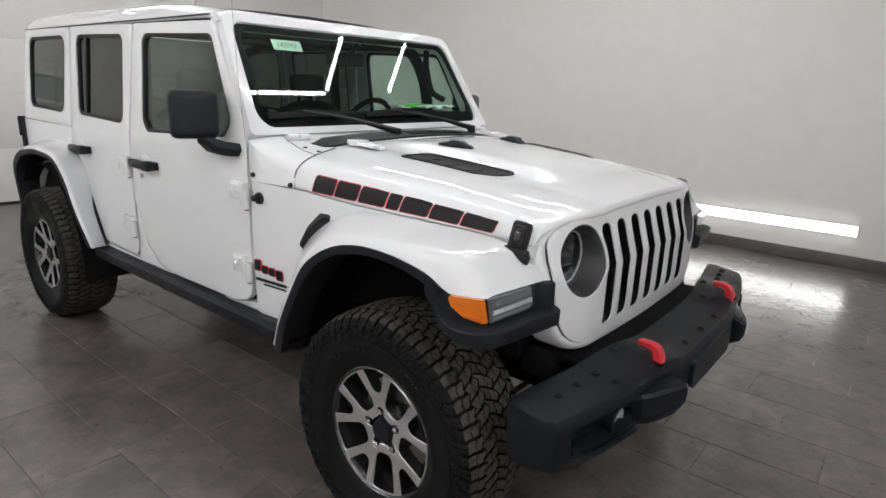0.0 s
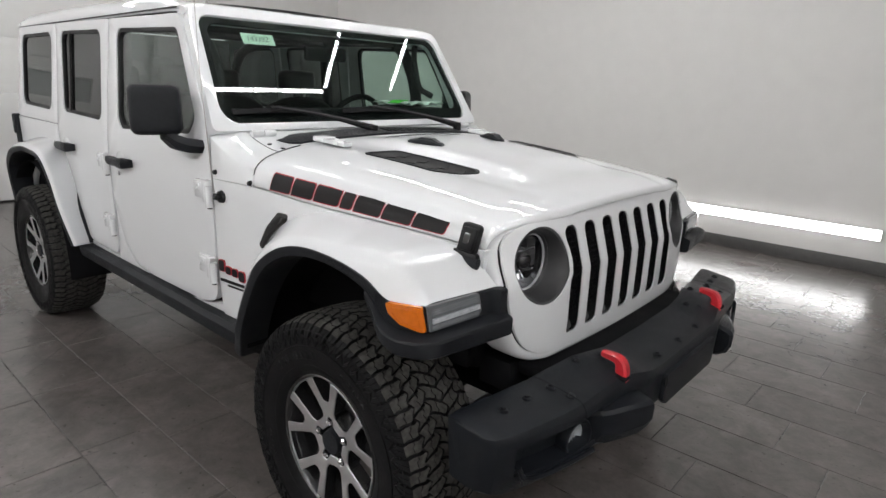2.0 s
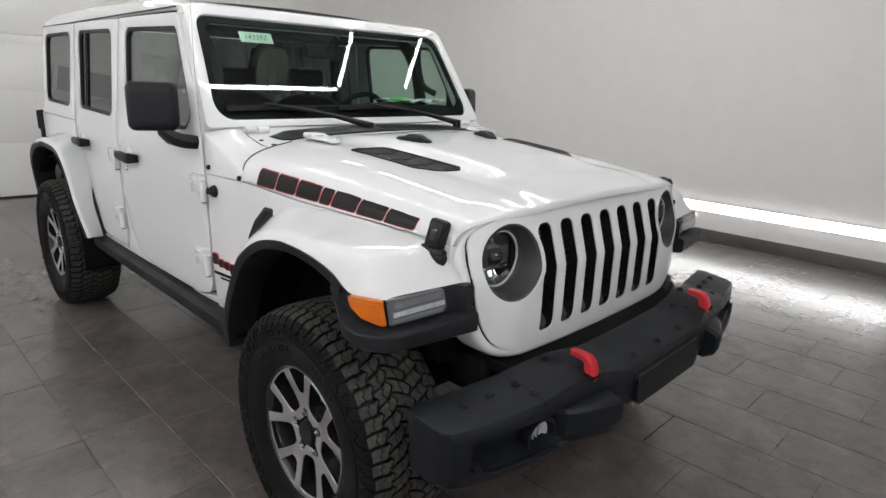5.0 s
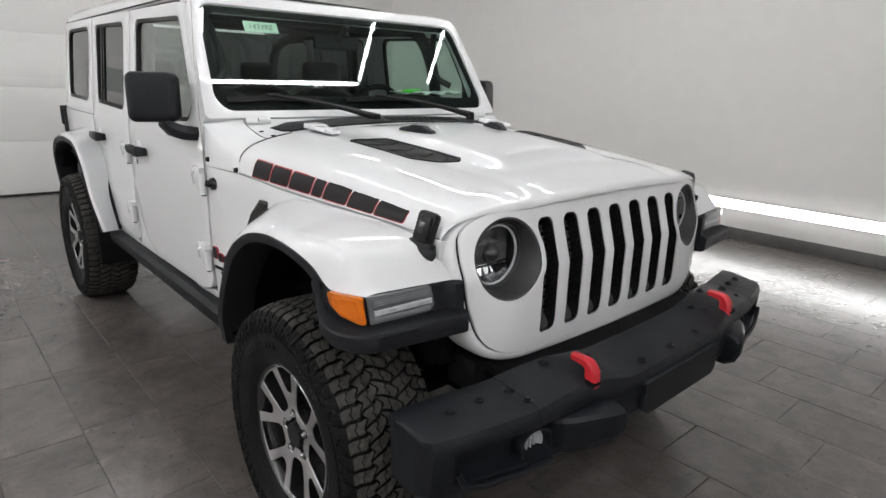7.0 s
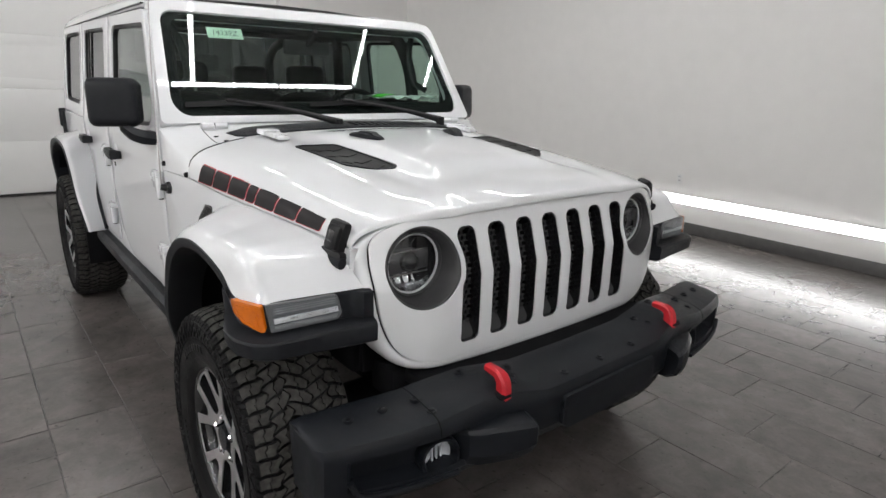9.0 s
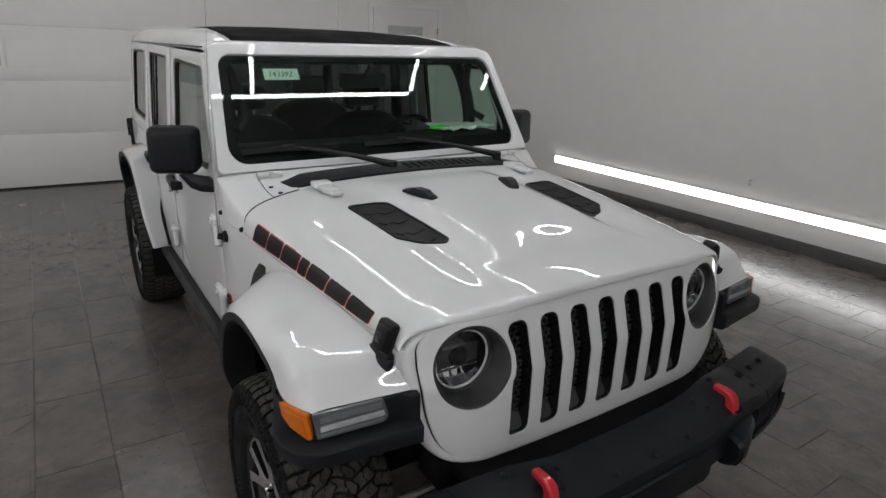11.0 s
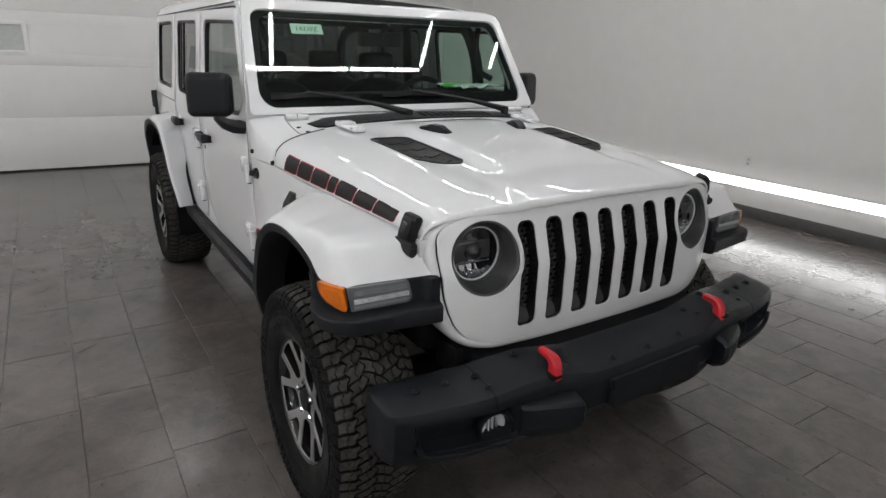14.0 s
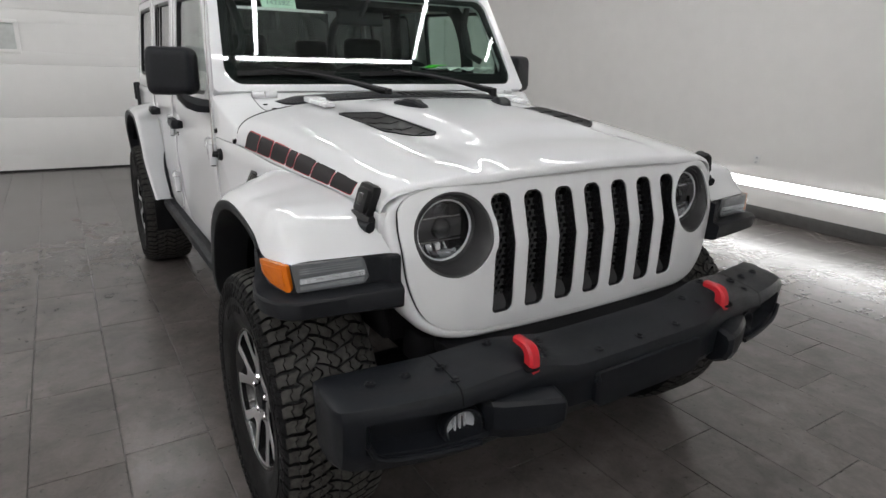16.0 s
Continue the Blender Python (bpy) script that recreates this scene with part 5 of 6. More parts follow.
# ---- headlights ----
for s in (-1, 1):
    c = Vector((grille_x(HLY, HLZ), s * HLY, HLZ))
    n = 48
    bm = bmesh.new()
    rings = []
    for rad, dx in ((HLR + 0.001, -0.004), (HLR - 0.006, -0.006), (HLR - 0.012, -0.016), (0.098, -0.050), (0.094, -0.060), (0.090, -0.058), (0.086, -0.066)):
        rings.append([(grille_x(c.y + rad * math.cos(2 * math.pi * k / n), c.z + rad * math.sin(2 * math.pi * k / n)) + dx if rad > 0.1 else c.x + dx, c.y + rad * math.cos(2 * math.pi * k / n), c.z + rad * math.sin(2 * math.pi * k / n)) for k in range(n)])
    add_loft(bm, rings, True)
    hl = part("headlight", bm, M_BEZEL, car, "round headlight with dark grey bezel", angle=40)
    bm = bmesh.new()
    add_cyl(bm, (c.x - 0.13, c.y, c.z), (c.x - 0.125, c.y, c.z), 0.088, n=36)
    part("lamp_back", bm, M_REFLECT, hl)
    # faceted chrome bowls above and below the projector bar
    for sg in (1, -1):
        bm = bmesh.new()
        for k in range(11):
            t0, t1 = -0.077 + 0.014 * k + 0.0006, -0.077 + 0.014 * (k + 1) - 0.0006
            top = [math.sqrt(0.085 ** 2 - t * t) for t in (t0, t1)]
            tilt = 0.010 * (-1) ** k
            rings = [[(c.x - 0.112 + tilt, c.y + t0, c.z + sg * min(0.034, top[0])), (c.x - 0.112 - tilt, c.y + t1, c.z + sg * min(0.034, top[1]))],
                     [(c.x - 0.098, c.y + t0, c.z + sg * (0.034 + (top[0] - 0.034) * 0.6)), (c.x - 0.098, c.y + t1, c.z + sg * (0.034 + (top[1] - 0.034) * 0.6))],
                     [(c.x - 0.072, c.y + t0, c.z + sg * top[0]), (c.x - 0.072, c.y + t1, c.z + sg * top[1])]]
            add_loft(bm, rings, False)
        part("lamp_reflector", bm, M_REFLECT, hl, "faceted chrome lamp reflector", angle=10)
    bm = bmesh.new()
    add_tube(bm, [(c.x - 0.070, c.y + 0.085 * math.cos(2 * math.pi * k / 40), c.z + 0.085 * math.sin(2 * math.pi * k / 40)) for k in range(41)], 0.004, 6)
    part("lamp_halo", bm, M_LAMPGREY, hl)
    bm = bmesh.new()
    add_box(bm, (c.x - 0.125, c.y - 0.080, c.z - 0.032), (c.x - 0.090, c.y + 0.080, c.z + 0.032), 0.008)
    part("projector_bar", bm, M_BEZEL, hl, "dark grey projector bar")
    bm = bmesh.new()
    bmesh.ops.create_uvsphere(bm, u_segments=20, v_segments=12, radius=0.030, matrix=Matrix.Translation((c.x - 0.092, c.y, c.z)))
    part("projector", bm, M_GLOSSB, hl, "glossy projector lens")
    for dz in (-0.033, 0.033):
        bm = bmesh.new()
        add_box(bm, (c.x - 0.09, c.y - 0.080, c.z + dz - 0.002), (c.x - 0.084, c.y + 0.080, c.z + dz + 0.002))
        part("lamp_bar", bm, M_CHROME, hl)
    bm = bmesh.new()
    rings = [[(c.x - 0.066 + 0.014 * (1 - (rad / 0.088) ** 2), c.y + rad * math.cos(2 * math.pi * k / n), c.z + rad * math.sin(2 * math.pi * k / n)) for k in range(n)] for rad in (0.088, 0.07, 0.05, 0.03, 0.012, 0.001)]
    add_loft(bm, rings, True)
    part("lamp_lens", bm, G_CLEAR, hl, "clear domed lens")

# ---- flare noses with lamps ----
def along(poly):
    """Place and outward normal at a distance along a plan line."""
    P = [Vector(p) for p in poly]
    L = [0.0]
    for a, b in zip(P, P[1:]):
        L.append(L[-1] + (b - a).length)

    def at(u):
        u = min(max(u, 0.0), L[-1])
        x, y = lerp(u, L, [p.x for p in P]), lerp(u, L, [p.y for p in P])
        e = 0.012
        dx = lerp(min(u + e, L[-1]), L, [p.x for p in P]) - lerp(max(u - e, 0), L, [p.x for p in P])
        dy = lerp(min(u + e, L[-1]), L, [p.y for p in P]) - lerp(max(u - e, 0), L, [p.y for p in P])
        n = Vector((dy, -dx)).normalized()
        return Vector((x, y)), n
    return at, L[-1]


plan = rounded([(0.20, -0.9451), (0.315, -0.948), (0.398, -0.912), (0.430, -0.640)], [0, 0.04, 0.022, 0], 8)
nose_at, nose_len = along(plan)
for s in (-1, 1):
    bm = bmesh.new()
    rings = []
    for k in range(37):
        u = nose_len * k / 36
        p, n = nose_at(u)
        w = smooth(u, [0.0, 0.05, 0.10, 0.16, nose_len], [0.0, 0.25, 0.7, 1.0, 1.0])
        zt = lerp(u, [0, 0.09, 0.14, nose_len], [1.000, 0.966, 0.966, 0.967])
        lt = lerp(u, [0, 0.08, 0.14, nose_len], [0.962, 0.905, 0.889, 0.893])
        lb = lerp(u, [0, 0.06, 0.14, nose_len], [0.950, 0.885, 0.838, 0.832])
        e = smooth(u, [0.0, nose_len - 0.042, nose_len - 0.034, nose_len], [0.0, 0.0, 1.0, 1.0])
        up = -0.004 + 0.026 * e
        ring = [(-0.07, zt), (up - 0.004, zt), (up, zt - 0.004), (up, (zt + lt) / 2), (up, lt + 0.004), (0.036 * w + 0.004 * e, lt - 0.001), (0.044 * w, lt - 0.003), (0.048 * w, lt - 0.009 * w), (0.045 * w, lb + 0.008 * w), (0.034 * w, lb), (-0.05, lb - 0.004), (-0.10, lb + 0.02)]
        rings.append([(p.x + n.x * d, -s * (p.y + n.y * d), z) for d, z in ring])
    add_loft(bm, rings, False)
    bm.verts.ensure_lookup_table()
    bm.faces.new(bm.verts[-len(rings[0]):])
    nose = part("flare_nose", bm, M_PLASTIC, car, "matt black front flare lip with lamps", angle=38)

    def on_nose(off):
        def f(u, v, d):
            p, n = nose_at(u)
            return Vector((p.x + n.x * (off - d), -s * (p.y + n.y * (off - d)), v))
        return f
    us = [0.02 * k for k in range(25)]
    am = rounded([(0.094, 0.967), (0.108, 0.938), (0.140, 0.913), (0.207, 0.898), (0.197, 0.967)], [0.008, 0.01, 0.012, 0.008, 0.006])
    part("marker_lamp", panel(dense(am, 0.012), [], on_nose(0.010), 0.014, us, [0.92, 0.94], 0.003), M_AMBER, nose, "amber side marker lamp")
    inner = [(0.155 + (u - 0.155) * 0.72, 0.930 + (v - 0.928) * 0.66) for u, v in am]
    part("marker_rib", panel(dense(inner, 0.012), [dense([(0.155 + (u - 0.155) * 0.62, 0.930 + (v - 0.930) * 0.52) for u, v in am], 0.012)], on_nose(0.0115), 0.003, us), M_AMBER, nose)
    cl = rounded([(0.204, 0.969), (0.215, 0.897), (0.385, 0.901), (0.397, 0.916), (0.384, 0.969)], [0.004, 0.004, 0.012, 0.012, 0.012])
    part("lamp_housing", panel(dense(cl, 0.02), [], on_nose(0.004), 0.008, us, [0.926]), M_LAMPDARK, nose, "clear turn lamp with bright reflector")
    rail = [(0.222, 0.919), (0.386, 0.924), (0.384, 0.937), (0.222, 0.932)]
    part("light_pipe", panel(dense(rail, 0.02), [], on_nose(0.010), 0.006, us, [], 0.002), M_LAMPGREY, nose)
    part("lamp_mask", panel(dense([(0.220, 0.940), (0.382, 0.944), (0.380, 0.962), (0.216, 0.962)], 0.02), [], on_nose(0.006), 0.003, us), M_LAMPDARK, nose)
    for k in range(3):
        v = 0.9435 + 0.0058 * k
        part("lens_rib", panel(dense([(0.222, v), (0.378, v + 0.003), (0.378, v + 0.0058), (0.221, v + 0.003)], 0.02), [], on_nose(0.0078), 0.002, us), M_LAMPRIB, nose)
    part("lower_strip", panel(dense([(0.222, 0.904), (0.382, 0.908), (0.384, 0.918), (0.222, 0.914)], 0.02), [], on_nose(0.008), 0.004, us, [], 0.001), M_LAMPRIB, nose)
    part("lamp_cover", panel(dense(cl, 0.02), [], on_nose(0.012), 0.002, us, [0.926]), G_CLEAR, nose, "clear lamp cover")

# ---- hood furniture ----
def hood_frame(off=0.0):
    """Lays (x, y) onto the hood's skin."""
    return lambda u, v, d: Vector((u, v, hood_z(u, v) + 0.006 + off - d))


for s in (-1, 1):
    vent = [(-0.345, s * 0.482), (-0.350, s * 0.368), (-0.324, s * 0.326), (0.062, s * 0.308), (0.082, s * 0.326), (0.030, s * 0.412), (-0.014, s * 0.458)]
    vo = rounded(vent, [0.016, 0.03, 0.03, 0.02, 0.02, 0.05, 0.04])
    cx, cy = -0.13, s * 0.395
    vi = [(cx + (x - cx) * 0.955, cy + (y - cy) * 0.90) for x, y in vo]
    cu = [-0.3 + 0.05 * k for k in range(8)]
    rim = part("hood_vent", panel(dense(vo, 0.02), [dense(vi, 0.02)], hood_frame(0.0042), 0.007, cu, [], 0.0018, 2), M_PLASTIC, hood, "black plastic hood vent")
    cv = [s * (0.325 + 0.02 * k) for k in range(8)]
    part("vent_floor", panel(dense(vi, 0.02), [], hood_frame(0.0012), 0.002, cu, cv), M_VENT, rim)
    # slanted louvres: each rises to the front and ends in a toothed edge
    for k in range(4):
        x0, x1 = -0.312 + 0.098 * k, -0.222 + 0.098 * k
        x1 = min(x1, 0.052)
        yi, yo = 0.336, (0.466, 0.462, 0.452, 0.425)[k]
        tooth = [(x0, s * yo), (x0, s * yi), (x1 - 0.020, s * yi), (x1, s * (yi + 0.05)), (x1 - 0.022, s * (yi + 0.07)), (x1 - 0.004, s * (yo - 0.03)), (x1 - 0.03, s * yo)]

        def ramp(u, v, d):
            return hood_frame(0.0016 + 0.0026 * max(0.0, (u - x0) / (x1 - x0)))(u, v, d)
        part("vent_louvre", panel(dense(tooth, 0.02), [], ramp, 0.003, cu, cv), M_VENT, rim, angle=20)
    # rubber rest for the folded windscreen
    c = Vector((-0.286, s * 0.210, 0))
    z = hood_z(c.x, c.y) + 0.006
    bm = bmesh.new()
    m = Matrix.Translation((c.x, c.y, z)) @ Euler((0, radians(5), s * radians(-19))).to_matrix().to_4x4()
    rings = []
    for x, w, h in ((-0.072, 0.020, 0.004), (-0.066, 0.024, 0.009), (-0.030, 0.027, 0.018), (-0.018, 0.026, 0.024), (0.030, 0.026, 0.024), (0.046, 0.024, 0.016), (0.066, 0.020, 0.011), (0.073, 0.016, 0.003)):
        rings.append([m @ Vector((x, y, zz)) for y, zz in ((-w, -0.002), (-w, h * 0.6), (-w * 0.7, h), (w * 0.7, h), (w, h * 0.6), (w, -0.002))])
    add_loft(bm, rings, True, True)
    part("rubber_rest", bm, M_PLASTIC, hood, "black rubber windscreen rest", angle=35)
    # hood hinge
    bm = bmesh.new()
    m = Matrix.Translation((-0.56, s * 0.472, 1.283)) @ Euler((0, radians(3.5), s * radians(-4))).to_matrix().to_4x4()
    add_box(bm, (-0.058, -0.036, -0.012), (0.0, 0.036, 0.008), 0.005, 2, m)
    add_box(bm, (-0.01, -0.032, -0.012), (0.075, 0.028, 0.003), 0.004, 2, m)
    add_box(bm, (0.06, -0.024, -0.014), (0.110, 0.020, 0.001), 0.004, 2, m)
    hh = part("hood_hinge", bm, M_PAINT, hood, "white hood hinge")
    for x, y in ((0.03, 0.012), (0.09, 0.0)):
        bm = bmesh.new()
        add_cyl(bm, m @ Vector((x, y, -0.002)), m @ Vector((x, y, 0.006)), 0.009, 0.008, 12)
        part("hinge_bolt", bm, M_PAINT, hh)
    # windscreen bracket on the cowl
    bm = bmesh.new()
    m = Matrix.Translation((-0.815, s * 0.609, cowl_z(-0.815, 0.609) + 0.026)) @ Euler((0, radians(6), s * radians(5))).to_matrix().to_4x4()
    add_box(bm, (-0.026, -0.048, -0.022), (0.016, 0.048, 0.006), 0.006, 2, m)
    part("windscreen_bracket", bm, M_PAINT, car, "white windscreen pivot bracket")
    bm = bmesh.new()
    for y0, y1 in ((-0.050, -0.002), (0.002, 0.050)):
        add_cyl(bm, m @ Vector((0.010, y0, 0.006)), m @ Vector((0.010, y1, 0.006)), 0.013, n=16)
    part("pivot_barrel", bm, M_PAINT, car)
    # narrow joint from the bracket to the hood's tail
    bm = bmesh.new()
    line = []
    for q in curve_points([(-0.83, 0.657, 0), (-0.775, 0.655, 0), (-0.69, 0.651, 0), (-0.635, 0.642, 0)], 14):
        top = cowl_skin.ray_cast(Vector((q[0], s * q[1], 2.0)), Vector((0, 0, -1)))[0]
        if top:
            line.append(top + Vector((0, 0, 0.0004)))
    add_tube(bm, line, 0.0016, 6)
    part("cowl_joint", bm, M_SEAL, car)
    for x, y in ((-0.735, 0.628), (-0.668, 0.612)):
        bm = bmesh.new()
        top = cowl_skin.ray_cast(Vector((x, s * y, 2.0)), Vector((0, 0, -1)))[0]
        z = top.z if top else cowl_z(x, y)
        add_cyl(bm, (x, s * y, z - 0.004), (x, s * y, z + 0.0025), 0.010, 0.009, 14)
        part("cowl_plug", bm, M_SEAL, car)
    for x, z in ((-0.845, 1.148), (-0.632, 1.130)):
        bm = bmesh.new()
        y = side_y(z, x)
        add_cyl(bm, (x, s * (y - 0.004), z), (x, s * (y + 0.008), z), 0.011, 0.008, 14)
        part("rubber_stop", bm, M_SEAL, car)
    # hood latch
    bm = bmesh.new()
    m = Matrix.Translation((0.338, s * 0.672, 1.075)) @ Euler((s * radians(14), radians(8), s * radians(-14))).to_matrix().to_4x4()
    out = s
    def lbox(a, b, bev):
        lo = [min(p, q) for p, q in zip(a, b)]
        hi = [max(p, q) for p, q in zip(a, b)]
        add_box(bm, lo, hi, bev, 2, m)
    lbox((-0.030, 0.0, -0.028), (0.030, out * 0.034, 0.060), 0.012)
    lbox((-0.041, 0.0, -0.068), (0.041, out * 0.034, -0.018), 0.012)
    lbox((-0.022, out * 0.018, -0.02), (0.024, out * 0.044, 0.048), 0.010)
    lat = part("hood_latch", bm, M_SEAL, hood, "black rubber hood latch", angle=40)
    bm = bmesh.new()
    lbox((-0.010, out * 0.036, 0.0), (0.010, out * 0.0455, 0.034), 0.004)
    part("latch_slot", bm, M_GLOSSB, lat)
    bm = bmesh.new()
    add_cyl(bm, m @ Vector((-0.02, out * 0.024, -0.046)), m @ Vector((0.046, out * 0.024, -0.046)), 0.015, n=16)
    part("latch_pin", bm, M_PLASTIC, lat)

# ---- mirrors ----
for s in (-1, 1):
    bm = bmesh.new()
    m = Matrix.Translation((-1.062, s * 0.918 - (0.035 if s > 0 else 0.0), 1.374)) @ Euler((0, radians(-2), s * radians(26))).to_matrix().to_4x4()
    rings = []
    for x, k in ((0.052, 0.62), (0.050, 0.80), (0.040, 0.93), (0.018, 0.995), (-0.01, 1.0), (-0.060, 0.97), (-0.085, 0.93), (-0.086, 0.86)):
        o = rounded([(-0.094 * k, -0.096 * k), (0.094 * k, -0.096 * k), (0.094 * k, 0.096 * k), (-0.094 * k, 0.096 * k)], 0.030 * k, 5)
        rings.append([m @ Vector((x - (0.10 * max(0, abs(y) - 0.07) if x > 0 else 0), y, z)) for y, z in o])
    add_loft(bm, rings, True, True)
    mir = part("wing_mirror", bm, M_PLASTIC, car, "black plastic wing mirror", angle=45)
    bm = panel(rounded([(-0.078, -0.080), (0.078, -0.080), (0.078, 0.080), (-0.078, 0.080)], 0.025), [], lambda u, v, d: m @ Vector((-0.0875 - d, u, v)), 0.002)
    part("mirror_glass", bm, M_CHROME, mir, "mirror glass")
    bm = bmesh.new()
    rings = []
    for x, y, zt, zb, w in ((-0.965, 0.775, 1.262, 1.213, 0.050), (-0.972, 0.815, 1.264, 1.212, 0.050), (-0.988, 0.850, 1.272, 1.214, 0.044), (-1.015, 0.880, 1.285, 1.226, 0.036), (-1.045, 0.905, 1.300, 1.262, 0.030)):
        rings.append([(x + w, s * y, (zt + zb) / 2), (x + w * 0.7, s * y, zt), (x - w, s * y, zt), (x - w, s * y, zb), (x + w * 0.7, s * y, zb)])
    add_loft(bm, rings, True, True)
    part("mirror_arm", bm, M_PLASTIC, mir, "black mirror arm", angle=30)

# ---- antenna on the right cowl side ----
bm = bmesh.new()
add_cyl(bm, (-0.813, -0.795, 1.056), (-0.813, -0.812, 1.056), 0.026, 0.022, 20)
add_cyl(bm, (-0.813, -0.810, 1.056), (-0.818, -0.832, 1.060), 0.014, 0.012, 14)
ant = part("antenna_base", bm, M_SEAL, car, "black rubber antenna base")
bm = bmesh.new()
add_tube(bm, [(-0.818, -0.826, 1.062), (-0.826, -0.826, 1.10), (-0.93, -0.795, 1.53), (-1.034, -0.745, 1.956)], [0.004, 0.003, 0.0016, 0.0012], 8)
bmesh.ops.create_uvsphere(bm, u_segments=8, v_segments=6, radius=0.0035, matrix=Matrix.Translation((-1.034, -0.745, 1.958)))
part("antenna_mast", bm, M_STEEL, ant, "thin steel antenna mast")

# ---- wipers ----
for y0, y1, py in ((-0.690, -0.262, -0.075), (-0.135, 0.285, 0.505)):
    S = on_shield(0.0)
    yc = (y0 + y1) / 2 + 0.02
    bm = bmesh.new()
    rings = []
    for k in range(13):
        y = y0 + (y1 - y0) * k / 12
        z = 1.366 + 0.003 * math.sin(k / 12 * math.pi)
        h = lerp(k, [0, 2, 5, 6, 7, 10, 12], [0.008, 0.014, 0.020, 0.027, 0.020, 0.014, 0.008])
        rings.append([S(y, z - 0.007, -0.006), S(y, z - 0.009, -h), S(y, z + 0.007, -h - 0.007), S(y, z + 0.011, -0.008)])
    add_loft(bm, rings, True, True)
    blade = part("wiper_blade", bm, M_SEAL, car, "black wiper blade", angle=30)
    bm = bmesh.new()
    a = Vector(S(yc - 0.05, 1.376, -0.026))
    piv = Vector((-0.752, py, 1.300))
    rings = []
    for k in range(11):
        t = k / 10
        p = piv.lerp(a, t) + Vector((0.004, 0, 0.010)) * math.sin(t * math.pi)
        w = lerp(t, [0, 0.08, 0.3, 1], [0.017, 0.015, 0.012, 0.006])
        h = lerp(t, [0, 0.1, 0.4, 1], [0.014, 0.011, 0.007, 0.004])
        d = (a - piv).normalized()
        u = d.cross(Vector((0.5, 0, 0.86))).normalized()
        n = u.cross(d)
        rings.append([p + u * w * i + n * h * j for i, j in ((-1, -0.8), (-1, 0.4), (-0.6, 1), (0.6, 1), (1, 0.4), (1, -0.8))])
    add_loft(bm, rings, True, True)
    add_cyl(bm, piv + Vector((0, 0, -0.03)), piv + Vector((0.004, 0, 0.014)), 0.022, 0.018, 16)
    add_box(bm, (-0.012, -0.02, -0.006), (0.010, 0.035, 0.006), 0.004, 1, Matrix.Translation(a))
    part("wiper_arm", bm, M_SEAL, blade, "black wiper arm", angle=35)

# ---- decals: dark blocks with red edges where the model name stands, left unlettered ----
SIDE_TABLE = {}


def hood_side(s, off):
    def f(u, v, d):
        k0 = math.floor(u / 0.02) * 0.02
        ys = []
        for k in (round(k0, 3), round(k0 + 0.02, 3)):
            if k not in SIDE_TABLE:
                SIDE_TABLE[k] = [hood_point(k, q) for q in np.linspace(1.0, 0.86, 40)]
            ys.append(lerp(v, [p[1] for p in SIDE_TABLE[k]], [p[0] for p in SIDE_TABLE[k]]))
        y = ys[0] + (ys[1] - ys[0]) * (u - k0) / 0.02 + 0.0066
        return Vector((hood_x(u, 0.97), s * (y + off - d), v))
    return f


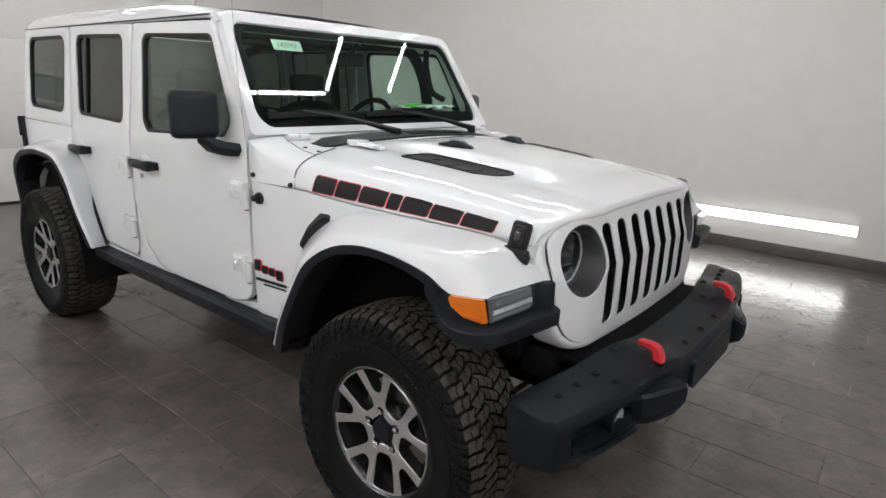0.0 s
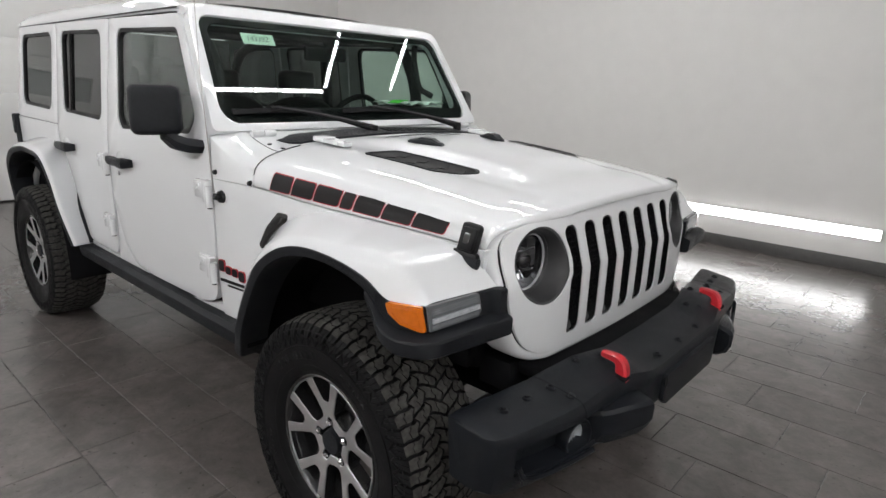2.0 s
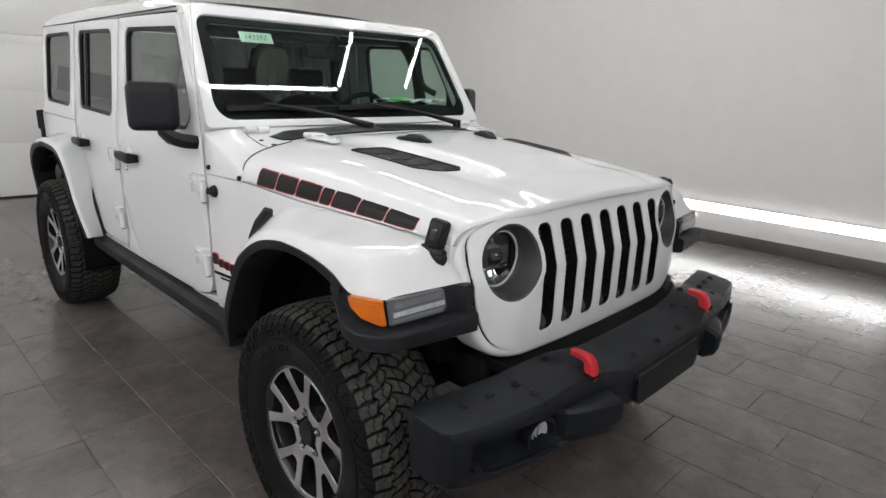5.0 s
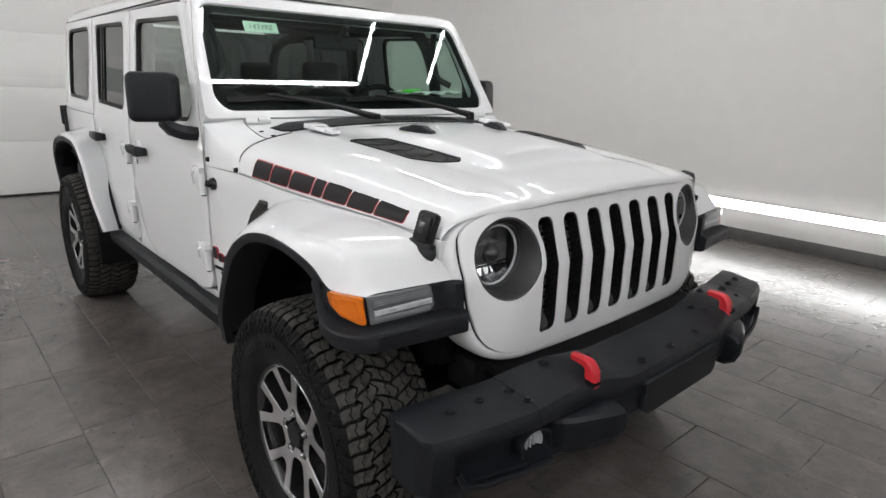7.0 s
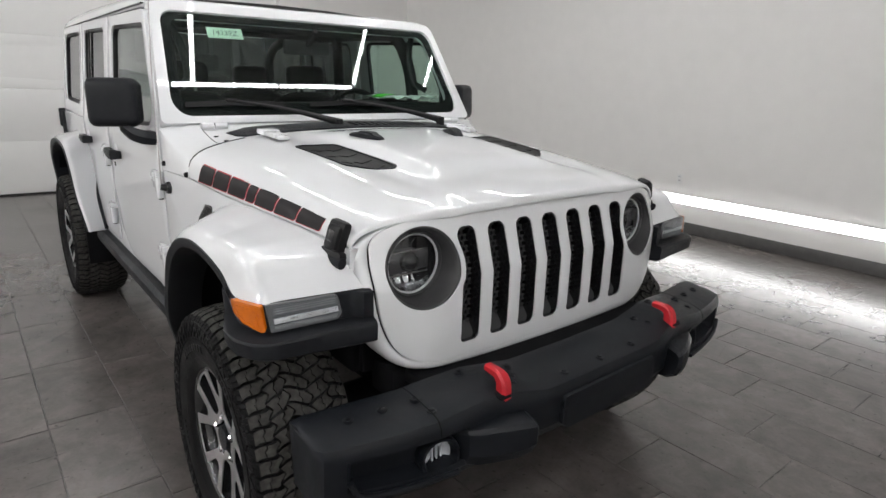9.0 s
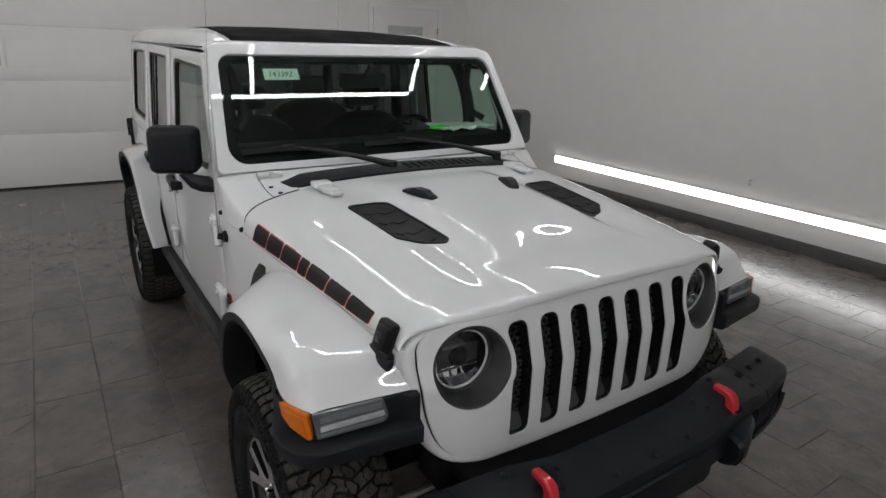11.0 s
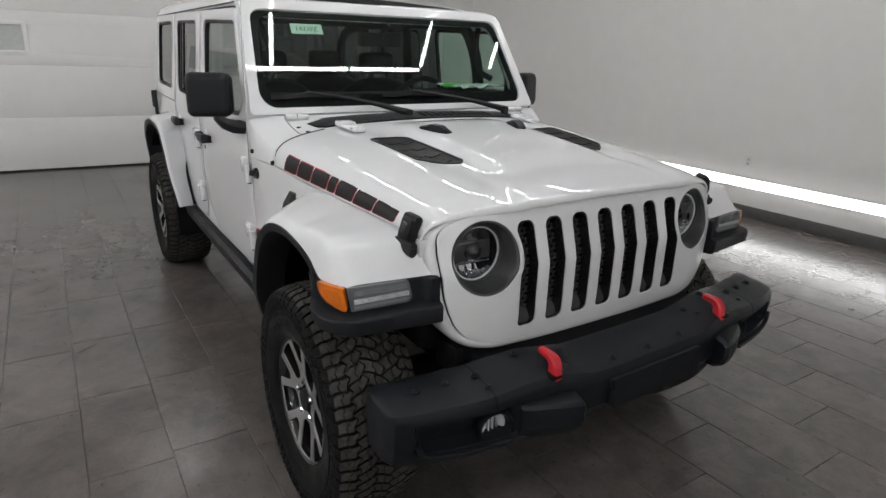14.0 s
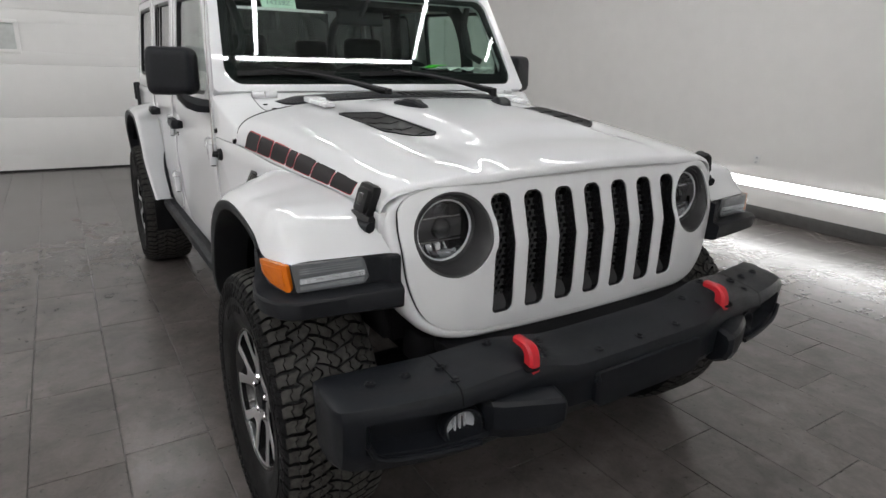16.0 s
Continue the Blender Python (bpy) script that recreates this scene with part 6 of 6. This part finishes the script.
BLOCKS = [(-0.532 + 1.105 * (x + 0.532), w * 1.105) for x, w in ((-0.532, 0.104), (-0.420, 0.104), (-0.308, 0.104), (-0.196, 0.046), (-0.142, 0.102), (-0.032, 0.110), (0.086, 0.122))]
for s in (-1, 1):
    decal = new("side_decal")
    decal.parent = car
    decal["label"] = "black side decal with thin red edges"
    for x0, w in BLOCKS:
        def zc(u):
            return lerp(u, [-0.53, 0.29], [1.153, 1.110])
        def put(off):
            g = hood_side(s, off)
            return lambda u, v, d: g(u + v * 0.2, zc(u) + v * lerp(u, [-0.53, 0.29], [1.0, 0.76]), d)
        h = 0.0285
        outer = rounded([(x0, -h), (x0 + w, -h), (x0 + w, h), (x0, h)], [0.004, 0.012, 0.012, 0.004], 4)
        cu = [x0 + 0.03, x0 + 0.06, x0 + 0.09]
        e = 0.0030
        edge = [(x0 + w / 2 + (x - x0 - w / 2) * (1 + 2 * e / w), z * (1 + e / h)) for x, z in outer]
        part("decal_edge", panel(dense(edge, 0.015), [], put(0.0010), 0.0006, cu, [-0.02, -0.01, 0, 0.01, 0.02]), M_DECALR, decal)
        part("decal_block", panel(dense(outer, 0.015), [], put(0.0016), 0.0006, cu, [-0.02, -0.01, 0, 0.01, 0.02]), M_DECAL, decal)
    # badge behind the front wheel: four dark red blocks over two thin bars
    badge = new("fender_badge")
    badge.parent = car
    badge["label"] = "dark red raised badge over two black bars"
    for x0, w, z0, h in ((-0.858, 0.040, 0.748, 0.050), (-0.815, 0.039, 0.742, 0.036), (-0.773, 0.039, 0.740, 0.036), (-0.731, 0.041, 0.728, 0.046)):
        part("badge_block", panel(rounded([(x0, z0), (x0 + w, z0), (x0 + w, z0 + h), (x0, z0 + h)], 0.010), [], on_side(s, 0.005), 0.006, [], [], 0.001, 1), M_DECALR, badge)
        part("badge_face", panel(rounded([(x0 + 0.003, z0 + 0.003), (x0 + w - 0.003, z0 + 0.003), (x0 + w - 0.003, z0 + h - 0.003), (x0 + 0.003, z0 + h - 0.003)], 0.008), [], on_side(s, 0.0062), 0.002), M_DECAL, badge)
    for k in range(8):
        part("badge_bar", panel([(-0.858 + 0.0235 * k, 0.704), (-0.858 + 0.0235 * k + 0.019, 0.704), (-0.858 + 0.0235 * k + 0.019, 0.717), (-0.858 + 0.0235 * k, 0.717)], [], on_side(s, 0.003), 0.003), M_DECAL, badge)
    for k in range(9):
        part("badge_bar", panel([(-0.812 + 0.0152 * k, 0.689), (-0.812 + 0.0152 * k + 0.011, 0.689), (-0.812 + 0.0152 * k + 0.011, 0.697), (-0.812 + 0.0152 * k, 0.697)], [], on_side(s, 0.003), 0.003), M_DECAL, badge)

# number on the paper sticker
bm = writing("14339Z", 0.034, 0.0004, 0.108, 0.0, 0.1)
for v in bm.verts:
    p = on_shield(-0.0012)(-0.438 + v.co.x, 1.668 + v.co.y * 0.86, 0)
    v.co = p
part("sticker_number", bm, M_INK, sticker)

# rear hardtop latch and fuel side clutter
for s in (-1, 1):
    bm = bmesh.new()
    add_box(bm, (-3.535, min(s * 0.77, s * 0.825), 1.02), (-3.480, max(s * 0.77, s * 0.825), 1.215), 0.012)
    add_box(bm, (-3.520, min(s * 0.78, s * 0.84), 1.10), (-3.490, max(s * 0.78, s * 0.84), 1.23), 0.010)
    part("tail_lamp_guard", bm, M_PLASTIC, car, "black tail lamp housing")

# ---- chassis ----
for s in (-1, 1):
    bm = bmesh.new()
    add_box(bm, (-3.4, min(s * 0.38, s * 0.46), 0.50), (0.60, max(s * 0.38, s * 0.46), 0.62), 0.01)
    part("chassis_rail", bm, M_BLACK, car, "black steel chassis rail")
for x in (0.0, -3.008):
    bm = bmesh.new()
    add_cyl(bm, (x, -0.68, 0.41), (x, 0.68, 0.41), 0.042, n=18)
    bmesh.ops.create_uvsphere(bm, u_segments=16, v_segments=10, radius=0.13, matrix=Matrix.Translation((x, 0.22, 0.40)))
    part("axle", bm, M_BLACK, car, "black solid axle")
for s in (-1, 1):
    bm = bmesh.new()
    add_cyl(bm, (-0.06, s * 0.55, 0.44), (-0.02, s * 0.50, 0.86), 0.032, n=16)
    part("shock_absorber", bm, M_STEEL, car, "grey shock absorber")
    bm = bmesh.new()
    add_tube(bm, curve_points([(0.20, s * 0.66, 0.40), (0.22, s * 0.45, 0.44), (0.20, 0, 0.43)], 8), 0.016, 10)
    part("tie_rod", bm, M_STEEL, car)
    bm = bmesh.new()
    add_box(bm, (0.30, min(s * 0.44, s * 0.56), 0.60), (0.42, max(s * 0.44, s * 0.56), 0.70), 0.01)
    add_box(bm, (0.26, min(s * 0.48, s * 0.60), 0.66), (0.32, max(s * 0.48, s * 0.60), 0.92), 0.01)
    part("body_mount", bm, M_BLACK, car)
# solid black blocks fill the engine bay in place of its shade
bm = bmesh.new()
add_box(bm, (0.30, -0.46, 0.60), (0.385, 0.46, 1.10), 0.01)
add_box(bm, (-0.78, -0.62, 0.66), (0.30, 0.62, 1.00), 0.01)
part("engine_bay", bm, M_BLACK, car, "black blocks standing for the dark engine bay")
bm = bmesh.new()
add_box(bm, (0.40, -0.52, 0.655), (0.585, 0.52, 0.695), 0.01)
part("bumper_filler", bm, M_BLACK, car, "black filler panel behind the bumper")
bm = bmesh.new()
add_box(bm, (-0.002, -0.004, -0.010), (0.002, 0.004, 0.010), 0, 1, pose(0.4155, -0.72, 0.46, 0, 0, 0))
part("tyre_tag", bm, M_GREEN, car, "bright green tag stuck on the tread")

for s in (-1, 1):
    bm = bmesh.new()
    add_box(bm, (-3.475, min(s * 0.40, s * 0.80), 0.48), (-3.445, max(s * 0.40, s * 0.80), 1.06), 0.006)
    part("rear_liner_panel", bm, M_BLACK, car)

# black gutter between the doors and the roof rail
for s in (-1, 1):
    bm = bmesh.new()
    y = side_y(1.77)
    rings = [[(x, s * (y - 0.02), 1.7755), (x, s * (y + 0.0005), 1.7755), (x, s * (y + 0.0015), 1.770), (x, s * (y - 0.02), 1.768)] for x in (-3.40, -2.6, -1.9, -1.20)]
    add_loft(bm, rings, True, True)
    part("roof_gutter", bm, M_SEAL, car, "black rubber roof gutter seal")

# ---- cabin ----
bm = bmesh.new()
rings = []
for y in [-0.70 + 0.1 * k for k in range(15)]:
    hump = 0.018 * math.exp(-((y - 0.37) / 0.18) ** 2)
    rings.append([(-0.93, y, 1.345), (-1.00, y, 1.372 + hump * 0.4), (-1.12, y, 1.374 + hump), (-1.22, y, 1.352 + hump), (-1.27, y, 1.28), (-1.25, y, 1.02), (-1.12, y, 0.80), (-0.93, y, 0.80)])
add_loft(bm, rings, True, True)
part("dashboard", bm, M_INT, car, "black soft dashboard", angle=45)
bm = bmesh.new()
c, R = Vector((-1.44, 0.37, 1.255)), 0.185
m = Matrix.Translation(c) @ Euler((0, radians(-65), 0)).to_matrix().to_4x4()
add_tube(bm, [m @ Vector((R * math.cos(a), R * math.sin(a), 0)) for a in [2 * math.pi * k / 40 for k in range(41)]], 0.016, 8)
steer = part("steering_wheel", bm, M_INT, car, "black steering wheel")
bm = bmesh.new()
add_cyl(bm, m @ Vector((0, 0, -0.02)), m @ Vector((0, 0, 0.03)), 0.065, 0.055, 24)
for a in (90, 210, 330):
    add_box(bm, (0.04, -0.018, -0.01), (R, 0.018, 0.008), 0.004, 1, m @ Matrix.Rotation(radians(a + 90), 4, "Z"))
part("wheel_spokes", bm, M_INT, steer)


def seat(x, y, w, name="seat"):
    bm = bmesh.new()
    prof = [(-0.02, 0.88), (0.06, 0.92), (0.05, 1.20), (0.00, 1.36), (-0.06, 1.40), (-0.13, 1.38), (-0.14, 1.20), (-0.10, 0.88)]
    rings = []
    for k in range(9):
        t = -1 + k / 4
        q = 1 - 0.16 * abs(t) ** 3
        rings.append([(x + px + (0.04 * abs(t) ** 2 if px > 0 else 0), y + t * w / 2, 0.88 + (pz - 0.88) * q) for px, pz in prof])
    add_loft(bm, rings, True, True)
    st = part(name, bm, M_SEAT, car, "black leather seat", angle=50)
    bm = bmesh.new()
    add_box(bm, (x - 0.05, y - w / 2, 0.72), (x + 0.50, y + w / 2, 0.90), 0.05, 3)
    part("seat_cushion", bm, M_SEAT, st, angle=50)
    bm = bmesh.new()
    add_box(bm, (x - 0.14, y - 0.125, 1.42), (x - 0.05, y + 0.125, 1.56), 0.04, 3)
    part("headrest", bm, M_SEAT, st, angle=50)
    bm = bmesh.new()
    for d in (-0.05, 0.05):
        add_cyl(bm, (x - 0.09, y + d, 1.34), (x - 0.09, y + d, 1.48), 0.008, n=10)
    part("headrest_post", bm, M_STEEL, st)


seat(-1.90, -0.37, 0.52)
seat(-1.90, 0.37, 0.52)
seat(-2.82, -0.36, 0.56, "rear_seat")
seat(-2.82, 0.36, 0.56, "rear_seat")
# sports bar over the seats
bm = bmesh.new()
for s in (-1, 1):
    add_tube(bm, curve_points([(-1.19, s * 0.655, 1.30), (-1.24, s * 0.650, 1.55), (-1.36, s * 0.635, 1.72), (-1.60, s * 0.63, 1.745), (-2.1, s * 0.63, 1.75), (-2.9, s * 0.63, 1.74), (-3.2, s * 0.64, 1.60), (-3.28, s * 0.66, 1.20)], 30), 0.034, 10)
    add_tube(bm, [(-2.05, s * 0.66, 0.9), (-2.05, s * 0.65, 1.40), (-2.05, s * 0.63, 1.74)], 0.034, 10)
add_tube(bm, [(-2.05, -0.63, 1.745), (-2.05, 0.63, 1.745)], 0.032, 10)
add_tube(bm, [(-1.36, -0.63, 1.725), (-1.36, 0.63, 1.725)], 0.028, 10)
part("sports_bar", bm, M_INT, car, "black padded sports bar", angle=50)
bm = bmesh.new()
add_box(bm, (-1.215, -0.125, 1.595), (-1.185, 0.125, 1.665), 0.014, 3)
add_cyl(bm, (-1.19, 0, 1.64), (-1.10, 0, 1.705), 0.012, n=12)
part("rear_view_mirror", bm, M_INT, car, "black rear-view mirror")
for s in (-1, 1):
    bm = bmesh.new()
    add_box(bm, (-1.13, min(s * 0.44, s * 0.14), 1.735), (-1.16, max(s * 0.44, s * 0.14), 1.75), 0.004)
    add_box(bm, (-1.30, min(s * 0.58, s * 0.15), 1.735), (-1.16, max(s * 0.58, s * 0.15), 1.752), 0.006)
    part("sun_visor", bm, M_HEADLINER, car)
bm = bmesh.new()
add_loft(bm, [[(x, y, 1.772 + 0.03 * math.sin(min(1.0, (-1.2 - x) / 0.5) * 1.57)) for x in (-1.22, -1.4, -1.8, -2.6, -3.3)] for y in (-0.66, -0.3, 0, 0.3, 0.66)], False)
part("head_lining", bm, M_HEADLINER, car, "dark grey roof lining")
for s in (-1, 1):
    bm = bmesh.new()
    for x0, x1 in ((-1.90, -0.96), (-2.66, -1.98)):
        add_box(bm, (x0, min(s * 0.69, s * 0.745), 0.66), (x1, max(s * 0.69, s * 0.745), 1.235), 0.02)
    part("door_trim", bm, M_INT, car, "black door trim")

# crumpled film and green tag lying on the dashboard
film = thing("plastic_sheet", "crumpled pale plastic sheet with green edge on the dashboard", "plastic sheet", m=LEAN)
bm = bmesh.new()
rnd = random.Random(7)
rows = []
for i in range(13):
    v = i / 12
    rows.append([(-0.975 - 0.05 * v - (0.27 - 0.03 * v) * j / 8 + rnd.uniform(-0.006, 0.006), 0.345 + 0.35 * v + 0.02 * j / 8 + rnd.uniform(-0.005, 0.005), 1.392 + rnd.uniform(0, 0.014) + 0.006 * math.sin(i * 1.7 + j)) for j in range(9)])
add_loft(bm, rows, False)
f = part("sheet", bm, M_FILM, film, angle=20)
f.modifiers.new("thickness", "SOLIDIFY").thickness = 0.003
bm = bmesh.new()
add_loft(bm, [[(-1.00 - 0.06 * k, 0.315 - 0.03 * k, 1.402), (-0.985 - 0.06 * k, 0.335 - 0.03 * k, 1.416), (-0.985 - 0.06 * k, 0.375 - 0.03 * k, 1.418)] for k in (0, 0.3, 0.6, 0.9)], False)
g = part("green_edge", bm, M_GREEN, film, "bright green folded edge")
g.modifiers.new("thickness", "SOLIDIFY").thickness = 0.004

for s in (-1, 1):
    bm = bmesh.new()
    add_tube(bm, curve_points([(-1.225, s * 0.655, 1.725), (-1.19, s * 0.615, 1.64), (-1.155, s * 0.600, 1.55), (-1.125, s * 0.605, 1.475), (-1.075, s * 0.655, 1.435)], 16), 0.017, 10)
    part("grab_handle", bm, M_INT, car, "black pillar grab handle")

# ---- floor tiles, last: thin stone tiles in third bond ----
M_TILE = bpy.data.materials.new("grey_stone_tile")
M_TILE.use_nodes = True
nt = M_TILE.node_tree
b = nt.nodes["Principled BSDF"]
b.inputs["IOR"].default_value = 1.6
geo = nt.nodes.new("ShaderNodeNewGeometry")
oi = nt.nodes.new("ShaderNodeObjectInfo")


def math_node(op, a, c):
    n = nt.nodes.new("ShaderNodeMath")
    n.operation = op
    for k, v in enumerate((a, c)):
        if isinstance(v, (int, float)):
            n.inputs[k].default_value = v
        else:
            nt.links.new(v, n.inputs[k])
    return n.outputs[0]


def ranged(v, f0, f1, t0, t1):
    n = nt.nodes.new("ShaderNodeMapRange")
    for key, val in (("From Min", f0), ("From Max", f1), ("To Min", t0), ("To Max", t1)):
        n.inputs[key].default_value = val
    nt.links.new(v, n.inputs["Value"])
    return n.outputs[0]


def noise(vec, scale, detail=4, rough=0.55, distort=0.0):
    n = nt.nodes.new("ShaderNodeTexNoise")
    n.inputs["Scale"].default_value, n.inputs["Detail"].default_value = scale, detail
    n.inputs["Roughness"].default_value, n.inputs["Distortion"].default_value = rough, distort
    nt.links.new(vec, n.inputs["Vector"])
    return n.outputs["Fac"]


pick = math_node("FRACT", math_node("ADD", oi.outputs["Random"], geo.outputs["Random Per Island"]), 0.0)
# every tile shows its own piece of the slate pattern
shift = nt.nodes.new("ShaderNodeCombineXYZ")
nt.links.new(math_node("MULTIPLY", pick, 37.0), shift.inputs["X"])
nt.links.new(math_node("MULTIPLY", pick, 19.0), shift.inputs["Z"])
own = nt.nodes.new("ShaderNodeVectorMath")
own.operation = "ADD"
nt.links.new(geo.outputs["Position"], own.inputs[0])
nt.links.new(shift.outputs[0], own.inputs[1])
place = own.outputs[0]
whole = geo.outputs["Position"]
slate = noise(place, 4.0, 8, 0.68, 0.6)
fine = noise(whole, 60.0, 3, 0.6)
smear = noise(whole, 1.4, 6, 0.62, 1.2)
ramp = nt.nodes.new("ShaderNodeValToRGB")
ramp.color_ramp.elements[0].position, ramp.color_ramp.elements[0].color = 0.30, (0.094, 0.086, 0.082, 1)
ramp.color_ramp.elements[1].position, ramp.color_ramp.elements[1].color = 0.72, (0.146, 0.127, 0.120, 1)
nt.links.new(slate, ramp.inputs["Fac"])
tone = math_node("MULTIPLY", ranged(fine, 0.3, 0.7, 0.95, 1.05), ranged(pick, 0.0, 1.0, 0.93, 1.08))
# drifting dirt
tone = math_node("MULTIPLY", tone, ranged(smear, 0.38, 0.66, 1.08, 0.80))
mottle = noise(whole, 7.0, 7, 0.7, 0.8)
tone = math_node("MULTIPLY", tone, ranged(mottle, 0.40, 0.62, 1.07, 0.86))
speck = noise(whole, 38.0, 2, 0.5)
tone = math_node("MULTIPLY", tone, ranged(speck, 0.66, 0.72, 1.0, 0.62))
vs = nt.nodes.new("ShaderNodeVectorMath")
vs.operation = "SCALE"
nt.links.new(ramp.outputs["Color"], vs.inputs[0])
nt.links.new(tone, vs.inputs["Scale"])
nt.links.new(vs.outputs[0], b.inputs["Base Color"])
nt.links.new(ranged(noise(whole, 1.1, 2, 0.5), 0.3, 0.7, 0.22, 0.27), b.inputs["Roughness"])

TL, TP, GAP = 0.655, 0.3067, 0.0035


def tile_mesh(l, w):
    bm = bmesh.new()
    lo = [(-l / 2, -w / 2), (l / 2, -w / 2), (l / 2, w / 2), (-l / 2, w / 2)]
    e = 0.0018
    vs = [[bm.verts.new((x - math.copysign(i, x), y - math.copysign(i, y), z)) for x, y in lo] for i, z in ((0, -0.006), (0, -0.0012), (e, 0.0))]
    for a, b in zip(vs, vs[1:]):
        for i in range(4):
            bm.faces.new((a[i], a[(i + 1) % 4], b[(i + 1) % 4], b[i]))
    bm.faces.new(vs[-1])
    return bm


tile_me = {}
for w in (TP, 0.335):
    bm = tile_mesh(TL - GAP, w - GAP)
    bmesh.ops.recalc_face_normals(bm, faces=bm.faces[:])
    tile_me[w] = bpy.data.meshes.new("tile")
    bm.to_mesh(tile_me[w])
    bm.free()
    tile_me[w].materials.append(M_TILE)
far_v, far_f = [], []
near = 0
for k in range(-19, 15):
    w = 0.335 if k >= 0 else TP
    y = 0.54 + w * (k + 0.5)
    if not SY < y - w / 2 + 0.1 < WY or y + w / 2 > WY + 0.25:
        continue
    joint = 0.925 - (k - 1) * TL / 3
    if k == -6:
        joint = -0.52
    if k == -7:
        joint = -1.13
    for n in range(-24, 24):
        x = joint + TL * (n + 0.5)
        if x < WX - 0.75 or x > FX + 0.3:
            continue
        if -3.1 < x < 3.1 and -2.5 < y < 4.9 and near < 300:
            near += 1
            t = new("tile", tile_me[w])
            t.parent = floor_ob
            t.location = (x, y, 0)
        else:
            i = len(far_v)
            a, c = (TL - GAP) / 2, (w - GAP) / 2
            far_v += [(x + u * a, y + v * c, z) for z in (-0.006, 0.0) for u, v in ((-1, -1), (1, -1), (1, 1), (-1, 1))]
            far_f += [(i + 4, i + 5, i + 6, i + 7)] + [(i + q, i + (q + 1) % 4, i + 4 + (q + 1) % 4, i + 4 + q) for q in range(4)]
me = bpy.data.meshes.new("far_tiles")
me.from_pydata(far_v, [], far_f)
me.materials.append(M_TILE)
far = new("far_tiles", me)
far.parent = floor_ob
far["kind"] = "stuff"
M_SCUFF = material("dark_scuff", (0.035, 0.030, 0.028), 0.7, grain=0.3, grain_scale=60)
SCUFFS = [((-1.72, -1.95), (-1.545, -1.715)), ((-1.545, -1.715), (-1.73, -1.49)), ((-2.05, -1.30), (-2.38, -0.98)), ((-2.38, -0.98), (-2.66, -0.67)), ((-2.38, -0.98), (-2.28, -1.0)), ((-1.13, -1.40), (-1.13, -1.22)), ((-0.72, -1.42), (-0.72, -1.28)), ((-0.53, -1.10), (-0.53, -0.96)), ((-0.9, -1.40), (-0.9, -1.27)), ((-1.20, -1.626), (-1.02, -1.626)), ((0.16, 0.60), (0.22, 0.56))]
for (x0, y0), (x1, y1) in SCUFFS:
    d = Vector((x1 - x0, y1 - y0, 0))
    n = Vector((-d.y, d.x, 0)).normalized() * 0.0022
    bm = bmesh.new()
    pts = []
    for k in range(7):
        p = Vector((x0, y0, 0.0006)) + d * (k / 6) + n * random.uniform(-0.6, 0.6)
        w = n * (0.4 + 0.6 * math.sin(math.pi * (k + 0.5) / 7))
        pts.append([p + w, p + w * 0.8 + Vector((0, 0, 0.0006)), p - w * 0.8 + Vector((0, 0, 0.0006)), p - w])
    add_loft(bm, pts, False)
    part("floor_scuff", bm, M_SCUFF, floor_ob)
